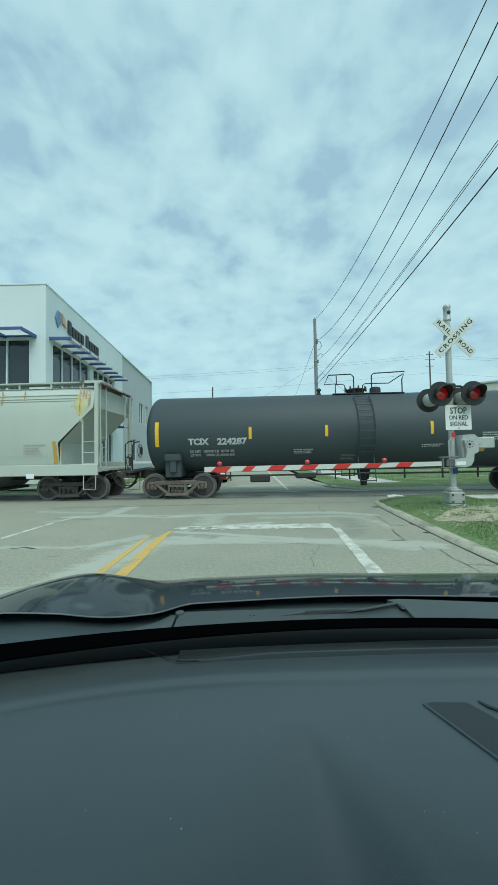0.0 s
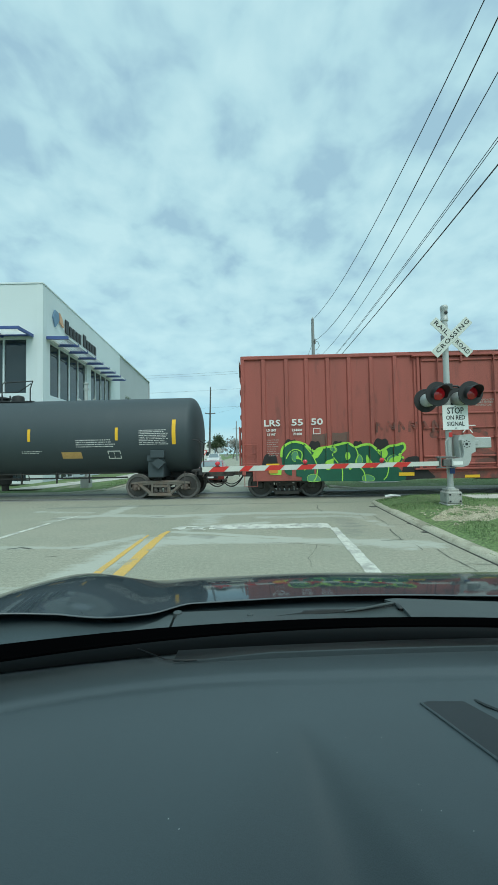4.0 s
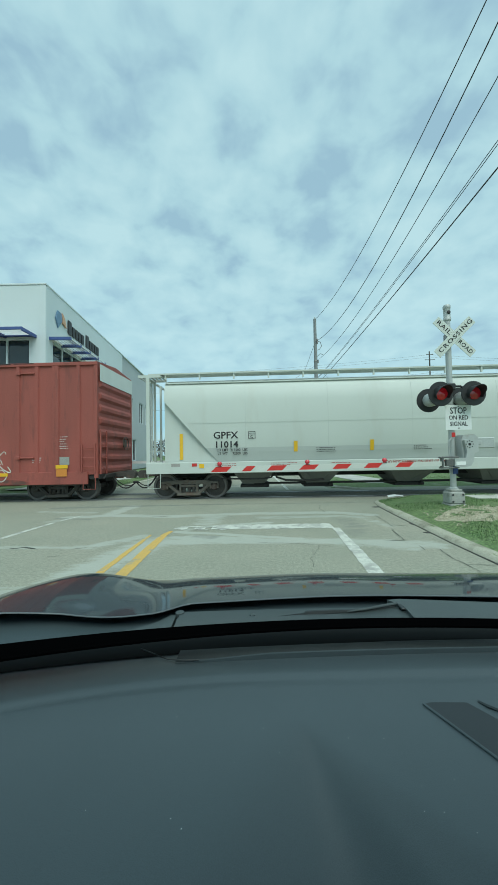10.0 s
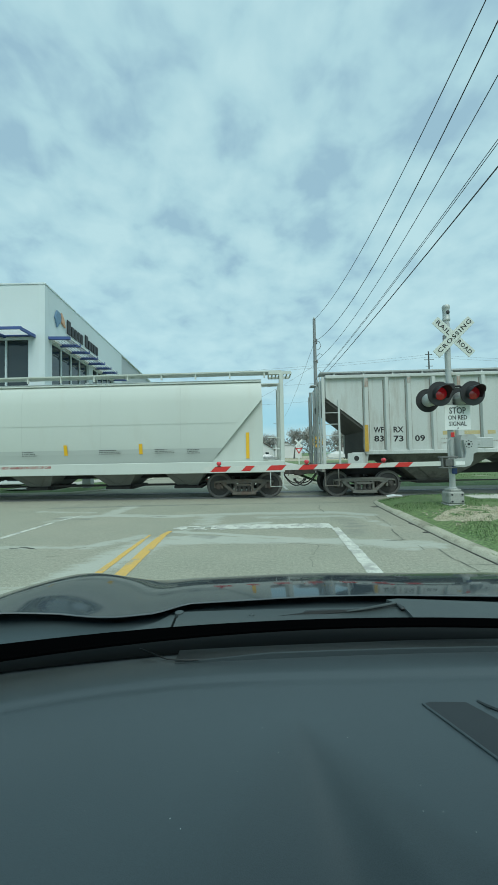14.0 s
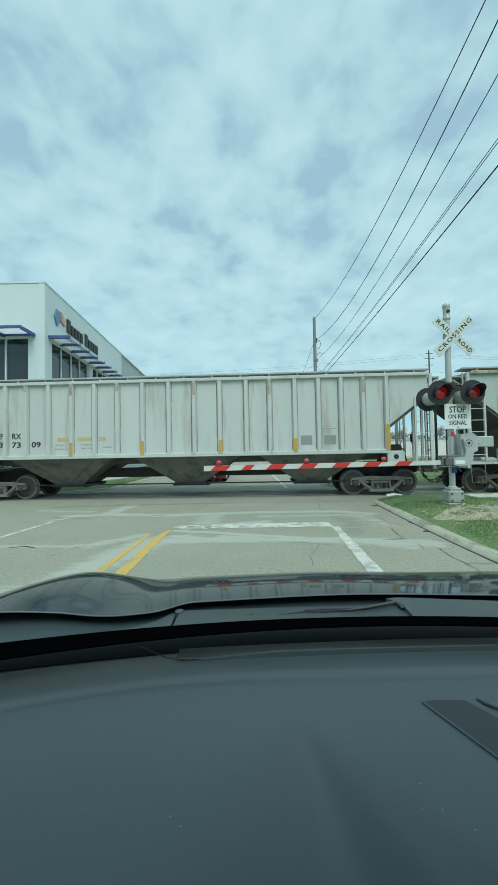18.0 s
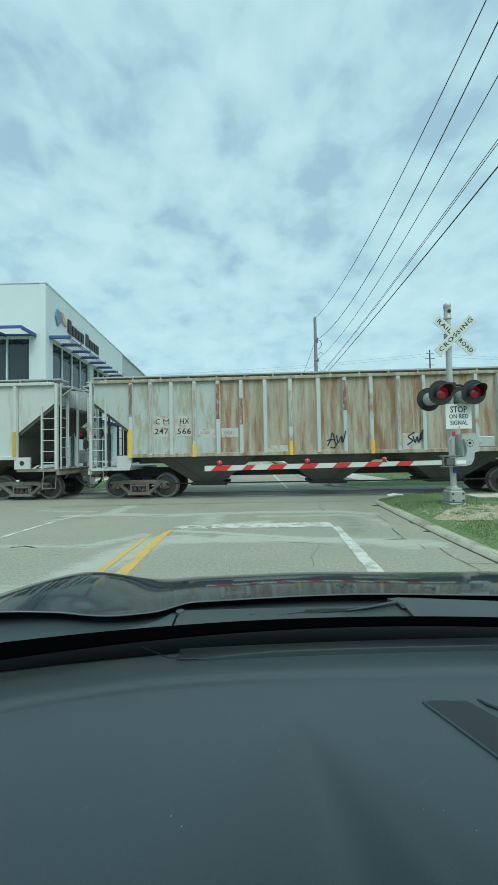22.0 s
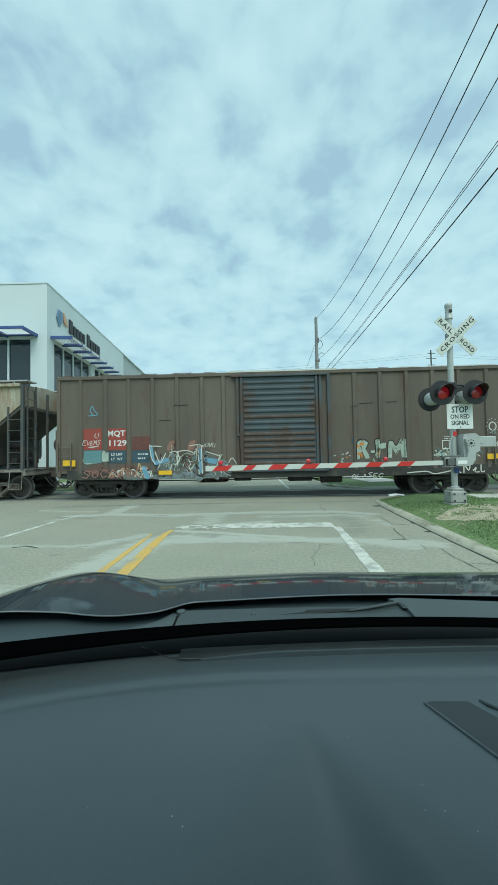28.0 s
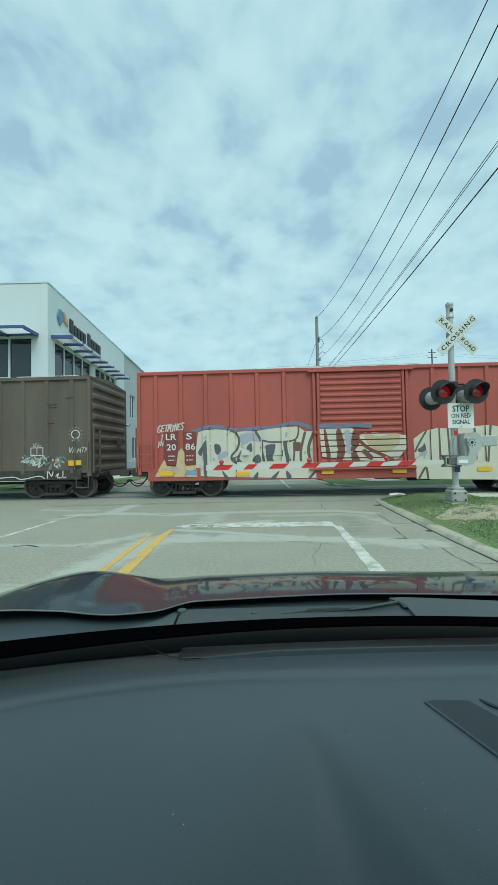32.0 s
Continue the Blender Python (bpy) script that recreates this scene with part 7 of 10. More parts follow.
def ribbed_hopper(label, s0, s1, body0, body1, top, wheels, ribs, paint, rib_paint, bays, stripes, slope0, slope1, sill=1.53, panel_paint=None, walk=WALKGREY, bay=HOPBAY, end_mat=None):
    """A covered hopper with ribbed sides; body0, body1: where its side plate begins and ends at the top; slope0, slope1: at the sill."""
    mid = (s0 + s1) / 2
    ends = end_mat or rib_paint
    car = freight_car(label, mid, "hopper car")
    Y = CENTRE
    inner = Y - 0.09
    b0, b1, e0, e1 = body0 - mid, body1 - mid, slope0 - mid, slope1 - mid
    half = (s1 - s0) / 2
    zk = top - 0.68
    zn = 2.36
    poly = [(e0, sill), (e1, sill), (e1, zn), (b1, zk), (b1, top), (b0, top), (b0, zk), (e0, zn)]
    for s in (-1, 1):
        part("side_sheet", Shape().prism(poly, s * inner, s * (inner - 0.04)), paint, car, smooth=0)
    # sloping end sheets, seen through the open ends
    for a, b, ss in ((b0, e0, -1), (b1, e1, 1)):
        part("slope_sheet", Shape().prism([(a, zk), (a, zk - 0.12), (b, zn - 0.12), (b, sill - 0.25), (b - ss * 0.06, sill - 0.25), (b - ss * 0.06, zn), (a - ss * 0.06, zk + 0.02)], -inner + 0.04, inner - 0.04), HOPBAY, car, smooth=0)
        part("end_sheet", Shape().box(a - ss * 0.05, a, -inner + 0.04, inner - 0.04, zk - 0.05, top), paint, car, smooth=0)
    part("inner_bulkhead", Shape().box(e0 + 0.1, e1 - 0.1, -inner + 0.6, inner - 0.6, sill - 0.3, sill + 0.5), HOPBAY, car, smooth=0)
    for s in (-1, 1):
        part("top_chord", Shape().box(b0 - 0.02, b1 + 0.02, s * (inner - 0.03), s * (Y + 0.01), top - 0.05, top + 0.06, 0.015), paint, car)
        part("side_sill", Shape().box(e0 - 0.02, e1 + 0.02, s * (inner - 0.03), s * (Y - 0.01), sill - 0.08, sill + 0.05, 0.012), paint, car)
    part("roof", Shape().prism([(-Y + 0.04, top), (-Y + 0.04, top + 0.03), (0, top + 0.14), (Y - 0.04, top + 0.03), (Y - 0.04, top)], b0, b1, "x"), paint, car, smooth=0)
    for r in ribs:
        x = r - mid
        for s in (-1, 1):
            zb = sill
            part("side_rib", Shape().prism([(x - 0.085, s * (inner - 0.002)), (x - 0.055, s * Y), (x + 0.055, s * Y), (x + 0.085, s * (inner - 0.002))], zb, top - 0.04, "z"), rib_paint, car, smooth=0)
    # plates between the ribs
    for k, (r0, r1) in enumerate(zip(ribs, ribs[1:])):
        for s in (-1, 1):
            part("side_panel", Shape().box(r0 - mid + 0.08, r1 - mid - 0.08, s * inner, s * (inner + 0.0025), sill + 0.04, top - 0.05), panel_paint(k), car, smooth=0)
    r0 = ribs[0] - mid - 0.08
    for s in (-1, 1):
            part("end_panel", Shape().prism([(b0, zk), (min(e0, r0), zn + 0.02), (r0, zn + 0.02), (r0, top - 0.05), (b0, top - 0.05)], s * inner, s * (inner + 0.0025)), panel_paint(-1), car, smooth=0)
    roof_walk(car, half - 0.05, top + 0.02, Y, walk, 9)
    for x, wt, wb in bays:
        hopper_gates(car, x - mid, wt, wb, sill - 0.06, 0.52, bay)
    part("centre_sill", Shape().box(-half + 0.1, half - 0.1, -0.25, 0.25, 0.72, 1.06), UNDER, car, smooth=0)
    for s, e in ((-1, e0), (1, e1)):
        # end platform, posts, ladders and bolster bracket; the leading end keeps its pale paint on the near side
        near = rib_paint if s < 0 else ends
        part("end_platform", Shape().box(s * half, e, -Y + 0.05, Y - 0.05, 1.03, 1.11).box(s * (half - 0.12), s * half, -Y + 0.05, Y - 0.05, 0.9, 1.12, 0.01), ENDDIRT if s > 0 or not end_mat else rib_paint, car, smooth=0)
        part("bolster_bracket", Shape().prism([(e - s * 0.1, sill), (e + s * 0.45, sill), (e + s * 0.45, 1.1), (e + s * 0.2, 1.02), (e - s * 0.02, 1.1)], -inner - 0.02, -inner + 0.06), near, car, smooth=0)
        for y in (-Y + 0.08, Y - 0.08):
            part("end_post", Shape().box(s * (half - 0.16), s * (half - 0.06), y - 0.04, y + 0.04, 1.1, top + 0.02), near if y < 0 else ends, car, smooth=0)
        for y in (-0.8, -0.1, 0.7):
            part("end_post", Shape().box(s * (half - 0.15), s * (half - 0.08), y - 0.035, y + 0.035, 1.1, top - 0.1), ends, car, smooth=0)
        mid_x = s * (half - 0.62)
        part("end_brace", Shape().box(mid_x - 0.03, mid_x + 0.03, -Y + 0.05, -Y + 0.11, 1.1, top - 0.75), near, car, smooth=0)
        ladder(car, mid_x, s * (half - 0.1), 1.15, top - 1.0, -Y + 0.06, 0.36, near, rails=False)
        end_ladder(car, s * (half - 0.02), -Y + 0.2, -Y + 0.65, 1.0, top + 0.05, 0.36, near)
        end_ladder(car, s * (half - 0.02), Y - 0.65, Y - 0.2, 1.0, top - 0.2, 0.36, ends)
        sh = Shape().tube([(s * (half - 0.55), -Y + 0.05, 1.05), (s * (half - 0.55), -Y, 0.45), (s * (half - 0.1), -Y, 0.45), (s * (half - 0.1), -Y + 0.05, 1.05)], 0.014, 6)
        part("step", sh, ENDDIRT, car)
        coupler(car, s * half, s)
    gear = Shape().lathe([(0, -0.3), (0.21, -0.3), (0.21, 0.3), (0, 0.3)], (half - 1.0, -0.3, 1.55), "x", 14, False).box(half - 1.25, half - 0.95, 0.2, 0.6, 1.1, 1.5, 0.03)
    gear.tube([(half - 1.4, -0.6, 1.12), (half - 0.7, -0.6, 1.6), (half - 0.5, -0.4, 1.12)], 0.025, 6)
    part("air_reservoir", gear, UNDER, car)
    if end_mat:
        part("air_tank", Shape().lathe([(0, -0.30), (0.14, -0.28), (0.16, -0.2), (0.16, 0.2), (0.14, 0.28), (0, 0.30)], (half - 1.02, -0.55, 2.02), "x", 14, False), UNDER, car, "black air tank on the end frame")
        pipes = Shape().tube([(half - 1.3, -0.6, 2.2), (half - 0.55, -0.6, 2.22), (half - 0.5, -0.6, 1.1)], 0.022, 6).tube([(half - 0.95, -0.6, 1.86), (half - 0.93, -0.6, 1.12)], 0.02, 6).tube([(half - 0.72, -0.65, 2.2), (half - 0.70, -0.65, 1.12)], 0.03, 6)
        pipes.tube([(half - 1.15, -0.6, 1.5), (half - 0.4, -0.6, 1.48)], 0.018, 6).box(half - 1.1, half - 0.88, -0.75, -0.5, 1.3, 1.5, 0.03)
        part("brake_pipes", pipes, UNDER, car)
    brake_wheel(car, half, 0.3, 2.0, 1)
    for x, z0, z1 in stripes:
        stripe(car, x - mid, z0, z1, -Y - 0.003, 0.12, DULLSTRIPE if paint is rib_paint else STRIPE)
    rods = Shape().tube([(-half + 2.8, -0.8, 0.5), (half - 2.8, -0.8, 0.5)], 0.025, 6)
    part("brake_rod", rods, UNDER, car)
    for w in wheels:
        truck(car, (w[0] + w[1]) / 2 - mid, near=SIDE_MID if end_mat else SIDE_PALE)
    return car, mid


def curved_hopper(label, s0, s1, body0, body1, top, wheels, bays, paint, band, slope0, slope1, stripes, sill=1.02, stripe_h=(1.6, 1.95), foot=None, walk_up=0.06):
    """A covered hopper with smooth bowed sides and a full-length sill."""
    mid, half = (s0 + s1) / 2, (s1 - s0) / 2
    car = freight_car(label, mid, "hopper car")
    Y = CENTRE
    b0, b1, e0, e1 = body0 - mid, body1 - mid, slope0 - mid, slope1 - mid
    zs = sill + 0.25
    zk = top - 0.75
    # section of the bowed side: height and depth
    sec = [(zs, 1.40), (zs + 0.35, 1.47), (foot or zs + 0.9, 1.535), (zs + 1.6, 1.55), (zk, 1.53), (top - 0.3, 1.46), (top - 0.12, 1.33), (top, 1.1), (top + 0.14, 0.55), (top + 0.18, 0.0)]
    def ends(z):
        if z >= zk:
            return b0, b1
        low = foot or zs
        u = min(1.0, (zk - z) / (zk - low))
        return b0 + (e0 - b0) * u, b1 + (e1 - b1) * u
    rows = []
    for z, y in sec:
        a, b = ends(z)
        rows.append([(a + (b - a) * k / 8, -y, z) for k in range(9)])
    shell = Shape().sheet(rows).sheet([[(x, -y, z) for x, y, z in row] for row in rows])
    part("bowed_body", shell, paint, car, smooth=50)
    for s, e, b in ((-1, e0, b0), (1, e1, b1)):
        part("slope_sheet", Shape().sheet([[(e, -1.38, zs), (e, 1.38, zs)], [(e, -1.4, foot or zs + 0.002), (e, 1.4, foot or zs + 0.002)], [(b, -1.5, zk), (b, 1.5, zk)], [(b, -1.3, top), (b, 1.3, top)]]), paint, car, smooth=0)
        # plate that closes the foot of the slope, with its posts
        if not foot:
            part("end_web", Shape().prism([(e, zs), (b, zk), (b + s * 0.02, zk), (b + s * 0.02, zs)], -1.40, -1.37), paint, car, smooth=0)
        else:
            part("end_brace", Shape().box(s * (half - 0.56) - 0.025, s * (half - 0.56) + 0.025, -1.5, -1.45, sill, zk - 0.2), paint, car, smooth=0)
        part("end_platform", Shape().box(s * half, e, -Y + 0.05, Y - 0.05, sill + 0.02, sill + 0.1), paint, car, smooth=0)
        for y in (-Y + 0.1, Y - 0.1):
            part("end_post", Shape().box(s * (half - 0.14), s * (half - 0.02), y - 0.05, y + 0.05, sill, top + 0.1), paint, car, smooth=0)
        for y in () if foot else (-0.75, 0.0, 0.75):
            part("end_post", Shape().box(s * (half - 0.12), s * (half - 0.05), y - 0.035, y + 0.035, sill, top + 0.1), paint, car, smooth=0)
        end_ladder(car, s * (half - 0.02), -Y + 0.25, -Y + 0.7, sill, top + 0.1, 0.36, paint)
        end_ladder(car, s * (half - 0.02), Y - 0.7, Y - 0.25, sill, top + 0.1, 0.36, paint)
        ladder(car, s * (half - 0.55), s * (half - 0.1), sill + 0.1, sill + 1.25, -Y + 0.08, 0.36, paint, rails=False)
        reach = half + (0.1 if foot else 0.26)
        grate = Shape().box(s * (half - 0.5), s * reach, -Y + 0.08, -Y + 0.12, top + 0.10, top + 0.19).box(s * (half - 0.5), s * reach, -Y + 0.86, -Y + 0.90, top + 0.10, top + 0.19)
        for k in range(7):
            x = s * (half - 0.5 + (reach - half + 0.5) * k / 6.0)
            grate.box(x - 0.022, x + 0.022, -Y + 0.11, -Y + 0.87, top + 0.13, top + 0.16)
        part("crossover_grating", grate, paint, car, smooth=0)
        part("crossover_bar", Shape().box(s * (half - 0.06), s * (half + 0.0), -Y + 0.1, Y - 0.1, top + 0.06, top + 0.12), paint, car, smooth=0)
        sh = Shape().tube([(s * (half - 0.5), -Y + 0.02, sill), (s * (half - 0.5), -Y, 0.45), (s * (half - 0.08), -Y, 0.45), (s * (half - 0.08), -Y + 0.02, sill)], 0.014, 6)
        part("step", sh, paint, car)
        coupler(car, s * half, s)
    for s in (-1, 1):
        part("side_sill", Shape().box(-half + 0.02, half - 0.02, s * (Y - 0.10), s * (Y - 0.0), sill - 0.1, sill + 0.28, 0.015), paint, car)
    if not foot:
        seams = [b0 + (b1 - b0) * k / 6 for k in range(1, 6)]
        for x in seams:
            part("weld_seam", Shape().sheet([[(x - 0.006, -y - 0.003, z), (x + 0.006, -y - 0.003, z)] for z, y in sec[1:8]]), PALESEAM, car, smooth=0)
        part("weld_seam", Shape().sheet([[(b0 + 0.8, -1.556, 2.60), (b1 - 0.8, -1.556, 2.60)], [(b0 + 0.8, -1.556, 2.612), (b1 - 0.8, -1.556, 2.612)]]), PALESEAM, car, smooth=0)
        part("top_ledge", Shape().box(b0, b1, -1.40, -1.30, top - 0.13, top - 0.10, 0.01), paint, car)
    else:
        for z in (top - 0.30, top - 0.42, top - 0.50):
            y = 1.462 + (top - 0.3 - z) * 0.14
            part("side_bead", Shape().box(b0 + 0.1, b1 - 0.1, -y - 0.022, -y + 0.02, z - 0.014, z + 0.014, 0.006), paint, car)
        part("stake_pocket", Shape().box(e1 - 1.1, e1 - 0.82, -Y - 0.012, -Y, sill - 0.18, sill - 0.02, 0.01), SIGNWHITE, car, "white-framed jacking pocket")
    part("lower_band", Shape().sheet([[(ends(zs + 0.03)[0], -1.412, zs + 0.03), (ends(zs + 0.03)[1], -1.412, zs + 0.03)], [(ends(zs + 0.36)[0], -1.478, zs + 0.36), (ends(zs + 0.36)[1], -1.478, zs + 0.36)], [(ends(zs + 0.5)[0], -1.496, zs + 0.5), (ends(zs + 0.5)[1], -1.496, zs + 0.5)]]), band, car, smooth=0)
    walkz = top + walk_up
    roof_walk(car, half - 0.05, walkz, Y, paint, 8)
    for x, wt, wb in bays:
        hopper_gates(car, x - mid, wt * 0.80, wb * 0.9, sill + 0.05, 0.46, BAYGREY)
    part("centre_sill", Shape().box(-half + 0.1, half - 0.1, -0.25, 0.25, 0.72, 1.02), UNDER, car, smooth=0)
    pipes = Shape().tube([(bays[0][0] - mid, -0.7, 0.5), (bays[-1][0] - mid, -0.7, 0.5)], 0.04, 7)
    part("discharge_pipe", pipes, UNDER, car)
    brake_wheel(car, -half, 0.3, 1.75, -1)
    for x in stripes:
        z0, z1 = stripe_h
        part("reflector_stripe", Shape().sheet([[(x - mid - 0.06, -1.425 - (z - zs) * 0.17 - 0.004, z), (x - mid + 0.06, -1.425 - (z - zs) * 0.17 - 0.004, z)] for z in (z0, z1)]), DULLSTRIPE if foot else STRIPE, car, smooth=0)
    for w in wheels:
        truck(car, (w[0] + w[1]) / 2 - mid, near=SIDE_NEAR if foot else SIDE_MID)
    return car, mid


# cream hopper that leads the part of the train in view
car0, mid0 = curved_hopper("cream-grey covered hopper with rust streaks and a yellow paint splash", -22.35, -5.0, -22.2, -5.16, 4.0, ((-21.6, -19.82), (-7.2, -5.44)), ((-17.5, 2.2, 0.9), (-14.2, 2.2, 0.9), (-9.6, 2.2, 0.9)), HOPCREAM, HOPCREAM, -20.4, -6.4, (-8.62, -6.52), stripe_h=(1.35, 2.1), foot=2.05, walk_up=-0.02)
tank_car()
red_posts = [14.38, 15.15, 15.82, 16.53, 17.24, 17.97, 18.75, 19.42, 22.78, 23.6, 24.35, 25.1, 25.92, 26.58, 27.18, 27.30, 28.05]
box1, bmid1, bhalf1, _ = boxcar("brown-red boxcar with a green graffiti band and rusty roof edge", 13.62, 28.72, 4.85, ((14.2, 16.06), (26.11, 27.99)), red_posts, (19.55, 22.45), BOXRED, pale_end=True)
plug_door(box1, 19.58, 22.40, 4.85, 0.95, CENTRE, BOXRED, "plug", bmid1)
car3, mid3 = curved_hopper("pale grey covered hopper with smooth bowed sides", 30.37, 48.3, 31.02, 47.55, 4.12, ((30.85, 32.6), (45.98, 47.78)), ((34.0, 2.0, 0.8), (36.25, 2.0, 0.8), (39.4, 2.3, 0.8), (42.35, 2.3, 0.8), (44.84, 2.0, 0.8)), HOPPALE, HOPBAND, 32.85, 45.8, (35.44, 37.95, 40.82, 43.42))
ribs4 = [51.02, 51.7, 52.42, 53.22, 54.02, 54.82, 55.62, 56.49, 57.39, 58.26, 59.13, 60.03, 60.82, 61.66, 62.45, 63.2, 63.93, 64.7]
car4, mid4 = ribbed_hopper("dirty light-grey covered hopper with ribbed sides", 49.5, 66.25, 49.7, 66.05, 4.05, ((50.15, 51.90), (63.72, 65.48)), ribs4, HOPGREY, HOPGREY, ((53.5, 3.7, 1.0), (57.94, 3.7, 1.0), (62.25, 3.7, 1.0)), ((50.99, 1.55, 2.43), (54.02, 1.55, 2.0), (56.49, 1.55, 2.0), (59.15, 1.55, 2.0), (61.66, 1.55, 2.0), (64.7, 1.55, 2.41)), 50.98, 64.75, panel_paint=lambda k: GREYPANEL, walk=GREYWALK, bay=GREYBAY)
ribs5 = [68.76, 69.44, 70.15, 70.94, 71.74, 72.53, 73.33, 74.18, 75.11, 75.98, 76.85, 77.74, 78.56, 79.38, 80.24, 80.98, 81.7, 82.42]
car5, mid5 = ribbed_hopper("rust-streaked grey covered hopper with pale ribs", 67.25, 83.9, 67.45, 83.7, 4.05, ((67.96, 69.76), (81.44, 83.21)), ribs5, HOPRUST, RIBGREY, ((71.25, 3.6, 1.0), (75.5, 3.6, 1.0), (79.6, 3.6, 1.0)), ((68.74, 1.45, 2.39), (70.93, 1.45, 1.89), (74.18, 1.45, 1.91), (76.86, 1.45, 1.88), (80.2, 1.45, 1.87), (82.42, 1.5, 2.35)), 68.7, 82.42, panel_paint=lambda k: HOPPEEL if k < 4 else HOPPANEL, walk=GREYWALK, end_mat=ENDDARK)
dark_posts = [85.87, 86.75, 87.55, 88.38, 89.22, 90.07, 90.8, 95.17, 96.01, 96.87, 97.71, 98.55, 99.44]
box6, bmid6, bhalf6, _ = boxcar("dark brown boxcar with a faded blue ribbed door and old graffiti", 85.05, 100.1, 4.30, ((85.65, 87.40), (97.66, 99.44)), dark_posts, (91.0, 94.0), BOXBROWN, side_drop=0.72, pale_end=False, sill_mat=SILLDARK)
plug_door(box6, 91.37, 93.95, 4.30, 0.95, CENTRE, DOORBLUE, "ribbed", bmid6)
red2_posts = [102.37, 103.23, 104.08, 104.95, 105.82, 106.72, 111.59, 112.46, 113.33, 114.2, 115.07, 115.94, 116.6]
box7, bmid7, bhalf7, _ = boxcar("bright brick-red boxcar with large cream graffiti letters", 101.73, 117.1, 4.36, ((102.33, 104.10), (114.5, 116.3)), red2_posts, (107.74, 110.74), BOXRED2)
plug_door(box7, 107.8, 110.65, 4.36, 0.95, CENTRE, BOXRED2, "ribbed", bmid7)
# ---- writing and graffiti on the cars ----
LIME = surf("lime_spray_paint", (0.36, 0.66, 0.07), (0.28, 0.55, 0.06), rough=0.6, scale=3, grain=0.08, bump=0)
GREEN = surf("dark_green_spray_paint", (0.013, 0.095, 0.052), (0.010, 0.072, 0.040), rough=0.6, scale=2, grain=0.1, bump=0)
MINT = surf("pale_green_spray_paint", (0.10, 0.27, 0.14), (0.07, 0.2, 0.11), rough=0.6, scale=3, grain=0.1, bump=0)
SOOT = surf("black_spray_paint", (0.015, 0.014, 0.014), (0.022, 0.02, 0.02), rough=0.7, scale=3, grain=0.1, bump=0)
SMOKE = surf("faded_grey_spray", (0.135, 0.085, 0.07), (0.17, 0.075, 0.055), rough=0.8, scale=3, grain=0.1, bump=0)
CREAM = surf("cream_spray_paint", (0.62, 0.59, 0.475), (0.52, 0.52, 0.44), rough=0.7, scale=1.2, grain=0.1, bump=0, stain=(0.48, 0.51, 0.53), stain_amount=0.6, stain_scale=1.3, stain_edge=(0.5, 0.75))
PALEPINK = surf("pale_pink_spray", (0.47, 0.38, 0.33), (0.46, 0.42, 0.36), rough=0.7, scale=3, grain=0.1, bump=0)
LILAC = surf("pale_lilac_spray", (0.36, 0.38, 0.46), (0.42, 0.41, 0.42), rough=0.7, scale=3, grain=0.1, bump=0)
WEAR = surf("dull_maroon_gap", (0.20, 0.075, 0.055), (0.15, 0.06, 0.045), rough=0.7, scale=2, grain=0.1, bump=0)
OCHRE = surf("ochre_spray_paint", (0.58, 0.43, 0.22), (0.54, 0.46, 0.31), rough=0.7, scale=2, grain=0.1, bump=0, stain=(0.40, 0.10, 0.075), stain_amount=0.8, stain_scale=3.0, stain_edge=(0.54, 0.66))
SKYBLUE = surf("blue_spray_paint", (0.15, 0.20, 0.30), (0.20, 0.16, 0.20), rough=0.7, scale=2.5, grain=0.15, bump=0, stain=(0.30, 0.075, 0.055), stain_amount=0.8, stain_scale=2.2, stain_edge=(0.52, 0.66))
TEAL = surf("teal_spray_paint", (0.12, 0.24, 0.25), (0.17, 0.30, 0.32), rough=0.7, scale=3, grain=0.15, bump=0)
BABYBLUE = surf("light_blue_spray", (0.17, 0.34, 0.46), (0.13, 0.25, 0.34), rough=0.7, scale=3, grain=0.15, bump=0)
CHALK = surf("chalky_white_spray", (0.62, 0.62, 0.56), (0.5, 0.5, 0.45), rough=0.8, scale=4, grain=0.15, bump=0)
TEALWASH = surf("teal_grey_wash", (0.13, 0.19, 0.19), (0.10, 0.10, 0.08), rough=0.8, scale=4, grain=0.2, bump=0, stain=(0.10, 0.088, 0.066), stain_amount=0.9, stain_scale=5, stain_edge=(0.46, 0.6))
MUTED = surf("dull_blue_grey_wash", (0.20, 0.25, 0.27), (0.13, 0.13, 0.11), rough=0.8, scale=4, grain=0.2, bump=0, stain=(0.10, 0.088, 0.066), stain_amount=0.9, stain_scale=6, stain_edge=(0.46, 0.6))
OUTLINE = surf("grey_outline_spray", (0.115, 0.10, 0.085), (0.15, 0.115, 0.09), rough=0.7, scale=3, grain=0.1, bump=0)
REDPATCH = surf("red_repaint", (0.30, 0.062, 0.045), (0.25, 0.055, 0.04), rough=0.7, scale=2, grain=0.1, bump=0)
BLUEPATCH = surf("dull_blue_repaint", (0.045, 0.085, 0.115), (0.05, 0.075, 0.09), rough=0.7, scale=2, grain=0.1, bump=0)
NAVY = surf("navy_marker_paint", (0.022, 0.026, 0.045), (0.03, 0.033, 0.05), rough=0.7, scale=3, grain=0.1, bump=0)
MINTWASH = surf("pale_mint_spray", (0.42, 0.50, 0.43), (0.30, 0.33, 0.27), rough=0.8, scale=5, grain=0.2, bump=0, stain=(0.07, 0.055, 0.04), stain_amount=0.9, stain_scale=6, stain_edge=(0.54, 0.62))
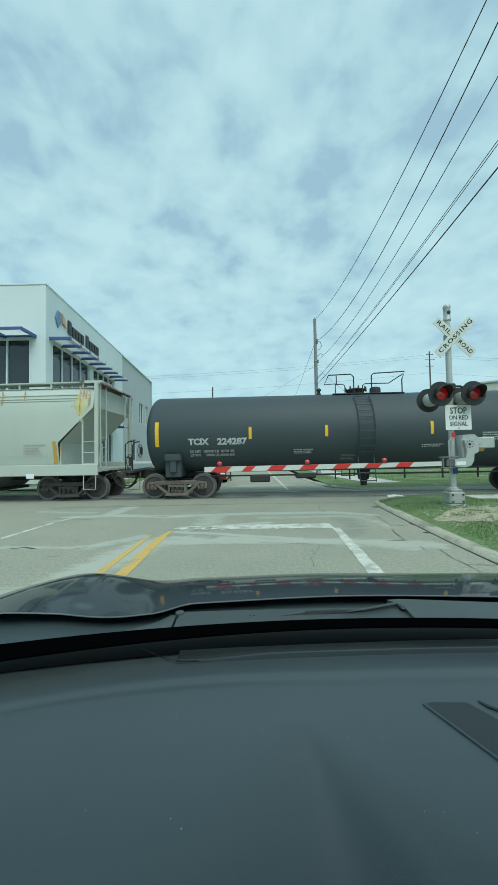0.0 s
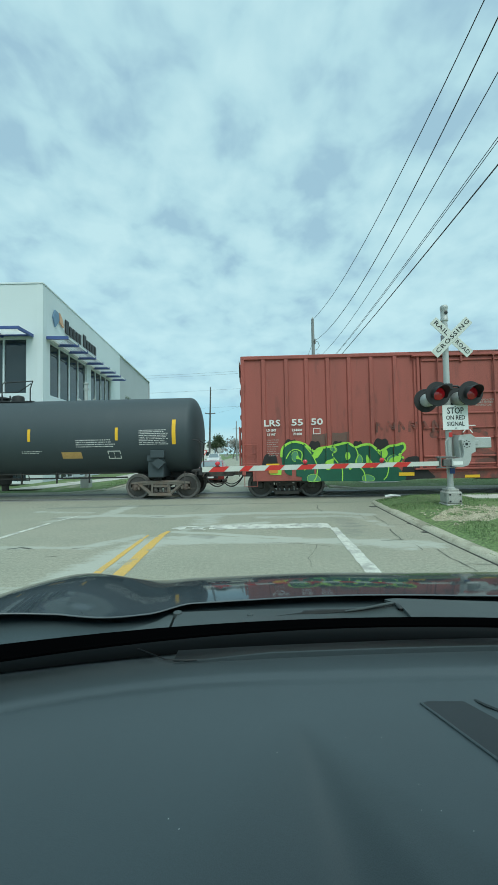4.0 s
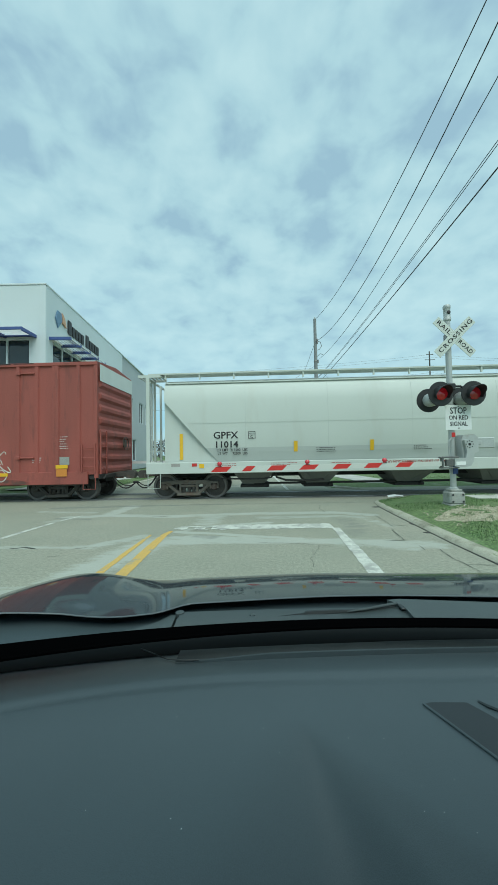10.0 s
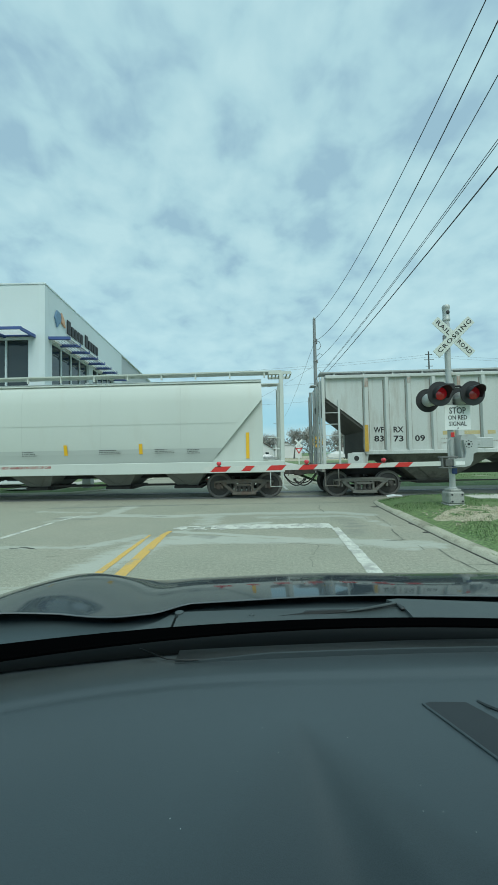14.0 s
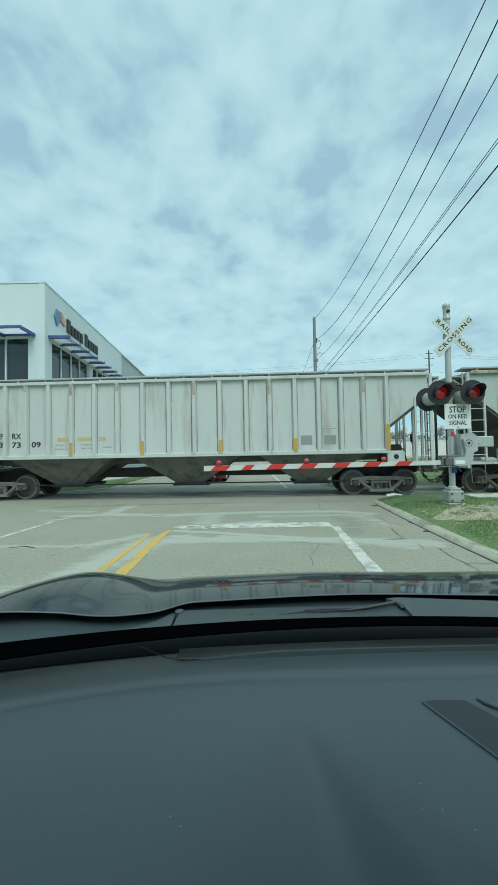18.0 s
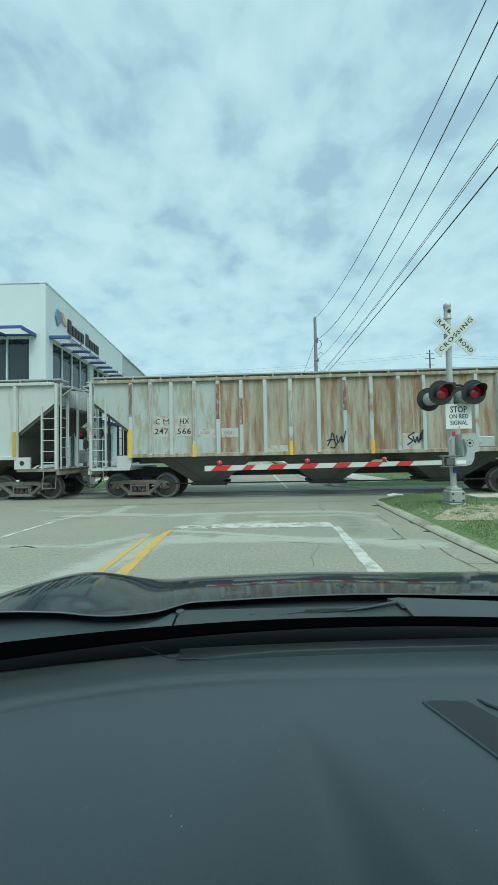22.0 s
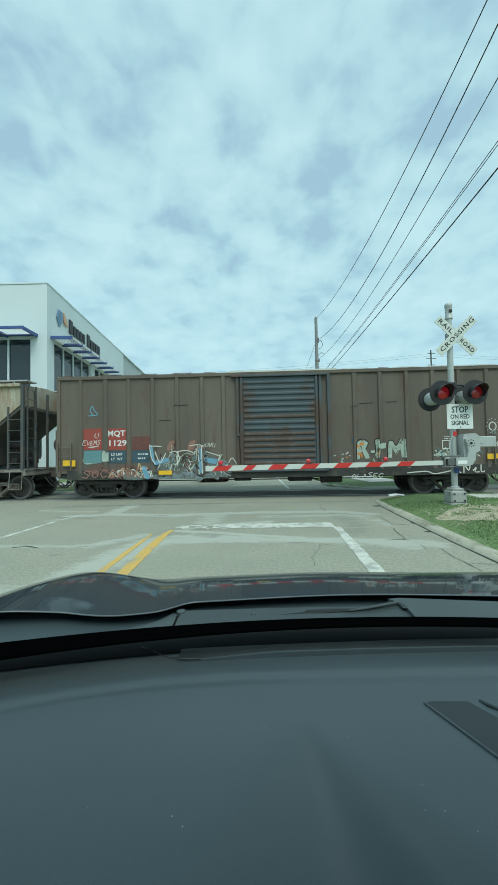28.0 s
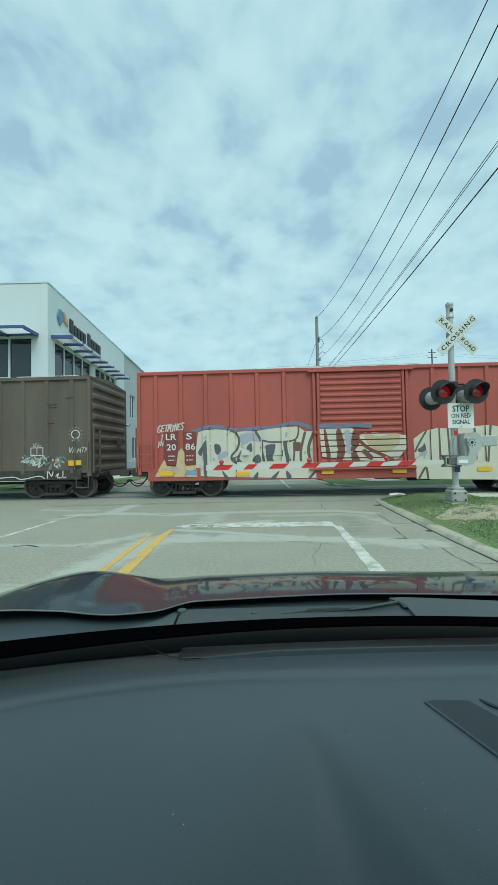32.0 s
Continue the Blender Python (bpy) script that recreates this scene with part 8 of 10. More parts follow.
RUSTY = surf("rust_stain", (0.22, 0.10, 0.07), (0.28, 0.17, 0.13), rough=0.9, scale=6, grain=0.2, bump=0.1, stain=(0.45, 0.46, 0.43), stain_amount=1.0, stain_scale=7, stretch=(2, 1, 0.4))
STREAK = surf("faint_rust_streak", (0.34, 0.24, 0.19), (0.40, 0.34, 0.30), rough=0.9, scale=6, grain=0.2, bump=0.1, stain=(0.46, 0.47, 0.45), stain_amount=1.0, stain_scale=9, stretch=(2, 1, 0.25), stain_edge=(0.42, 0.6))
PINK = surf("pink_spray", (0.30, 0.15, 0.115), (0.24, 0.14, 0.10), rough=0.7, scale=3, grain=0.1, bump=0)
ORANGE = surf("orange_patch", (0.62, 0.24, 0.04), (0.55, 0.2, 0.04), rough=0.6, scale=3, grain=0.08, bump=0)


def side_skin(posts, inner, door=None, sill=1.06):
    """Depth of a ribbed car side at s, z."""
    def depth(s, z):
        if door and door[0] < s < door[1] and z > sill:
            return -CENTRE - 0.068
        if z < sill or any(abs(s - p) < 0.12 for p in posts):
            return -CENTRE - 0.006
        return -inner - 0.004
    return depth


def smooth_path(pts, closed=False, step=0.05):
    n = len(pts)
    out = []
    for i in range(n if closed else n - 1):
        p = [Vector(pts[j % n]) if closed else Vector(pts[max(0, min(n - 1, j))]) for j in (i - 1, i, i + 1, i + 2)]
        m = max(2, int((p[2] - p[1]).length / step))
        for k in range(m):
            t = k / m
            out.append(0.5 * (2 * p[1] + (p[2] - p[0]) * t + (2 * p[0] - 5 * p[1] + 4 * p[2] - p[3]) * t * t + (3 * p[1] - p[0] - 3 * p[2] + p[3]) * t ** 3))
    out.append(Vector(pts[0]) if closed else Vector(pts[-1]))
    return out


def sprayed(car, mid, skin, pts, width, material, layer=1, closed=False, round_ends=True, name="graffiti_stroke", straight=False):
    """A band of paint along a line of (s, z), lying on the car's side."""
    path = smooth_path(pts, closed) if not straight else [Vector(a).lerp(Vector(b), k / 8) for a, b in zip(pts, pts[1:]) for k in range(8)] + [Vector(pts[-1])]
    if round_ends and not closed:
        d0, d1 = (path[1] - path[0]).normalized(), (path[-1] - path[-2]).normalized()
        w2 = width / 2
        halves = [(path[0] - d0 * w2 * a, math.sqrt(max(0.02, 1 - a * a))) for a in (0.97, 0.8, 0.5)] + [(p, 1.0) for p in path] + [(path[-1] + d1 * w2 * a, math.sqrt(max(0.02, 1 - a * a))) for a in (0.5, 0.8, 0.97)]
    else:
        halves = [(p, 1.0) for p in path]
    rows = []
    across = max(2, min(8, int(width / 0.06)))
    for i, (p, k) in enumerate(halves):
        a, b = halves[max(i - 1, 0)][0], halves[min(i + 1, len(halves) - 1)][0]
        d = (b - a).normalized()
        nrm = Vector((-d.y, d.x)) * width / 2 * k
        row = []
        for j in range(across + 1):
            q = p + nrm * (2 * j / across - 1)
            row.append((q.x - mid, skin(q.x, q.y) - 0.0025 * layer, q.y))
        rows.append(row)
    return part(name, Shape().sheet(rows), material, car, smooth=0)


def painted(car, mid, skin, pts, material, layer=1.0, curved=True, name="graffiti_fill", ds=0.02, bands=None):
    """An area of paint inside a closed line of (s, z), lying on the car's side."""
    path = smooth_path(pts, True, 0.04)[:-1] if curved else [Vector(p) for p in pts]
    lo, hi = min(p[0] for p in path), max(p[0] for p in path)
    n = max(2, int((hi - lo) / ds))
    cols = []
    for k in range(n + 1):
        x = lo + 0.0005 + (hi - lo - 0.001) * k / n
        cuts = []
        for p, q in zip(path, path[1:] + path[:1]):
            if (p[0] <= x) != (q[0] <= x):
                cuts.append(p[1] + (q[1] - p[1]) * (x - p[0]) / (q[0] - p[0]))
        cuts.sort()
        cols.append((x, cuts))
    sh = Shape()
    for (x0, c0), (x1, c1) in zip(cols, cols[1:]):
        if len(c0) != len(c1):
            c0 = c1 = c0 if len(c0) > len(c1) else c1
        if bands:
            # only the proud ribs of the sheet took the paint
            both = []
            for j in range(0, len(c0) - 1, 2):
                for lo_, hi_ in bands:
                    if c0[j] < hi_ and c0[j + 1] > lo_:
                        both += [max(c0[j], lo_), min(c0[j + 1], hi_)]
            c0 = c1 = both
        for j in range(0, len(c0) - 1, 2):
            m = max(1, int((c0[j + 1] - c0[j]) / 0.5))
            for i in range(m):
                za, zb = c0[j] + (c0[j + 1] - c0[j]) * i / m, c0[j] + (c0[j + 1] - c0[j]) * (i + 1) / m
                zc, zd = c1[j] + (c1[j + 1] - c1[j]) * i / m, c1[j] + (c1[j + 1] - c1[j]) * (i + 1) / m
                d = skin((x0 + x1) / 2, (za + zb) / 2) - 0.0025 * layer
                sh.add([(x0 - mid, d, za), (x1 - mid, d, zc), (x1 - mid, d, zd), (x0 - mid, d, zb)], [(0, 1, 2, 3)])
    return part(name, sh, material, car, smooth=0)


def patch(car, mid, s0, s1, z0, z1, y, material, name="paint_patch"):
    return part(name, Shape().box(s0 - mid, s1 - mid, y - 0.003, y, z0, z1), material, car, smooth=0)


def mark(car, mid, text, s, z, size, width, y, material, name="stencil_lettering", bold=0.004):
    return lettering(name, text, size, material, car, facing(s - mid, y, z), width, 1.0, "LEFT", bold * (1.6 if size > 0.2 else 1.0))


GLYPHS = {"G": [[(0.9, 0.85), (0.4, 1), (0, 0.6), (0.1, 0.1), (0.6, 0), (0.9, 0.35), (0.5, 0.4)]], "E": [[(0.8, 1), (0.1, 0.95), (0.05, 0.5), (0.6, 0.5)], [(0.05, 0.5), (0.0, 0.05), (0.8, 0)]],
          "T": [[(0, 0.95), (1, 1)], [(0.5, 1), (0.45, 0)]], "M": [[(0, 0), (0.15, 1), (0.5, 0.35), (0.85, 1), (1, 0)]], "I": [[(0.5, 1), (0.45, 0)]], "N": [[(0, 0), (0.1, 1), (0.8, 0), (0.9, 1)]],
          "S": [[(0.9, 0.9), (0.4, 1), (0.1, 0.75), (0.8, 0.35), (0.6, 0), (0, 0.1)]], "H": [[(0.05, 1), (0, 0)], [(0.9, 1), (0.85, 0)], [(0, 0.5), (0.9, 0.55)]], "A": [[(0, 0), (0.45, 1), (0.9, 0)], [(0.2, 0.4), (0.75, 0.4)]],
          "O": [[(0.5, 1), (0.05, 0.6), (0.3, 0), (0.8, 0.15), (0.9, 0.7), (0.5, 1)]], "L": [[(0.1, 1), (0, 0.05), (0.8, 0)]], "K": [[(0.1, 1), (0, 0)], [(0.8, 1), (0.1, 0.5), (0.9, 0)]], "V": [[(0, 1), (0.45, 0), (0.9, 1)]], "C": [[(0.9, 0.85), (0.4, 1), (0, 0.5), (0.4, 0), (0.9, 0.2)]]}


def tag_line(car, mid, skin, text, s, z, h, w, stroke, material, layer=5.0, rise=0.0, seed=1):
    """A line of quick handwritten letters of height h and advance w."""
    rnd = random.Random(seed)
    for k, ch in enumerate(text):
        x0, z0, hh = s + k * w, z + k * rise + rnd.uniform(-0.02, 0.02), h * rnd.uniform(0.85, 1.12)
        for line in GLYPHS.get(ch, []):
            sprayed(car, mid, skin, [(x0 + u * w * 0.86 + v * 0.04, z0 + v * hh) for u, v in line], stroke, material, layer, straight=True)


FLAT = -(CENTRE - 0.05) - 0.006

# red boxcar with the green piece
skin1 = side_skin(red_posts, CENTRE - 0.05, (19.58, 22.40))
for z in (1.55, 4.47):
    part("panel_latch", Shape().box(25.98 - bmid1, 26.5 - bmid1, -CENTRE - 0.012, -CENTRE + 0.05, z - 0.025, z + 0.025, 0.01).box(25.9 - bmid1, 26.02 - bmid1, -CENTRE - 0.05, -CENTRE + 0.04, z - 0.06, z + 0.06, 0.015), BOXRED, box1)
for words, s, z, size, w in (("LRS", 14.36, 2.54, 0.30, 0.54), ("55", 15.28, 2.55, 0.30, 0.38), ("50", 15.93, 2.56, 0.30, 0.39), ("LD LMT", 14.45, 2.31, 0.11, 0.33), ("LT WT", 14.48, 2.16, 0.11, 0.27), ("214400", 15.3, 2.3, 0.11, 0.34), ("71800", 15.34, 2.17, 0.11, 0.29)):
    mark(box1, bmid1, words, s, z, size, w, -CENTRE - 0.005, LETTERWHITE)
for a, b, c, d in ((16.01, 16.25, 2.34, 2.36), (16.01, 16.25, 2.16, 2.18), (16.01, 16.03, 2.18, 2.34), (16.23, 16.25, 2.18, 2.34)):
    patch(box1, bmid1, a, b, c, d, FLAT, LETTERWHITE, "stencil_frame")
for k, w in enumerate(("CLOSE AND LOCK", "DOORS BEFORE", "MOVING CAR")):
    mark(box1, bmid1, w, 21.2 + 0.05 * k, 3.17 - 0.085 * k, 0.085, 0.72 - 0.1 * k, -CENTRE - 0.024, FADED, bold=0.001)
small_print(box1, 14.4 - bmid1, 2.0, 8, 0.5, 0.03, 0.075, FLAT, FADED)
small_print(box1, 27.25 - bmid1, 2.26, 6, 0.42, 0.03, 0.08, FLAT, LETTERWHITE)
small_print(box1, 26.42 - bmid1, 1.55, 3, 0.4, 0.03, 0.07, FLAT, LETTERWHITE)
small_print(box1, 19.85 - bmid1, 3.1, 3, 0.28, 0.025, 0.06, -CENTRE - 0.024, FADED)
patch(box1, bmid1, 27.24, 27.72, 1.28, 1.56, FLAT - 0.002, surf("grey_label", (0.33, 0.33, 0.30), rough=0.7), "test_label")
patch(box1, bmid1, 20.80, 20.92, 1.68, 1.84, -CENTRE - 0.08, LETTERWHITE, "white_tag")
for s0, z0, s1, z1 in ((20.77, 2.34, 21.23, 2.33), (20.84, 2.12, 20.92, 2.2), (21.06, 2.2, 21.14, 2.1)):
    sprayed(box1, bmid1, lambda s, z: -CENTRE - 0.078, [(s0, z0), (s1, z1)], 0.035, LETTERWHITE, 1)
GREASE = surf("dark_grease_smear", (0.115, 0.055, 0.045), (0.16, 0.06, 0.048), rough=0.7, scale=4, grain=0.15, bump=0, stain=(0.26, 0.066, 0.05), stain_amount=1.0, stain_scale=3.5, stain_edge=(0.45, 0.6))
for s0, z0, s1, z1, w in ((19.9, 2.06, 20.6, 1.95, 0.22), (20.45, 1.8, 21.3, 1.65, 0.25), (21.2, 1.6, 21.9, 1.3, 0.22), (20.2, 2.3, 20.7, 2.45, 0.16), (21.15, 2.2, 21.6, 2.05, 0.14), (21.3, 1.15, 22.2, 1.2, 0.14), (19.75, 1.2, 20.4, 1.12, 0.12)):
    sprayed(box1, bmid1, lambda s, z: -CENTRE - 0.024, [(s0, z0), ((s0 + s1) / 2, (z0 + z1) / 2 + 0.04), (s1, z1)], w, GREASE, 0.6)
s = 19.2
rnd = random.Random(8)
while s < 26.4:
    w = rnd.uniform(0.3, 1.0)
    patch(box1, bmid1, s, min(s + w, 26.5), 4.775 + rnd.uniform(0, 0.015), 4.80 + rnd.uniform(0, 0.015), -CENTRE - 0.014, SOOT if rnd.random() < 0.6 else GREASE, "rusty_roof_edge")
    s += w + rnd.uniform(0.0, 0.15)
# dirt along the side sill, with the shadow there painted into it
painted(box1, bmid1, lambda s, z: -CENTRE - 0.003, [(19.6, 0.64), (19.55, 0.86), (20.4, 0.80), (21.3, 0.86), (22.4, 0.78), (23.3, 0.84), (24.6, 0.76), (25.8, 0.80), (25.9, 0.64)], GREASE, 1.0)
for s0, s1, z0, z1, m in ((14.42, 14.86, 1.03, 1.2, STRIPE), (18.76, 19.26, 0.73, 0.84, STRIPE), (20.88, 21.36, 0.64, 0.73, STRIPE), (22.99, 23.4, 0.91, 1.01, STRIPE), (25.19, 25.6, 0.93, 1.04, STRIPE), (27.28, 27.7, 1.17, 1.29, STRIPE), (27.3, 27.67, 0.9, 1.15, ORANGE), (14.5, 14.8, 0.88, 1.0, ORANGE)):
    patch(box1, bmid1, s0, s1, z0, z1, -CENTRE - 0.022, m, "reflector_patch")
for s, z, w, h in ((14.55, 1.28, 0.25, 0.25), (15.25, 1.84, 0.22, 0.17), (16.04, 1.78, 0.20, 0.16), (16.81, 1.78, 0.19, 0.14), (17.46, 1.78, 0.17, 0.13), (18.22, 1.79, 0.26, 0.19)):
    painted(box1, bmid1, skin1, [(s - w, z - h), (s - 0.8 * w, z + 0.5 * h), (s - 0.35 * w, z + h), (s + 0.2 * w, z + 0.75 * h), (s + 0.6 * w, z + 0.95 * h), (s + w, z + 0.2 * h), (s + 0.8 * w, z - h)], SOOT, 1)
painted(box1, bmid1, skin1, [(18.9, 1.0), (19.0, 1.28), (19.2, 1.36), (19.46, 1.33), (19.58, 1.1), (19.76, 0.86), (19.92, 0.65), (19.4, 0.62), (18.9, 0.62)], SOOT, 1)
PIECE = {'body': [(14.93, 1.44), (14.99, 1.73), (15.3, 1.91), (15.67, 1.85), (16.01, 1.59), (16.19, 1.68), (16.59, 1.74), (16.81, 1.79), (17.12, 1.84), (17.39, 1.7), (17.6, 1.76), (17.87, 1.77), (18.2, 1.55), (18.47, 1.7), (18.72, 1.74), (18.96, 1.79), (19.01, 1.63), (18.9, 1.5), (18.8, 1.42), (18.94, 1.32), (18.88, 1.21), (18.74, 1.04), (18.86, 0.88), (18.82, 0.57), (16.69, 0.59), (15.65, 0.61), (15.57, 0.74), (15.14, 0.83), (14.99, 1.03)], 'o': [(15.45, 1.46), (15.55, 1.37), (15.67, 1.19), (15.72, 0.97), (15.55, 0.96), (15.45, 1.06), (15.41, 1.25)], 'w1': [(16.03, 1.59), (16.21, 1.68), (16.34, 1.72), (16.27, 1.55), (16.11, 1.36), (15.98, 1.38)], 'e1': [(16.4, 1.25), (16.56, 1.31), (16.69, 1.35), (16.65, 1.19), (16.77, 1.07), (16.65, 1.04), (16.46, 0.96), (16.34, 1.04)], 'p': [(17.06, 1.51), (17.16, 1.53), (17.21, 1.41), (17.16, 1.3), (17.06, 1.3)], 'p2': [(17.12, 1.05), (17.19, 1.18), (17.31, 1.14), (17.27, 1.02), (17.18, 0.95)], 'o2': [(17.74, 1.44), (17.85, 1.29), (17.97, 1.05), (17.85, 0.99), (17.74, 1.09)], 'w2': [(18.2, 1.57), (18.36, 1.64), (18.45, 1.47), (18.34, 1.32), (18.2, 1.4)], 'e2': [(18.47, 1.24), (18.67, 1.37), (18.86, 1.38), (18.82, 1.23), (18.7, 1.13), (18.59, 1.0), (18.51, 0.96)], 'b1': [(15.3, 1.55), (15.45, 1.6), (15.49, 1.41), (15.38, 1.25), (15.28, 1.37)], 'b2': [(17.52, 1.45), (17.62, 1.29), (17.56, 1.14), (17.45, 1.14), (17.41, 1.29)], 'b3': [(16.54, 1.7), (16.75, 1.69), (16.77, 1.58), (16.61, 1.58)], 'b4': [(15.8, 0.78), (16.01, 0.83), (16.17, 0.73), (16.19, 0.6), (15.8, 0.6)], 'b5': [(17.6, 0.75), (17.79, 0.78), (17.95, 0.7), (17.95, 0.59), (17.6, 0.59)], 'b6': [(18.43, 1.31), (18.63, 1.43), (18.74, 1.31), (18.63, 1.16), (18.47, 1.16)]}
LINES = ([(14.93, 1.44), (14.99, 1.73), (15.3, 1.91), (15.67, 1.85), (16.01, 1.59), (16.19, 1.68), (16.59, 1.74), (16.81, 1.79), (17.12, 1.84), (17.39, 1.7), (17.6, 1.76), (17.87, 1.77), (18.2, 1.55), (18.47, 1.7), (18.72, 1.74), (18.96, 1.79), (19.01, 1.63), (18.9, 1.5), (18.8, 1.42), (18.94, 1.32)], [(15.72, 1.77), (15.98, 1.42), (16.11, 1.08), (16.07, 0.74), (15.99, 0.62)], [(16.69, 1.73), (16.75, 1.58), (16.61, 1.46), (16.77, 1.23), (16.92, 0.99), (16.92, 0.6)], [(17.39, 1.68), (17.47, 1.45), (17.39, 1.18), (17.62, 0.9), (17.68, 0.59)], [(17.89, 1.75), (18.2, 1.43), (18.43, 1.12), (18.39, 0.77), (18.28, 0.62)], [(15.09, 1.37), (15.24, 1.6), (15.43, 1.66), (15.61, 1.56), (15.61, 1.36), (15.57, 1.21)], [(18.86, 1.19), (19.05, 1.13), (19.21, 1.03)])
painted(box1, bmid1, skin1, PIECE["body"], GREEN, 2.0)
for k in ("o", "w1", "e1", "p", "p2", "o2", "w2", "e2"):
    painted(box1, bmid1, skin1, PIECE[k], LIME, 3.0)
for k in ("b1", "b2", "b3", "b4", "b5", "b6"):
    painted(box1, bmid1, skin1, PIECE[k], MINT, 2.6)
    sprayed(box1, bmid1, skin1, PIECE[k], 0.014, LIME, 3.2, True)
for k, pts in enumerate(LINES):
    sprayed(box1, bmid1, skin1, pts, 0.075 if k == 0 else 0.035, LIME, 3.5 + 0.1 * k)
sprayed(box1, bmid1, skin1, [(14.55, 0.93), (14.92, 0.90)], 0.17, LIME, 2, round_ends=False)
for s0, s1, z0, z1 in ((15.94, 16.45, 1.78, 2.16), (16.6, 17.17, 1.78, 2.2)):
    painted(box1, bmid1, skin1, [(s0, z0), (s0 + 0.03, z1), ((s0 + s1) / 2, z1 - 0.03), (s1, z1 + 0.02), (s1 - 0.02, z0)], SMOKE, 0.8, curved=False)
for k in range(6):
    s = 18.1 + 0.36 * k
    sprayed(box1, bmid1, skin1, [(s, 2.2), (s + 0.03, 2.5), (s + 0.18, 2.28), (s + 0.2, 2.46)][: 3 + k % 2], 0.085, GREASE, 1)
rnd = random.Random(12)
for k in range(46):
    s, z = rnd.uniform(22.95, 25.3), rnd.uniform(1.08, 1.62)
    pts = [(s, z)]
    for _ in range(3):
        pts.append((pts[-1][0] + rnd.uniform(-0.2, 0.26), min(1.78, max(1.0, pts[-1][1] + rnd.uniform(-0.32, 0.36)))))
    sprayed(box1, bmid1, skin1, pts, rnd.uniform(0.018, 0.034), CHALK if k % 4 else TEAL, 1 + k * 0.05)
for s, z, r in ((22.95, 1.72, 0.14), (23.9, 1.75, 0.12), (25.2, 1.68, 0.14), (24.7, 1.8, 0.1)):
    sprayed(box1, bmid1, skin1, [(s - 0.03, z), (s + 0.03, z)], r, OCHRE, 0.8)
sprayed(box1, bmid1, skin1, [(25.3, 1.15), (25.55, 0.95), (25.4, 0.75), (25.2, 0.85)], 0.03, CHALK, 2, True)

# pale hopper
mark(car3, mid3, "GPFX", 32.68, 2.18, 0.32, 0.84, -1.538, LETTERBLACK)
mark(car3, mid3, "11014", 32.71, 1.87, 0.30, 0.75, -1.522, LETTERBLACK)
mark(car3, mid3, "LD LMT  215500  LBS", 32.79, 1.69, 0.12, 1.03, -1.512, LETTERBLACK, bold=0.001)
mark(car3, mid3, "LT WT     72500  LBS", 32.82, 1.57, 0.12, 1.0, -1.505, LETTERBLACK, bold=0.001)
for a, b, c, d in ((33.86, 34.1, 2.285, 2.3), (33.86, 34.1, 2.06, 2.075), (33.86, 33.875, 2.075, 2.285), (34.085, 34.1, 2.075, 2.285)):
    patch(car3, mid3, a, b, c, d, -1.546, LETTERBLACK, "stencil_frame")
mark(car3, mid3, "PLATE", 33.89, 2.22, 0.06, 0.18, -1.546, LETTERBLACK, bold=0.0)
mark(car3, mid3, "C", 33.93, 2.13, 0.13, 0.09, -1.543, LETTERBLACK, bold=0.002)
REDPRINT = plain("red_stencil", (0.30, 0.05, 0.045), rough=0.7)
mark(car3, mid3, "DO NOT HAMMER ON SIDES OF CAR", 38.38, 1.2, 0.13, 1.96, -CENTRE - 0.004, REDPRINT, bold=0.002)
for s, z, w, m in ((36.12, 1.72, 0.9, LETTERBLACK), (34.6, 1.24, 0.95, REDPRINT), (32.75, 1.24, 0.8, REDPRINT), (39.3, 1.74, 0.6, LETTERBLACK), (42.0, 1.76, 0.9, LETTERBLACK), (43.9, 1.76, 0.7, LETTERBLACK), (45.0, 1.74, 0.45, LETTERBLACK), (36.6, 1.22, 0.8, REDPRINT)):
    small_print(car3, s - mid3, z, 3, w, 0.03, 0.06, -CENTRE - 0.003 if z < 1.3 else -1.53, m)
for s in (31.57, 47.05):
    patch(car3, mid3, s - 0.055, s + 0.055, 1.39, 2.27, -1.42, STRIPE, "reflector_stripe")
patch(car3, mid3, 31.95, 32.12, 1.16, 1.26, -CENTRE - 0.004, REDSHEET, "red_tag")
patch(car3, mid3, 32.2, 32.36, 1.1, 1.24, -CENTRE - 0.004, STRIPE, "yellow_tag")
patch(car3, mid3, 31.25, 31.55, 1.16, 1.26, -CENTRE - 0.004, FADED, "grey_tag")

# light-grey ribbed hopper
Y4 = -(CENTRE - 0.09) - 0.005
for words, s, z, w in (("WF", 51.26, 2.25, 0.33), ("RX", 51.89, 2.25, 0.33), ("83", 51.26, 1.96, 0.32), ("73", 51.89, 1.95, 0.32), ("09", 52.59, 1.95, 0.33)):
    mark(car4, mid4, words, s, z, 0.27, w, Y4, LETTERBLACK)
SQUARE = surf("dull_grey_label", (0.30, 0.31, 0.29), (0.24, 0.25, 0.23), rough=0.8, scale=4)
patch(car4, mid4, 61.84, 62.22, 1.78, 2.09, Y4, SQUARE, "test_label")
patch(car4, mid4, 62.62, 63.0, 1.78, 2.08, Y4, SQUARE, "test_label")
WASH = surf("faded_yellow_paint", (0.52, 0.42, 0.20), (0.5, 0.46, 0.32), rough=0.8, scale=4)
for s0, s1 in ((53.5, 53.9), (54.2, 54.7), (54.95, 55.2)):
    patch(car4, mid4, s0, s1, 2.06, 2.18, Y4, WASH, "faded_stripe")
small_print(car4, 53.45 - mid4, 1.95, 2, 0.42, 0.06, 0.14, Y4, FADED)
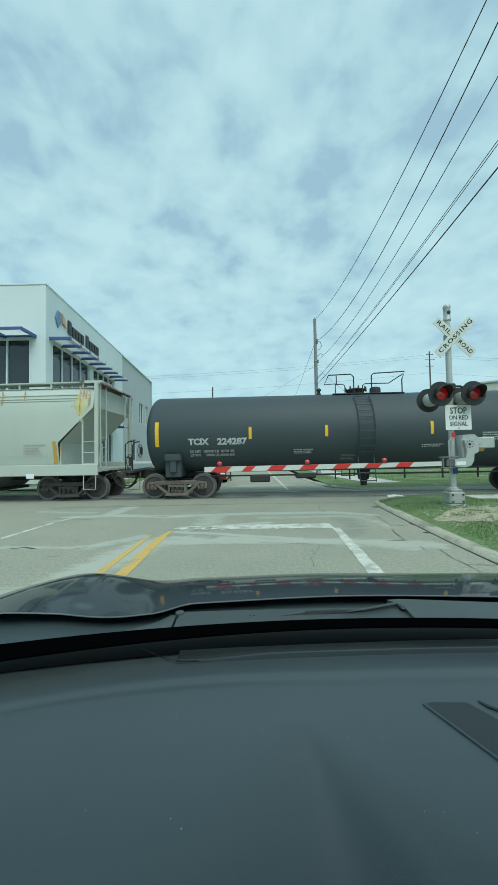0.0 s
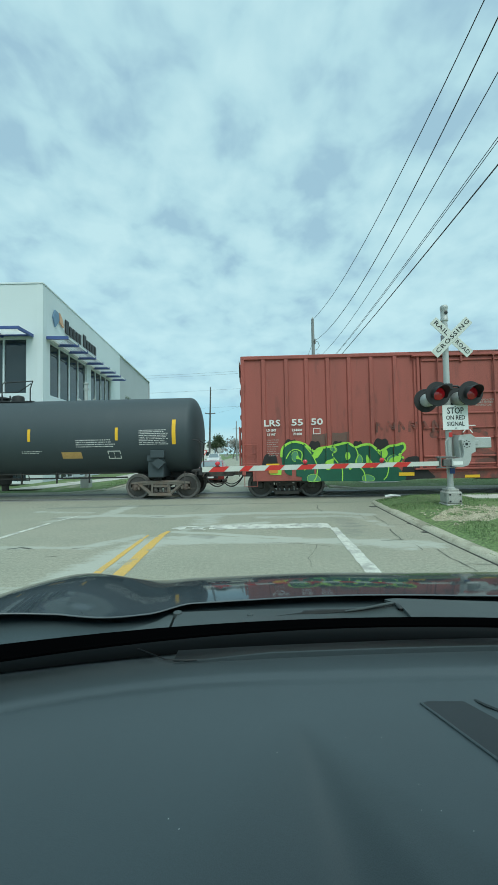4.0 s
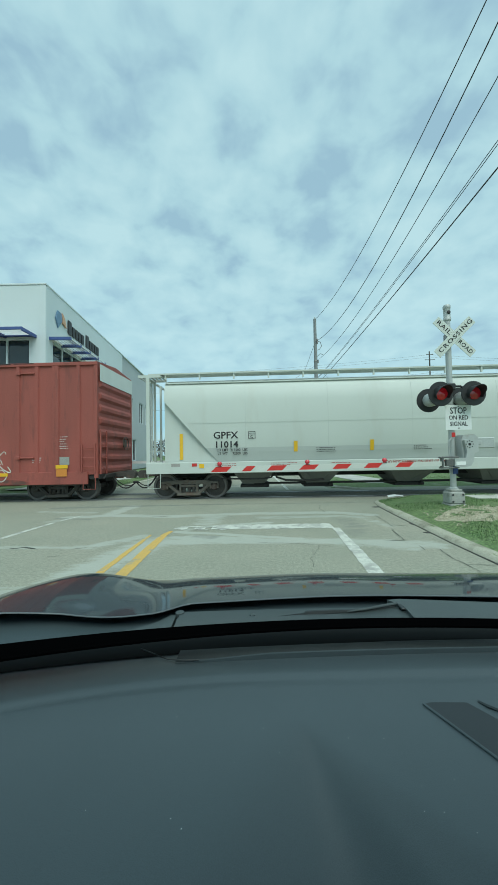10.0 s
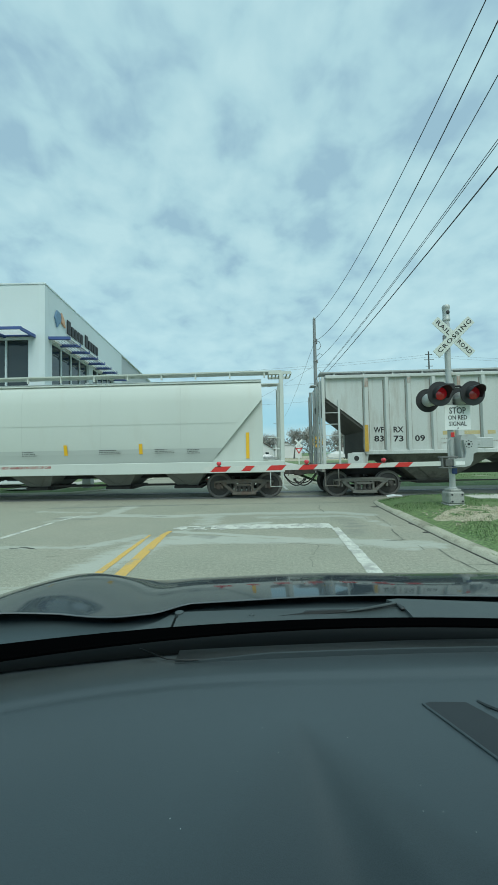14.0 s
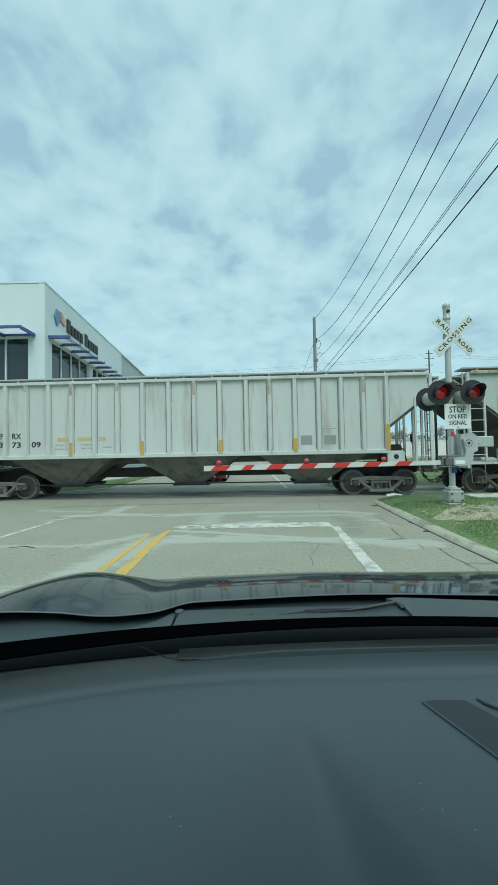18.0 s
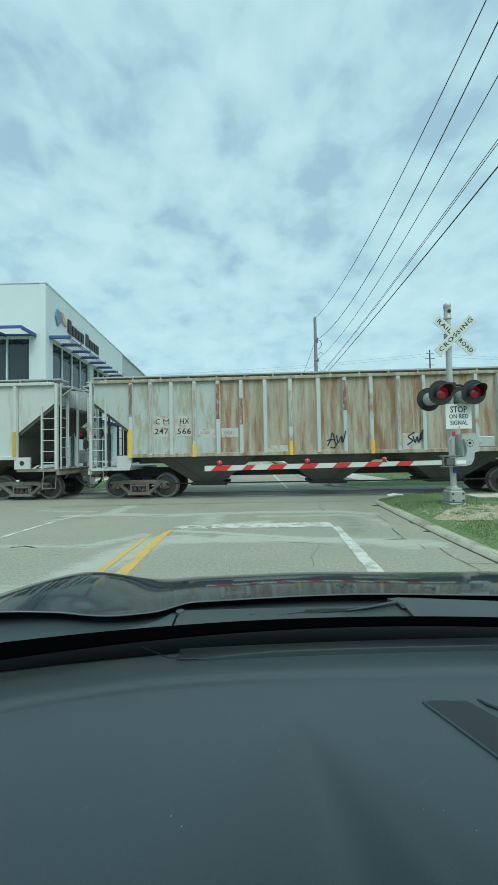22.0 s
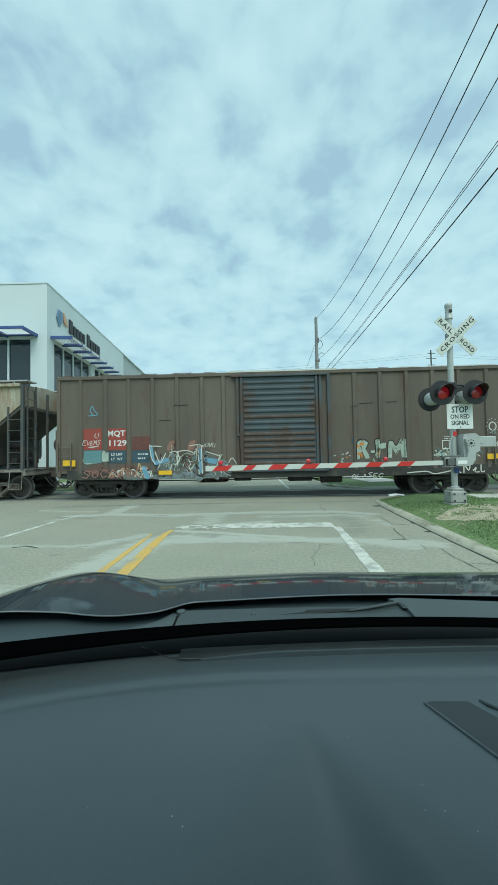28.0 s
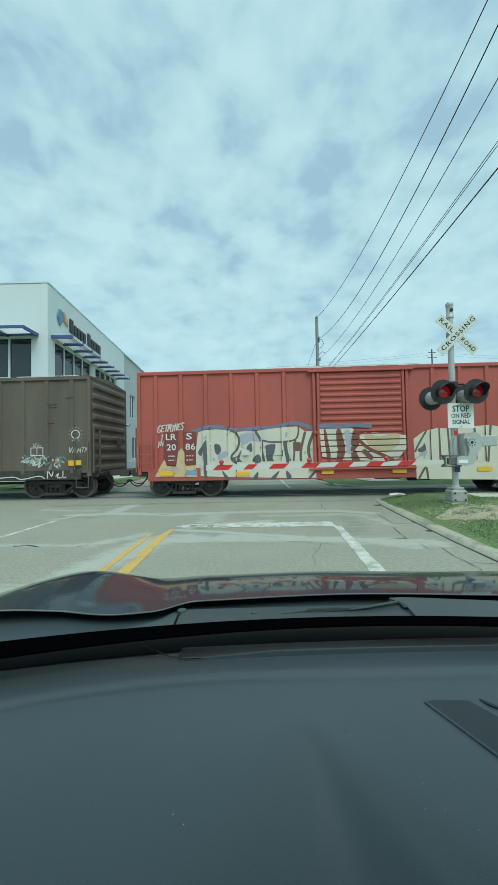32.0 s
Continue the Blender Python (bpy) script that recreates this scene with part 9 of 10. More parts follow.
small_print(car4, 54.35 - mid4, 1.95, 2, 0.42, 0.06, 0.12, Y4, FADED)
small_print(car4, 55.1 - mid4, 1.85, 1, 0.5, 0.05, 0.12, Y4, FADED)
small_print(car4, 62.5 - mid4, 2.4, 3, 0.55, 0.04, 0.08, Y4, FADED)
for s, l in ((51.02, 0.3), (54.02, 0.35), (58.26, 0.45), (60.82, 0.5), (63.93, 0.5), (55.62, 0.25), (52.42, 0.2)):
    patch(car4, mid4, s - 0.056, s + 0.056, 3.98 - l, 3.98, -CENTRE - 0.003, STREAK, "rust_streak")
# dark lines paint the ribs' shadow on the panels, together with dirt
RIBSHADE = surf("dirty_rib_shade", (0.20, 0.185, 0.16), (0.30, 0.28, 0.25), rough=0.9, scale=5, grain=0.2, bump=0.1, stain=(0.42, 0.42, 0.40), stain_amount=0.8, stain_scale=3, stretch=(1, 1, 0.4))
for s in ribs4:
    for d, w in ((-0.098, 0.016), (0.092, 0.010)):
        patch(car4, mid4, s + d - w, s + d + w, 1.62, 3.93, -CENTRE + 0.088, RIBSHADE, "rib_shade_line")
for s in (50.65, 64.95):
    part("lift_pad", Shape().box(s - 0.28 - mid4, s + 0.28 - mid4, -CENTRE + 0.03, -CENTRE + 0.1, 1.12, 1.5, 0.01), HOPGREY, car4)
    part("jacking_hole", Shape().lathe([(0.085, -CENTRE + 0.028), (0.0, -CENTRE + 0.026)], (s - mid4, 0, 1.33), "y", 14, False), UNDER, car4)

# air pipe with a loop under the pale hopper
loop = [(32.9, 0.72), (33.6, 0.70), (34.35, 0.70), (34.62, 0.74), (34.72, 0.95), (34.74, 1.2)]
part("brake_pipe", Shape().tube([(a - mid3, -1.25, z) for a, z in loop], 0.028, 8).tube([(a - mid3, -1.25, z) for a, z in ((34.7, 1.0), (34.8, 0.74), (35.1, 0.64), (35.6, 0.62), (36.4, 0.64))], 0.035, 8), UNDER, car3)

for car, m, s0, s1 in ((car4, mid4, 66.05, 66.55), (car5, mid5, 66.95, 67.45)):
    out, inn = (s1, s0) if s0 < 66.5 else (s0, s1)
    part("running_board", Shape().box(s0 - m, s1 - m, -1.2, -0.5, 3.98, 4.02).box(out - 0.03 - m, out + 0.03 - m, -1.2, -0.5, 3.92, 4.02).tube([(out - m, -1.15, 3.96), (inn - m, -1.2, 3.6)], 0.025, 6), GREYWALK, car, "short roof running board over the end")

# rusty ribbed hopper
for s0, s1, z0, z1 in ((69.52, 70.08, 2.15, 2.85), (70.26, 70.84, 2.15, 2.85), (71.05, 71.66, 2.08, 2.38), (71.84, 72.42, 2.08, 2.4), (77.86, 78.46, 1.55, 2.1), (73.4, 74.08, 1.55, 1.78)):
    patch(car5, mid5, s0, s1, z0, z1, Y4, surf("pale_overpaint", (0.50, 0.50, 0.45), (0.45, 0.43, 0.37), rough=0.8, scale=4, stain=(0.3, 0.2, 0.13), stain_amount=0.6, stain_scale=4) if "pale_overpaint" not in bpy.data.materials else bpy.data.materials["pale_overpaint"], "repainted_panel")
for words, s, z, w in (("C", 69.58, 2.65, 0.16),  ("HX", 70.42, 2.65, 0.32), ("247", 69.55, 2.32, 0.48), ("566", 70.33, 2.31, 0.47)):
    mark(car5, mid5, words, s, z, 0.27, w, Y4 - 0.005, LETTERBLACK, bold=0.0012)
mark(car5, mid5, "M", 69.84, 2.65, 0.27, 0.21, Y4 - 0.005, LETTERBLACK, bold=0)
for k, z0, z1, m in ((0, 2.85, 3.95, RUSTY), (1, 1.62, 3.95, STREAK), (3, 2.0, 3.9, STREAK), (4, 2.7, 3.9, RUSTY), (5, 2.5, 3.4, RUSTY), (7, 2.4, 3.6, STREAK), (9, 2.9, 3.9, RUSTY), (11, 1.7, 3.9, STREAK), (13, 2.8, 3.95, RUSTY), (15, 1.62, 3.95, STREAK), (16, 1.62, 3.95, STREAK)):
    patch(car5, mid5, ribs5[k] - 0.056, ribs5[k] + 0.056, z0, z1, -CENTRE - 0.003, m, "rust_streak")
for s, w in ((71.12, 0.45), (71.92, 0.4)):
    small_print(car5, s - mid5, 2.3, 1, w, 0.14, 0.2, Y4 - 0.005, FADED)
flat5 = side_skin(ribs5, CENTRE - 0.09, None, 1.4)
for pts in ([(75.40, 1.74), (75.50, 1.95), (75.56, 2.16), (75.62, 1.95), (75.66, 1.78)], [(75.38, 1.9), (75.52, 1.94), (75.64, 1.92)], [(75.70, 2.06), (75.74, 1.82), (75.84, 2.04), (75.88, 1.84), (75.98, 2.2)], [(75.70, 1.80), (75.62, 1.66), (75.50, 1.68)]):
    sprayed(car5, mid5, flat5, pts, 0.04, NAVY, 3)
for pts in ([(78.24, 2.12), (78.04, 1.98), (78.18, 1.85), (78.02, 1.72)], [(78.2, 1.98), (78.26, 1.78), (78.33, 1.98), (78.38, 1.78), (78.48, 2.18)]):
    sprayed(car5, mid5, flat5, pts, 0.05, NAVY, 3)
for s0 in (79.55, 80.32):
    patch(car5, mid5, s0, s0 + 0.45, 1.6, 1.92, Y4, SOOT if s0 < 80 else OUTLINE, "test_label")
    patch(car5, mid5, s0 + 0.03, s0 + 0.42, 1.63, 1.89, Y4 - 0.004, OUTLINE if s0 < 80 else SMOKE, "label_field")

# dark boxcar
skin6 = side_skin(dark_posts, CENTRE - 0.05, (91.37, 93.95))
for s0, s1, z0, z1, m in ((85.97, 86.6, 1.75, 2.48, REDPATCH), (86.83, 87.45, 1.73, 2.47, REDPATCH), (87.66, 88.27, 1.72, 2.18, surf("old_red_repaint", (0.15, 0.06, 0.05), (0.11, 0.05, 0.04), rough=0.8)), (86.83, 87.45, 1.28, 1.7, BLUEPATCH), (87.64, 88.27, 1.28, 1.7, BLUEPATCH), (85.97, 86.6, 1.3, 1.73, TEAL), (94.98 + 0.06, 95.06 + 0.05, 1.8, 2.0, BLUEPATCH)):
    patch(box6, bmid6, s0, s1, z0, z1, FLAT, m, "repainted_panel")
mark(box6, bmid6, "MQT", 86.8, 2.29, 0.27, 0.61, FLAT - 0.005, LETTERWHITE)
mark(box6, bmid6, "1129", 86.8, 1.96, 0.27, 0.61, FLAT - 0.005, LETTERWHITE)
mark(box6, bmid6, "LD LMT", 86.92, 1.58, 0.12, 0.4, FLAT - 0.005, LETTERWHITE, bold=0.001)
mark(box6, bmid6, "LT  WT", 86.92, 1.42, 0.12, 0.4, FLAT - 0.005, LETTERWHITE, bold=0.001)
small_print(box6, 87.85 - bmid6, 1.6, 2, 0.36, 0.07, 0.14, FLAT - 0.005, LETTERWHITE)
for s0, s1, z0, z1 in ((85.28, 85.72, 1.2, 1.41), (88.58, 89.03, 0.87, 1.01), (99.35, 99.8, 1.2, 1.38), (91.7, 92.14, 0.98, 1.08)):
    patch(box6, bmid6, s0, s1, z0, z1, -CENTRE - 0.03, STRIPE, "reflector_patch")
rnd = random.Random(5)
for s, z, l, m in ((88.5, 1.2, 0.75, TEALWASH), (89.2, 1.1, 0.8, MUTED), (89.8, 1.35, 0.7, TEALWASH), (90.3, 1.15, 0.6, MUTED), (88.7, 0.95, 0.6, TEALWASH), (87.2, 1.0, 0.7, SMOKE), (86.2, 0.98, 0.6, SMOKE), (89.9, 0.9, 0.6, MUTED), (90.5, 0.95, 0.4, TEALWASH)):
    for k in range(4):
        a, b = rnd.uniform(-0.1, 0.1), rnd.uniform(-0.16, 0.16)
        sprayed(box6, bmid6, skin6, [(s + a, z - 0.1 + b), (s + l * 0.5 + a, z + 0.08 + b), (s + l + a, z - 0.06 + b)], rnd.uniform(0.05, 0.12), m, 1 + rnd.random())
for pts in ([(88.27, 1.89), (88.33, 1.47), (88.46, 1.24)], [(88.27, 1.85), (88.66, 1.82)], [(88.46, 1.66), (88.61, 1.27), (88.81, 1.59)], [(88.95, 1.61), (89.18, 1.64), (89.29, 1.35), (89.09, 1.17)], [(89.23, 1.64), (89.52, 1.67), (89.81, 1.57)], [(89.62, 1.82), (89.91, 1.86), (90.1, 1.81)], [(89.91, 1.82), (89.95, 0.87)], [(90.04, 1.8), (90.06, 0.9)], [(90.19, 1.62), (90.67, 1.46)]):
    sprayed(box6, bmid6, skin6, pts, 0.03, CHALK, 4.6)
for pts, w, m in (([(88.33, 1.81), (88.4, 1.35)], 0.09, BABYBLUE), ([(88.48, 1.27), (88.85, 1.36)], 0.14, BABYBLUE), ([(90.21, 1.34), (90.51, 1.28)], 0.17, BABYBLUE), ([(88.07, 1.09), (88.2, 0.8)], 0.16, BABYBLUE), ([(89.13, 0.88), (89.8, 0.83)], 0.18, MUTED), ([(89.98, 1.7), (90.0, 0.95)], 0.08, BABYBLUE), ([(89.05, 1.55), (89.1, 1.2)], 0.10, MUTED)):
    sprayed(box6, bmid6, skin6, pts, w, m, 4.2)
for k in range(60):
    s, z = rnd.uniform(88.1, 90.7), rnd.uniform(0.95, 1.55)
    pts = [(s, z)]
    for _ in range(rnd.randint(2, 4)):
        pts.append((pts[-1][0] + rnd.uniform(-0.14, 0.22), min(1.85, max(0.8, pts[-1][1] + rnd.uniform(-0.3, 0.32)))))
    sprayed(box6, bmid6, skin6, pts, rnd.uniform(0.012, 0.032), (CHALK, SOOT, MINTWASH, RUSTY, TEALWASH)[k % 5], 3 + 0.03 * k)
for k in range(22):
    s, z = rnd.uniform(85.9, 88.2), rnd.uniform(0.78, 1.0)
    sprayed(box6, bmid6, skin6, [(s, z), (s + rnd.uniform(-0.05, 0.1), z + rnd.uniform(0.1, 0.3)), (s + rnd.uniform(0.1, 0.25), z + rnd.uniform(0, 0.2)), (s + rnd.uniform(0.1, 0.3), z)], rnd.uniform(0.018, 0.035), (CHALK, PINK, OCHRE)[k % 3], 3.5)
for s0, s1, z0, z1, m in ((85.98, 86.55, 1.3, 1.62, MINTWASH), (86.62, 87.0, 1.38, 1.7, MINTWASH), (88.3, 90.9, 0.74, 0.86, MUTED), (87.4, 88.3, 0.74, 1.0, TEALWASH)):
    painted(box6, bmid6, skin6, [(s0, z0), ((s0 + s1) / 2, z0 - 0.03), (s1, z0 + 0.04), (s1 - 0.05, z1), ((s0 + s1) / 2, z1 - 0.06), (s0 + 0.04, z1 + 0.02)], m, 1.6)
for s, z in ((88.92, 1.82), (89.02, 1.84), (89.62, 1.8), (89.72, 1.84)):
    sprayed(box6, bmid6, skin6, [(s, z - 0.08), (s + 0.03, z + 0.05)], 0.13, PINK, 2)
    sprayed(box6, bmid6, skin6, [(s + 0.05, z + 0.12), (s + 0.06, z + 0.13)], 0.11, PINK, 2.2)
for pts in ([(86.4, 2.3), (86.35, 2.2), (86.45, 2.15)], [(86.5, 2.32), (86.5, 2.2)], [(86.15, 1.84), (86.5, 1.88), (86.2, 1.82)]):
    sprayed(box6, bmid6, skin6, pts, 0.022, CHALK, 3)
sprayed(box6, bmid6, skin6, [(86.3, 2.95), (86.2, 3.1), (86.28, 3.25), (86.35, 3.1), (86.45, 2.95), (86.15, 2.92)], 0.035, BABYBLUE, 2)
for pts in ([(95.18, 1.27), (95.21, 1.85), (95.43, 1.93), (95.58, 1.82), (95.50, 1.6), (95.63, 1.3), (95.48, 1.28), (95.40, 1.5), (95.32, 1.5), (95.30, 1.28)],
            [(95.67, 1.45), (95.82, 1.48), (95.80, 1.9), (95.94, 1.92), (95.96, 1.78), (96.14, 1.8), (96.12, 1.62), (95.96, 1.6), (95.94, 1.32), (95.82, 1.3), (95.80, 1.55), (95.67, 1.56)],
            [(96.20, 1.3), (96.24, 1.84), (96.38, 1.86), (96.48, 1.7), (96.63, 1.94), (96.78, 1.9), (96.80, 1.3), (96.66, 1.3), (96.62, 1.6), (96.48, 1.4), (96.36, 1.62), (96.34, 1.3)]):
    painted(box6, bmid6, skin6, pts, MINTWASH, 1.5, curved=False)
    sprayed(box6, bmid6, skin6, pts[:5], 0.03, SOOT, 2.2)
for s, z in ((95.24, 1.7), (95.38, 1.78), (95.28, 1.45)):
    sprayed(box6, bmid6, skin6, [(s - 0.03, z), (s + 0.03, z)], 0.09, ORANGE, 2)
for k in range(20):
    s, z = rnd.uniform(97.8, 99.1), rnd.uniform(1.15, 1.5)
    sprayed(box6, bmid6, skin6, [(s, z), (s + rnd.uniform(-0.1, 0.25), z + rnd.uniform(-0.15, 0.25)), (s + rnd.uniform(0, 0.3), z + rnd.uniform(-0.2, 0.2))], 0.03, CHALK if k % 3 else TEAL, 1 + 0.05 * k)
for a, b, c, d in ((97.97, 98.42, 1.82, 1.845), (97.97, 98.42, 1.56, 1.585), (97.97, 97.995, 1.585, 1.82), (98.185, 98.205, 1.585, 1.82), (98.395, 98.42, 1.585, 1.82)):
    patch(box6, bmid6, a, b, c, d, FLAT, LETTERWHITE, "stencil_frame")
small_print(box6, 98.05 - bmid6, 1.98, 2, 0.3, 0.04, 0.07, FLAT, LETTERWHITE)
for pts in ([(98.6, 0.78), (98.62, 1.02), (98.75, 0.85), (98.8, 1.0)], [(98.9, 0.85), (99.0, 0.95), (98.95, 0.8), (99.08, 0.8)], [(99.15, 1.02), (99.15, 0.8), (99.25, 0.82)], [(96.8, 0.8), (97.4, 0.84), (97.7, 0.76), (98.3, 0.86), (98.5, 0.78)], [(99.71, 2.27), (99.67, 2.37), (99.58, 2.41), (99.49, 2.37), (99.45, 2.27), (99.49, 2.17), (99.58, 2.13), (99.67, 2.17), (99.71, 2.27)]):
    sprayed(box6, bmid6, skin6, pts, 0.035, CHALK, 3)
tag_line(box6, bmid6, skin6, "OLASEC", 94.98, 0.66, 0.15, 0.175, 0.02, CHALK, 3, 0, 4)
tag_line(box6, bmid6, skin6, "KAMI", 90.12, 1.77, 0.12, 0.10, 0.016, CHALK, 5, 0, 5)
tag_line(box6, bmid6, skin6, "EVEMS", 85.95, 1.9, 0.16, 0.12, 0.018, CHALK, 3, 0.005, 6)
tag_line(box6, bmid6, skin6, "SOCOAOC", 85.95, 0.8, 0.28, 0.30, 0.035, PINK, 3.6, 0, 7)
tag_line(box6, bmid6, skin6, "VAMTM", 99.34, 1.65, 0.17, 0.135, 0.026, CHALK, 3, 0, 8)
for k in range(12):
    a = k * math.tau / 12
    sprayed(box6, bmid6, skin6, [(99.58 + 0.2 * math.cos(a), 2.27 + 0.24 * math.sin(a)), (99.58 + 0.215 * math.cos(a), 2.27 + 0.255 * math.sin(a))], 0.022, CHALK, 3)
sprayed(box6, bmid6, skin6, [(99.56, 2.09), (99.64, 2.07)], 0.12, MUTED, 3)
for k in range(16):
    s, z = rnd.uniform(97.65, 98.9), rnd.uniform(1.2, 1.6)
    sprayed(box6, bmid6, skin6, [(s, z), (s + rnd.uniform(0.05, 0.2), z + rnd.uniform(-0.1, 0.15)), (s + rnd.uniform(0.1, 0.25), z + rnd.uniform(-0.2, 0.1))], rnd.uniform(0.03, 0.08), (MINTWASH, MUTED, MINTWASH, OUTLINE)[k % 4], 1.5 + 0.03 * k)
for k in range(26):
    s, z = rnd.choice((rnd.uniform(94.5, 95.0), rnd.uniform(95.1, 97.2), rnd.uniform(97.7, 99.0))), rnd.uniform(1.12, 1.5)
    sprayed(box6, bmid6, skin6, [(s, z), (s + rnd.uniform(-0.06, 0.08), z + rnd.uniform(-0.1, 0.1))], rnd.uniform(0.02, 0.06), (SMOKE, CHALK, ORANGE, MINTWASH)[k % 4], 2.4 + 0.02 * k)
patch(box6, bmid6, 91.0, 94.6, 4.26, 4.31, -CENTRE - 0.014, CHALK, "pale_roof_edge")
s = 94.75
while s < 100.1:
    w = rnd.uniform(0.15, 0.9)
    patch(box6, bmid6, s, min(s + w, 100.1), 4.275 + rnd.uniform(0, 0.012), 4.302, -CENTRE - 0.014, CHALK if rnd.random() < 0.6 else SMOKE, "pale_roof_edge")
    s += w + rnd.uniform(0.03, 0.35)
s = 85.2
while s < 90.8:
    w = rnd.uniform(0.2, 0.7)
    patch(box6, bmid6, s, s + w, 4.275 + rnd.uniform(0, 0.012), 4.302, -CENTRE - 0.014, SMOKE, "pale_roof_edge")
    s += w + rnd.uniform(0.2, 0.9)
for s, z, l in ((95.35, 3.12, 0.4), (96.2, 3.14, 0.35), (95.05, 3.02, 0.2), (98.6, 3.3, 0.3), (98.65, 3.2, 0.25), (99.2, 3.52, 0.3), (89.1, 3.2, 0.5), (88.6, 2.7, 0.4), (98.6, 2.65, 0.2)):
    sprayed(box6, bmid6, skin6, [(s, z), (s + l, z + 0.015)], 0.022, SOOT, 2)

# bright red boxcar with the cream piece
skin7 = side_skin(red2_posts, CENTRE - 0.05, (107.8, 110.65))
PLAQUE = surf("maroon_repaint", (0.19, 0.05, 0.045), (0.17, 0.048, 0.04), rough=0.7)
for s0, s1, z0, z1 in ((102.62, 103.1, 1.15, 2.28), (103.32, 103.72, 1.15, 2.28)):
    patch(box7, bmid7, s0, s1, z0, z1, FLAT - 0.012, PLAQUE, "repainted_panel")
for words, s, z, w in (("LR", 102.68, 2.1, 0.36), ("S", 103.38, 2.11, 0.2), ("20", 102.72, 1.75, 0.32), ("86", 103.36, 1.76, 0.34)):
    mark(box7, bmid7, words, s, z, 0.30, w, FLAT - 0.019, LETTERWHITE, bold=0.0018)
small_print(box7, 102.78 - bmid7, 1.48, 2, 0.24, 0.05, 0.14, FLAT - 0.019, LETTERWHITE)
small_print(box7, 103.4 - bmid7, 1.48, 2, 0.24, 0.05, 0.14, FLAT - 0.019, LETTERWHITE)
tag_line(box7, bmid7, skin7, "GETMTNES", 102.43, 2.27, 0.24, 0.113, 0.036, CHALK, 6, 0.010)
tag_line(box7, bmid7, skin7, "TI", 102.52, 2.02, 0.17, 0.09, 0.032, CHALK, 6, 0.01)
tag_line(box7, bmid7, skin7, "THS", 102.42, 1.78, 0.17, 0.095, 0.034, CHALK, 6, 0.03)
FILLS = ([(103.8, 2.25), (103.99, 2.31), (104.4, 2.34), (104.8, 2.31), (105.07, 2.22), (105.4, 2.26), (105.76, 2.24), (105.95, 2.28), (106.4, 2.33), (106.71, 2.36), (107.17, 2.38), (107.39, 2.20), (107.71, 2.22), (107.73, 0.66), (106.99, 0.66), (105.89, 0.7), (104.78, 0.73), (104.92, 0.72), (103.77, 0.78), (103.66, 1.14)],
         [(107.84, 2.29), (108.47, 2.31), (108.91, 2.27), (109.13, 2.04), (109.57, 2.12), (110.09, 2.09), (110.38, 2.04), (110.71, 2.0), (110.68, 1.63), (110.38, 1.26), (109.94, 1.18), (108.61, 1.23), (107.91, 1.36)],
         [(110.93, 1.88), (111.27, 2.13), (111.71, 2.23), (112.22, 2.18), (112.81, 2.25), (113.37, 2.29), (113.71, 2.22), (114.58, 2.13), (115.1, 1.89), (115.1, 0.48), (112.89, 0.53), (110.97, 0.58)])
RIBS7 = [(z - 0.078, z + 0.082) for z in [1.10 + 2.96 * (k + 0.5) / 15 for k in range(15)]]
for k, pts in enumerate(FILLS):
    painted(box7, bmid7, skin7, pts, CREAM, 2.0, curved=False, bands=RIBS7 if k == 1 else None)
painted(box7, bmid7, skin7, [(102.33, 0.77), (102.47, 1.05), (102.66, 1.36), (102.74, 1.13), (103.05, 1.1), (103.13, 1.6), (103.24, 1.72), (103.34, 1.6), (103.37, 1.12), (103.72, 1.15), (103.77, 0.75)], OCHRE, 1.6, curved=False)
sprayed(box7, bmid7, skin7, [(102.6, 1.03), (102.85, 1.05), (103.1, 0.99)], 0.09, LILAC, 1.9)
SLATE = surf("slate_shadow_spray", (0.105, 0.115, 0.125), (0.085, 0.082, 0.08), rough=0.7, scale=3, grain=0.1, bump=0)
for pts in ([(104.08, 1.98), (103.93, 1.79), (103.79, 1.57), (103.9, 1.44), (103.98, 1.62), (104.0, 0.75), (104.1, 0.74), (104.11, 1.66)],
            [(104.36, 1.84), (104.52, 1.81), (104.58, 1.65), (104.52, 1.52), (104.42, 1.48), (104.35, 1.65)],
            [(104.93, 1.36), (105.12, 1.42), (105.25, 1.61), (105.21, 1.32), (105.33, 1.16), (105.05, 1.17)],
            [(105.44, 1.73), (105.6, 1.85), (105.62, 1.57), (105.47, 1.6)],
            [(105.68, 1.38), (105.84, 1.47), (105.93, 1.25), (105.74, 1.16), (105.62, 1.25)],
            [(106.07, 1.75), (106.38, 1.8), (106.39, 1.65), (106.31, 1.37), (106.34, 1.21), (106.12, 1.21), (106.09, 1.53)],
            [(106.66, 1.83), (106.79, 1.86), (106.81, 1.54), (106.93, 1.2), (106.77, 1.17), (106.72, 1.42)],
            [(104.6, 0.96), (104.85, 0.67), (104.71, 0.67)], [(105.62, 0.66), (105.81, 0.9), (105.78, 0.66)], [(106.2, 0.65), (106.52, 0.92), (106.37, 0.65)], [(106.74, 0.92), (106.92, 0.73), (106.85, 0.64), (106.76, 0.64)],
            [(111.04, 1.52), (111.23, 1.65), (111.27, 1.76), (111.33, 1.53), (111.15, 1.44)],
            [(112.2, 1.9), (112.34, 1.88), (112.3, 1.2), (112.2, 1.2)]):
    painted(box7, bmid7, skin7, pts, SLATE, 3.0)
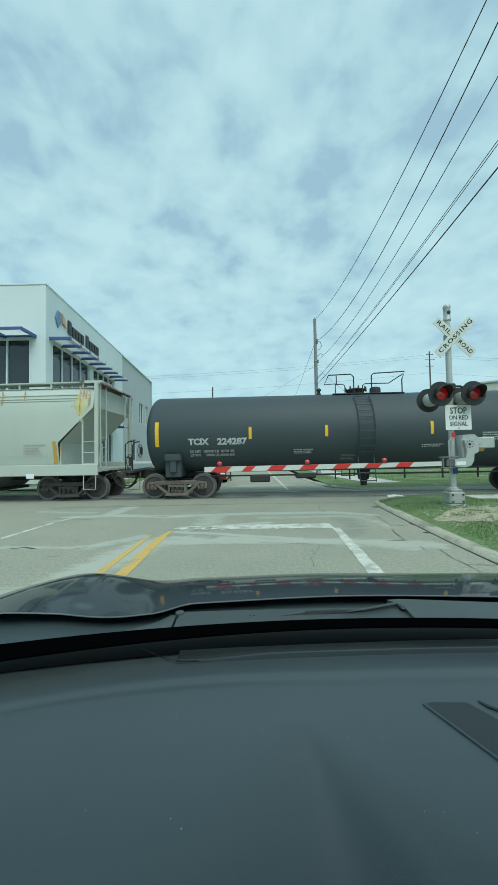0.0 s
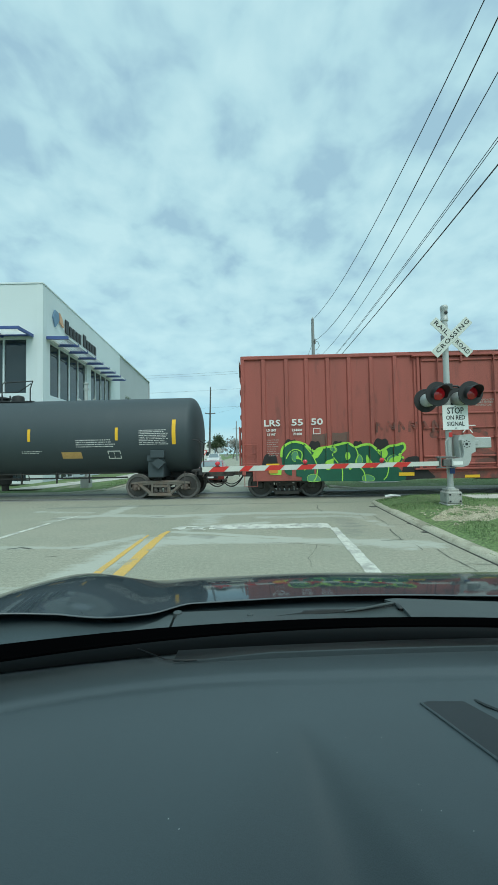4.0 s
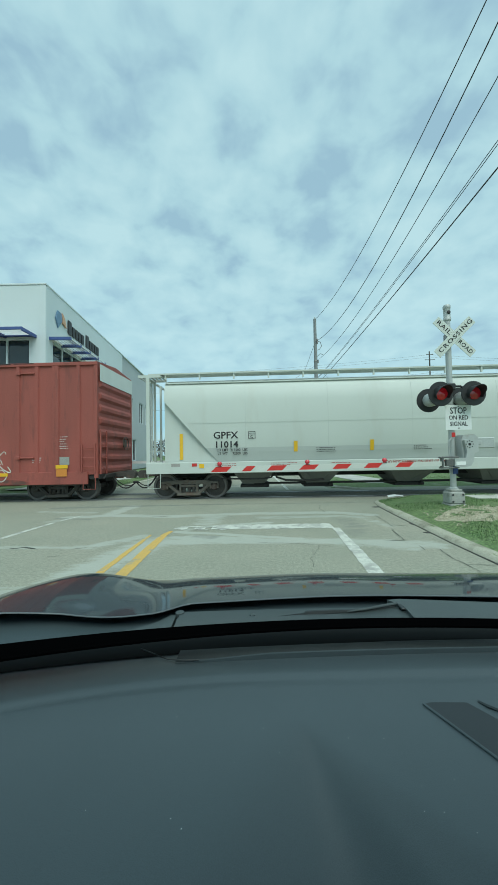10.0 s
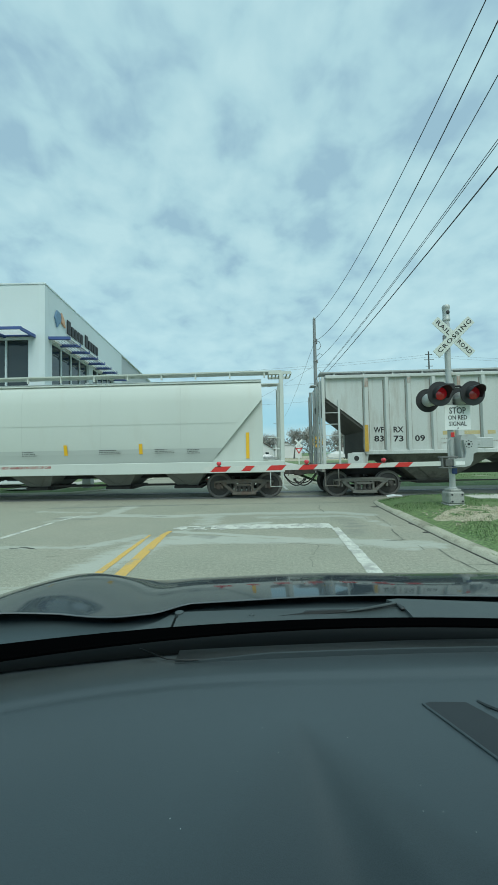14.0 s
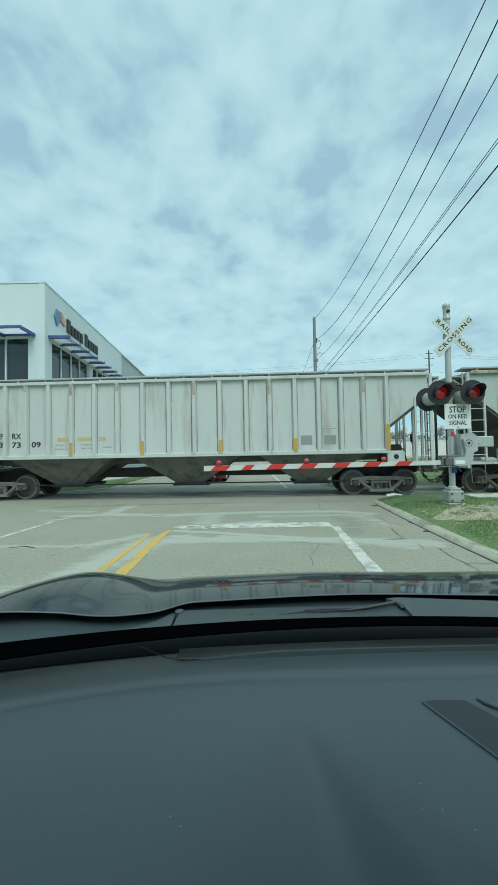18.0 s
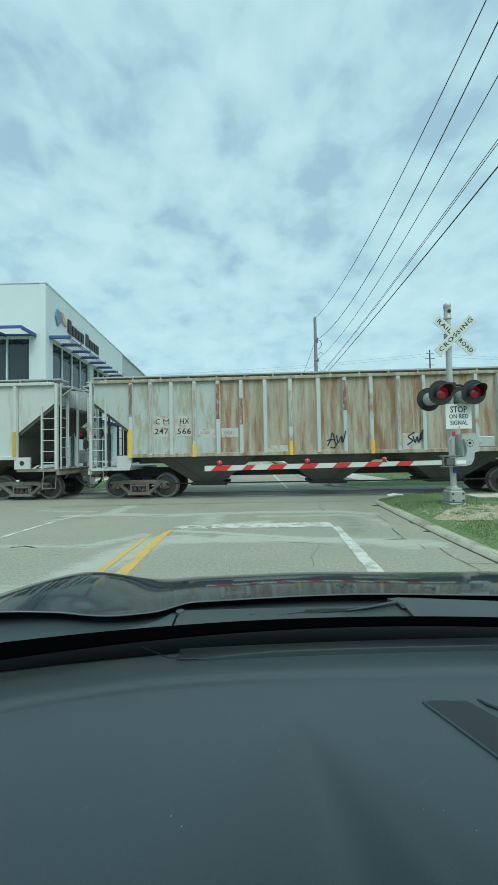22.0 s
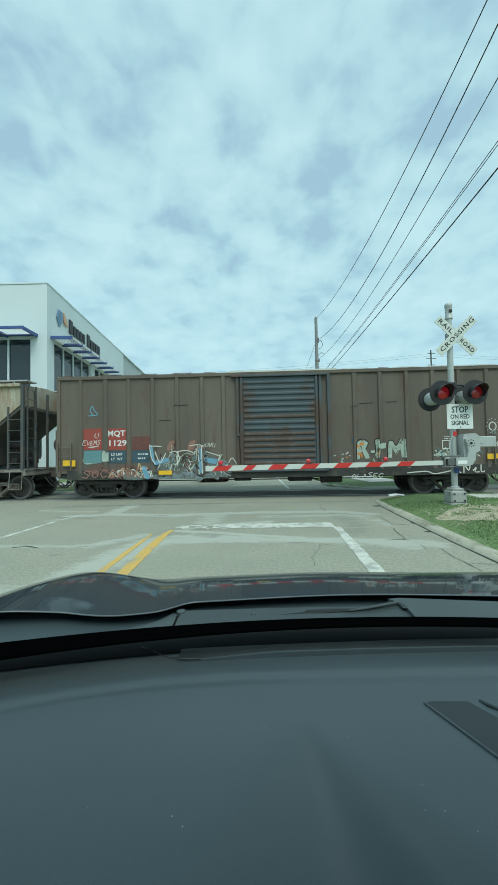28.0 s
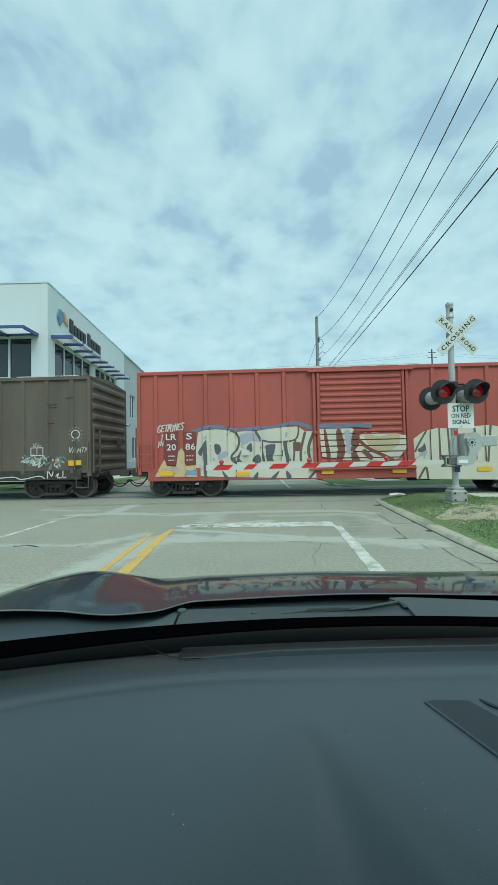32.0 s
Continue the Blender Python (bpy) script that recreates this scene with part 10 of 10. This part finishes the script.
for pts in ([(106.99, 1.85), (107.24, 1.85), (107.24, 1.55), (106.99, 1.55)], [(112.6, 1.8), (112.78, 1.8), (112.78, 1.3), (112.6, 1.3)]):
    painted(box7, bmid7, skin7, pts, WEAR, 3.1, curved=False)
painted(box7, bmid7, skin7, [(105.22, 2.14), (105.7, 2.19), (105.89, 1.88), (105.63, 1.92), (105.34, 1.78), (105.25, 1.86)], LILAC, 2.5)
for k, (pts, w) in enumerate((([(104.8, 2.31), (105.07, 2.21), (105.19, 1.95), (105.12, 1.67), (104.93, 1.42), (104.99, 1.25), (105.3, 1.16)], 0.075), ([(105.76, 2.22), (105.94, 1.87), (105.94, 1.62), (106.02, 1.21)], 0.085),
            ([(105.94, 1.94), (106.32, 1.87), (107.01, 1.92), (107.17, 2.16), (107.17, 2.41)], 0.06), ([(107.07, 1.91), (106.99, 1.2)], 0.065), ([(107.39, 2.16), (107.25, 1.6), (107.24, 1.22)], 0.085), ([(107.67, 2.15), (107.5, 1.66), (107.55, 1.22)], 0.10), ([(107.51, 0.66), (107.72, 0.9)], 0.08),
            ([(110.97, 1.47), (111.08, 1.69), (111.34, 2.13)], 0.06), ([(111.75, 2.2), (111.78, 1.15)], 0.07), ([(112.04, 2.19), (112.08, 1.15)], 0.06), ([(112.89, 2.17), (112.92, 1.2)], 0.07), ([(113.37, 2.27), (113.26, 1.12)], 0.07), ([(113.71, 2.15), (113.92, 1.18)], 0.07), ([(111.04, 0.57), (111.27, 0.94), (111.34, 0.6)], 0.07))):
    sprayed(box7, bmid7, skin7, pts, w, OUTLINE, 3.3 + 0.05 * k)
patch(box7, bmid7, 105.29, 105.53, 1.45, 1.62, -CENTRE - 0.03, CHALK, "paper_label")
for a, b, c, d in ((106.0, 106.64, 1.40, 1.42), (106.62, 106.64, 1.42, 1.6)):
    patch(box7, bmid7, a, b, c, d, -CENTRE - 0.03, SOOT, "stencil_frame")
for pts in ([(104.55, 1.4), (104.7, 1.5)], [(111.16, 1.24), (111.27, 1.46)], [(108.76, 2.12), (108.83, 1.52)]):
    sprayed(box7, bmid7, skin7, pts, 0.2, LILAC, 2.5)
YELLOWISH = surf("pale_yellow_spray", (0.52, 0.43, 0.27), (0.46, 0.40, 0.28), rough=0.7, scale=3, grain=0.1, bump=0)
painted(box7, bmid7, skin7, [(109.3, 2.12), (109.78, 1.98), (110.33, 2.10), (110.44, 1.78), (110.07, 1.48), (109.77, 1.49), (109.41, 1.74)], YELLOWISH, 2.4, bands=RIBS7)
for pts in ([(108.38, 2.14), (108.53, 2.23), (108.67, 1.57), (108.54, 1.2), (108.38, 1.2), (108.42, 1.58)], [(108.93, 2.16), (109.14, 2.15), (109.13, 1.75), (109.01, 1.56), (109.15, 1.19), (108.9, 1.19), (108.85, 1.63)], [(107.98, 2.2), (108.06, 2.2), (108.2, 1.25), (108.08, 1.25)]):
    painted(box7, bmid7, skin7, pts, WEAR, 3.0, bands=RIBS7)
for pts, w in (([(109.14, 1.87), (109.41, 1.62), (109.77, 1.43), (110.19, 1.23)], 0.11), ([(109.3, 1.5), (109.5, 1.3)], 0.16)):
    sprayed(box7, bmid7, skin7, pts, w, WEAR, 3.2)
for k in range(46):
    s, z = rnd.uniform(103.9, 107.6), rnd.uniform(0.8, 2.2)
    sprayed(box7, bmid7, skin7, [(s, z), (s + rnd.uniform(-0.1, 0.1), z + rnd.uniform(-0.12, 0.12))], rnd.uniform(0.05, 0.14), (LILAC, CREAM, PALEPINK, CREAM, CREAM)[k % 5], 2.1 + 0.01 * k)
s = 107.1
while s < 111.3:
    w = rnd.uniform(0.12, 0.5)
    patch(box7, bmid7, s, s + w, 4.29 + rnd.uniform(0, 0.04) + 0.01 * (s - 107), 4.372, -CENTRE - 0.014, CHALK, "pale_roof_edge")
    s += w
painted(box7, bmid7, skin7, [(103.38, 0.82), (103.4, 0.99), (103.6, 0.96), (103.72, 1.04), (103.75, 0.8)], BABYBLUE, 2.6, curved=False)
sprayed(box7, bmid7, skin7, [(103.57, 2.24), (103.93, 2.38), (104.3, 2.42), (104.63, 2.41), (105.07, 2.29), (105.4, 2.32), (105.76, 2.34), (106.27, 2.36), (106.71, 2.43), (107.05, 2.5), (107.4, 2.4), (107.64, 2.3)], 0.13, SKYBLUE, 1.6)
sprayed(box7, bmid7, skin7, [(107.88, 2.35), (108.54, 2.35), (109.05, 2.37), (109.5, 2.33)], 0.14, SKYBLUE, 1.6)
for s0, s1, z0, z1 in ((102.5, 102.95, 0.81, 0.97), (105.08, 105.52, 0.77, 0.89), (107.9, 108.3, 0.78, 0.9), (110.2, 110.65, 0.78, 0.9), (112.9, 113.35, 0.8, 0.94)):
    patch(box7, bmid7, s0, s1, z0, z1, -CENTRE - 0.03, STRIPE, "reflector_patch")

# cream hopper: rust, splash of yellow and faint notes
SPLASH = surf("yellow_paint_splash", (0.62, 0.50, 0.12), (0.60, 0.53, 0.27), rough=0.7, scale=5, grain=0.1, bump=0, stain=(0.49, 0.525, 0.47), stain_amount=1.0, stain_scale=4, stretch=(1.8, 1, 0.6), stain_edge=(0.44, 0.60))
DRIP = surf("orange_rust_drip", (0.40, 0.22, 0.09), (0.52, 0.40, 0.24), rough=0.8, scale=6, grain=0.15, bump=0, stain=(0.49, 0.525, 0.47), stain_amount=0.9, stain_scale=6, stretch=(2, 1, 0.5))
bow = lambda s, z: -(1.537 if z < 3.3 else 1.537 - (z - 3.3) * 0.16)
rnd = random.Random(31)
for k in range(26):
    x = -5.58 + 0.12 * rnd.gauss(0, 1)
    z1 = 3.76 - 0.5 * abs(x + 5.58) - rnd.uniform(0, 0.25)
    l = rnd.uniform(0.25, 0.75) * (1.1 - min(0.8, abs(x + 5.58) * 2.4))
    sprayed(car0, mid0, bow, [(x, z1 - l), (x + 0.01, z1 - l / 2), (x, z1)], rnd.uniform(0.04, 0.10), SPLASH, 1 + 0.08 * k)
for k, (x, z0, z1, w) in enumerate(((-5.64, 2.75, 3.95, 0.05), (-5.3, 3.3, 3.85, 0.05), (-5.52, 3.5, 3.88, 0.05), (-6.30, 1.32, 1.9, 0.05), (-8.4, 3.4, 3.85, 0.05), (-7.6, 3.55, 3.85, 0.04), (-5.42, 3.55, 3.86, 0.04), (-5.62, 3.6, 3.88, 0.03))):
    sprayed(car0, mid0, bow, [(x, z0), (x + 0.01, (z0 + z1) / 2), (x, z1)], w, DRIP, 3.4 + 0.1 * k)
small_print(car0, -7.6 - mid0, 2.0, 4, 0.8, 0.05, 0.1, -1.54, FADED)
part("walkway_end", Shape().box(-5.75 - mid0, -4.98 - mid0, -1.4, -0.8, 4.175, 4.20).box(-5.12 - mid0, -4.9 - mid0, -1.3, 1.3, 4.06, 4.1), RUSTY, car0, "rusty roof walkway end")
# ---- the waiting car round the eye ----
SIZE = 0.78
own = thing("car", "dark blue-grey car with a glossy hood and black dashboard", "car", Matrix.Translation(EYE) @ Matrix.Scale(SIZE, 4) @ Matrix.Translation(-EYE) @ pose(0.40, 0, 0))


def hood_height(x, y):
    """Height of the hood; x from the car's middle."""
    u = y - 1.02
    z = 1.109 - 0.113 * u - (0.150 if u > 0 else -0.20) * u * u
    if u > 0.46:
        z -= 1.9 * (u - 0.46) ** 2
    a = abs(x)
    # raised shoulders, a shallow trough inside them, the fenders fall away outside
    z += 0.030 * math.exp(-((a - 1.09) / 0.17) ** 2) - 0.008 * math.exp(-((a - 0.79) / 0.11) ** 2) + 0.012 * math.exp(-((x + 0.12) / 0.38) ** 2)
    if a > 1.12:
        z -= 0.55 * (a - 1.12) ** 2
    return z


def rear_edge(x):
    a = abs(x)
    k = min(1, max(0, (a - 0.575) / 0.105))
    k = k * k * (3 - 2 * k)
    return 1.054 - 0.05 * a * a - 0.066 * k - 0.28 * max(0, a - 0.92)


XS = [-1.45 + 2.9 * i / 120 for i in range(121)]
rows = []
for k in range(49):
    t = k / 48
    rows.append([(x, rear_edge(x) + (2.15 - rear_edge(x)) * t, hood_height(x, rear_edge(x) + (2.15 - rear_edge(x)) * t)) for x in XS])
hood = part("hood", Shape().sheet(rows), CARPAINT, own, "glossy dark hood", smooth=60)
part("hood_rear_lip", Shape().loft([[(x, rear_edge(x) + 0.001, hood_height(x, rear_edge(x)) + 0.001), (x, rear_edge(x) - 0.002, hood_height(x, rear_edge(x)) - 0.0005), (x, rear_edge(x) - 0.002, hood_height(x, rear_edge(x)) - 0.002), (x, rear_edge(x) + 0.012, hood_height(x, rear_edge(x)) - 0.004)] for x in XS], True), LIPPAINT, hood, "thin pale edge of the hood", smooth=60)


def glass_foot(x):
    return 0.822 - 0.095 * (x / 0.92) ** 2


# tray under the hood's rear edge
rows = []
for k in range(17):
    t = k / 16
    rows.append([(x, glass_foot(x) - 0.14 + (rear_edge(x) + 0.14 - glass_foot(x) + 0.14) * t, 1.078 * (1 - t) + t * (hood_height(x, rear_edge(x) + 0.14) - 0.012) - 0.006 * math.sin(t * math.pi) ** 2) for x in [-1.45 + 2.9 * i / 60 for i in range(61)]])
cowl = part("cowl", Shape().sheet(rows), COWLDARK, own, "dark plastic tray under the hood edge", smooth=60)


def panel_edge(x):
    return 1.016 - 0.05 * (x + 0.2) ** 2


# grey cowl panel, its corner piece and the wiper
PX = [-0.605 + 1.6 * i / 32 for i in range(33)]
panel = part("cowl_panel", Shape().loft([[(x, panel_edge(x), 1.094), (x, panel_edge(x) - 0.012, 1.103), (x, 0.80, 1.098), (x, 0.80, 1.09)] for x in PX], True), COWLPLASTIC, own, "grey plastic cowl panel", smooth=40)
part("cowl_step", Shape().loft([[(x, panel_edge(x) - 0.05, 1.1015), (x, panel_edge(x) - 0.056, 1.106), (x, 0.80, 1.102), (x, 0.80, 1.096)] for x in PX if x < -0.12], True), COWLPLASTIC, panel, smooth=40)
corner = part("cowl_corner", Shape().prism([(-0.84, 0.855), (-0.76, 0.898), (-0.70, 0.922), (-0.655, 0.955), (-0.630, 0.992), (-0.616, 0.986), (-0.614, 0.86)], 1.085, 1.098, "z"), COWLPLASTIC, own, "grey plastic corner of the cowl", smooth=30)
for k in range(4):
    part("cowl_rib", Shape().box(-0.775 + 0.014 * k, -0.769 + 0.014 * k, 0.886, 0.896, 1.097, 1.1005), COWLPLASTIC, corner)
part("corner_hub", Shape().lathe([(0.0125, 1.09), (0.0125, 1.1045), (0.010, 1.106), (0.0, 1.107)], (-0.606, 0.992, 0), "z", 18, False), COWLPLASTIC, panel)
part("clip", Shape().lathe([(0.007, 1.09), (0.008, 1.107), (0.0, 1.110)], (-0.40, 0.965, 0), "z", 10, False), COWLPLASTIC, panel)
wp = part("wiper_arm", Shape().tube([(-0.135, 0.972, 1.106), (-0.08, 0.980, 1.109), (-0.03, 0.993, 1.111), (0.02, 1.010, 1.110)], [0.002, 0.0035, 0.004, 0.004], 8), COWLPLASTIC, own, "grey wiper arm lying on the cowl")
part("wiper_blade", Shape().loft([[(x, y - h, 1.104), (x, y + h, 1.104), (x, y + h * 0.5, 1.105 + h), (x, y - h * 0.5, 1.105 + h)] for x, y, h in ((-0.33, 0.954, 0.001), (-0.29, 0.960, 0.0022), (-0.258, 0.966, 0.003), (-0.25, 0.968, 0.0065), (-0.20, 0.973, 0.0065), (-0.13, 0.978, 0.004), (-0.06, 0.988, 0.003), (0.012, 1.004, 0.002))], True), WIPERGREY, wp, "black wiper blade")
part("wiper_cover", Shape().prism([(0.0, 1.03), (0.035, 1.036), (0.34, 0.995), (0.34, 0.80), (0.022, 0.80), (0.030, 0.985), (0.02, 1.005)], 1.098, 1.112, "z"), COWLPLASTIC, own, "grey cover over the wiper drive", smooth=30)
part("wiper_joint", Shape().box(0.018, 0.030, 0.972, 1.002, 1.106, 1.1125, 0.002), WIPERGREY, wp)

# black border of the windshield, standing over the front of the dashboard; its dead black also holds the deep shadow
# there
BX = [-1.15 + 2.1 * i / 42 for i in range(43)]
part("glass_border", Shape().loft([[(x, a, 1.215), (x, b, 1.195), (x, b, 1.191), (x, a, 1.211)] for x, a, b in [(x, 0.668 - 0.064 * x - 0.198 * x * x, 0.743 - 0.054 * x - (0.152 if x < 0 else 0.166) * x * x) for x in BX]], True), RUBBER, own, "black border strip under the windshield", smooth=60)


def crease(x):
    """Where the dashboard's flat top steps down towards the glass."""
    return 0.615 - 0.40 * max(0.0, abs(x) - 0.4) ** 2


def swell(v):
    """A soft step from 0 to 1 about v = 0."""
    return 1 / (1 + math.exp(max(-50, min(50, -v))))


def dash_height(x, y):
    z = 1.174
    g = glass_foot(x) - 0.10
    if y > g - 0.12:
        z -= 0.12 * (y - g + 0.12)
    # behind the crease the top lies lower
    z -= 0.006 * swell((crease(x) - 0.022 - y) / 0.007) + 0.0035 * math.exp(-((y - crease(x) + 0.022) / 0.007) ** 2)
    # a scoop fans out towards the driver, hollow on one side and crisp on the other
    u = max(0.0, 0.505 - y)
    right, left = -0.335 + 0.48 * u, -0.335 - 0.30 * u
    z -= 0.38 * u * swell((x - left) / (0.008 + 0.16 * u)) * swell((right - x) / (0.004 + 0.08 * u))
    z -= 0.05 * max(0.0, u - 0.05) * swell((x - right - 0.15 * u) / 0.006) * swell((right + 0.36 * u - x) / 0.008)
    # the driver's binnacle swells on its side
    z += 0.02 * math.exp(-((x + 1.0) / 0.22) ** 2) * swell((0.42 - 0.25 * (x + 0.9) - y) / 0.02)
    z -= 0.35 * max(0, 0.33 - y) ** 2
    return z


dash_x = [-1.25 + 0.01 * i for i in range(60)] + [-0.65 + 0.004 * i for i in range(150)] + [-0.05 + 0.02 * i for i in range(66)]
dash = part("dashboard", Shape().sheet([[(x, crease(x) + 0.02 - (crease(x) + 0.14) * k / 99, dash_height(x, crease(x) + 0.02 - (crease(x) + 0.14) * k / 99)) for x in dash_x] for k in range(100)]), DASHPLASTIC, own, "soft dark grey dashboard top", smooth=60)
part("dash_front", Shape().sheet([[(x, glass_foot(x) - 0.05 - (glass_foot(x) - 0.05 - crease(x) - 0.02) * k / 24, dash_height(x, glass_foot(x) - 0.05 - (glass_foot(x) - 0.05 - crease(x) - 0.02) * k / 24)) for x in dash_x] for k in range(25)]), DASHPLASTIC, dash, "strip of the dashboard before the glass", smooth=60)
slot = [-0.545 + 0.06 * i for i in range(29)]
edge_y = [0.664 - (0.05 if x < 0 else 0.03) * x * x for x in slot]
part("defroster_edge", Shape().loft([[(x, y, 1.165), (x, y + 0.003, 1.165), (x, y + 0.003, 1.1662 + 0.01 * u), (x, y, 1.1655 + 0.01 * u)] for x, y, u in zip(slot, edge_y, [min(1.0, i / 3) for i in range(29)])], True), DASHPLASTIC, dash, "thin raised edge of the defroster")
# the panel's dark colour also carries part of the shade before the glass
part("defroster_panel", Shape().sheet([[(x, y + d, dash_height(x, y + d) + 0.003) for x, y in zip(slot, edge_y)] for d in (0.003, 0.018, 0.034, 0.05)]), DASHDARK, dash, "dark defroster panel")
hx = [-1.15 + 0.05 * i for i in range(42)]
# black strip in place of the shade where the dashboard meets the glass
part("glass_foot_shade", Shape().sheet([[(x, 0.665 - (0.11 if x < 0 else 0.03) * x * x + d, dash_height(x, 0.665 - (0.11 if x < 0 else 0.03) * x * x + d) + 0.0012) for x in hx] for d in (0.055, 0.08, 0.11, 0.14)]), SHADEBLACK, dash, "black strip painting the shade at the windshield's foot")
part("defroster_corner", Shape().tube([(-0.625, 0.698, 1.167), (-0.59, 0.675, 1.169), (-0.56, 0.655, 1.170), (-0.53, 0.6495, 1.171), (-0.50, 0.651, 1.170)], 0.0012, 6), DASHVENT, dash)
vent = part("dash_vent", Shape().prism([(-0.142, 0.530), (-0.130, 0.533), (-0.078, 0.531), (0.146, 0.20), (0.009, 0.20)], 1.150, 1.1702, "z"), DASHVENT, dash, "flat dark panel let into the dashboard", smooth=0)
part("vent_edge", Shape().tube([(-0.144, 0.531, 1.1695), (-0.10, 0.437, 1.1695), (0.007, 0.20, 1.1695)], 0.0018, 6), DASHPLASTIC, vent)
part("vent_tab", Shape().tube([(-0.058, 0.535, 1.168), (-0.052, 0.523, 1.170), (-0.036, 0.510, 1.169)], 0.0025, 6), DASHDARK, vent)
part("dust_specks", Shape().add([p for k in range(60) for p in ((lambda u, v, r: [(u, v, dash_height(u, v) + 0.001), (u + r, v, dash_height(u + r, v) + 0.001), (u + r, v + r, dash_height(u + r, v + r) + 0.001)])(random.Random(k).uniform(-0.75, 0.25), random.Random(k + 99).uniform(0.24, 0.52), random.Random(k + 7).uniform(0.0006, 0.0013)))], [(3 * k, 3 * k + 1, 3 * k + 2) for k in range(60)]), SIGNWHITE, dash, "pale specks of dust", smooth=0)
# shell of the cabin, out of view; its roof is drawn forward to darken the lower dashboard
part("roof_panel", Shape().box(-0.95, 0.95, -2.9, 0.13, 1.78, 1.84, 0.02), DASHDARK, own)
for s in (-1, 1):
    part("door_panel", Shape().box(s * 1.33, s * 1.42, -2.9, 0.75, 0.1, 1.10, 0.03), DASHDARK, own)
    part("roof_pillar", Shape().loft([[(s * 1.24, 0.62, 1.1), (s * 1.31, 0.62, 1.1), (s * 1.31, 0.50, 1.1), (s * 1.24, 0.50, 1.1)], [(s * 0.93, 0.08, 1.80), (s * 0.99, 0.08, 1.80), (s * 0.99, -0.02, 1.80), (s * 0.93, -0.02, 1.80)]], True), DASHDARK, own)
    part("roof_pillar", Shape().loft([[(s * 1.08, -0.9, 1.1), (s * 1.15, -0.9, 1.1), (s * 1.15, -1.1, 1.1), (s * 1.08, -1.1, 1.1)], [(s * 0.78, -0.9, 1.80), (s * 0.84, -0.9, 1.80), (s * 0.84, -1.05, 1.80), (s * 0.78, -1.05, 1.80)]], True), DASHDARK, own)
part("rear_panel", Shape().box(-1.36, 1.36, -2.98, -2.88, 0.1, 1.12, 0.03), DASHDARK, own)
part("cabin_floor", Shape().box(-1.36, 1.36, -2.9, 0.8, 0.0, 0.06), DASHDARK, own)
for s in (-1, 1):
    part("seat", Shape().box(s * 0.45 - 0.28, s * 0.45 + 0.28, -0.95, -0.8, 0.4, 1.4, 0.05), DASHDARK, own)
    fy = [0.60 + 1.5 * i / 30 for i in range(31)]
    low = [0.52 + 0.0 * y if abs(y - 1.45) < 0.42 else 0.12 for y in fy]
    part("fender", Shape().sheet([[(s * 1.45, y, max(z + 0.02, hood_height(1.45, max(y, 0.85)) - 0.004)) for y, z in zip(fy, low)], [(s * 1.475, y, max(z + 0.01, 0.62)) for y, z in zip(fy, low)], [(s * 1.45, y, z) for y, z in zip(fy, low)]]), CARPAINT, own, smooth=60)
part("bumper", Shape().box(-1.30, 1.30, 1.95, 2.2, -0.1, 0.45, 0.06), CARPAINT, own)
for sx in (-1, 1):
    for y in (1.45, -1.9):
        part("wheel", Shape().lathe([(0.2, -0.12), (0.40, -0.12), (0.42, -0.09), (0.42, 0.09), (0.40, 0.12), (0.2, 0.12)], (sx * 1.24, y, -0.0175), "x", 24), RUBBER, own)


def motions():
    """The train rolls by to the left, its wheels turning under it."""
    times = [0.5 * k for k in range(65)]
    for car, middle in CARS:
        walk(car, [(t, along(middle - gone(t), CENTRE)) for t in times])
    spins = [0.2 * k for k in range(161)]
    for ob, x in WHEELSETS:
        walk(ob, [(t, pose(x, 0, WHEEL_R) @ Matrix.Rotation(-gone(t) / WHEEL_R, 4, "Y")) for t in spins])


motions()
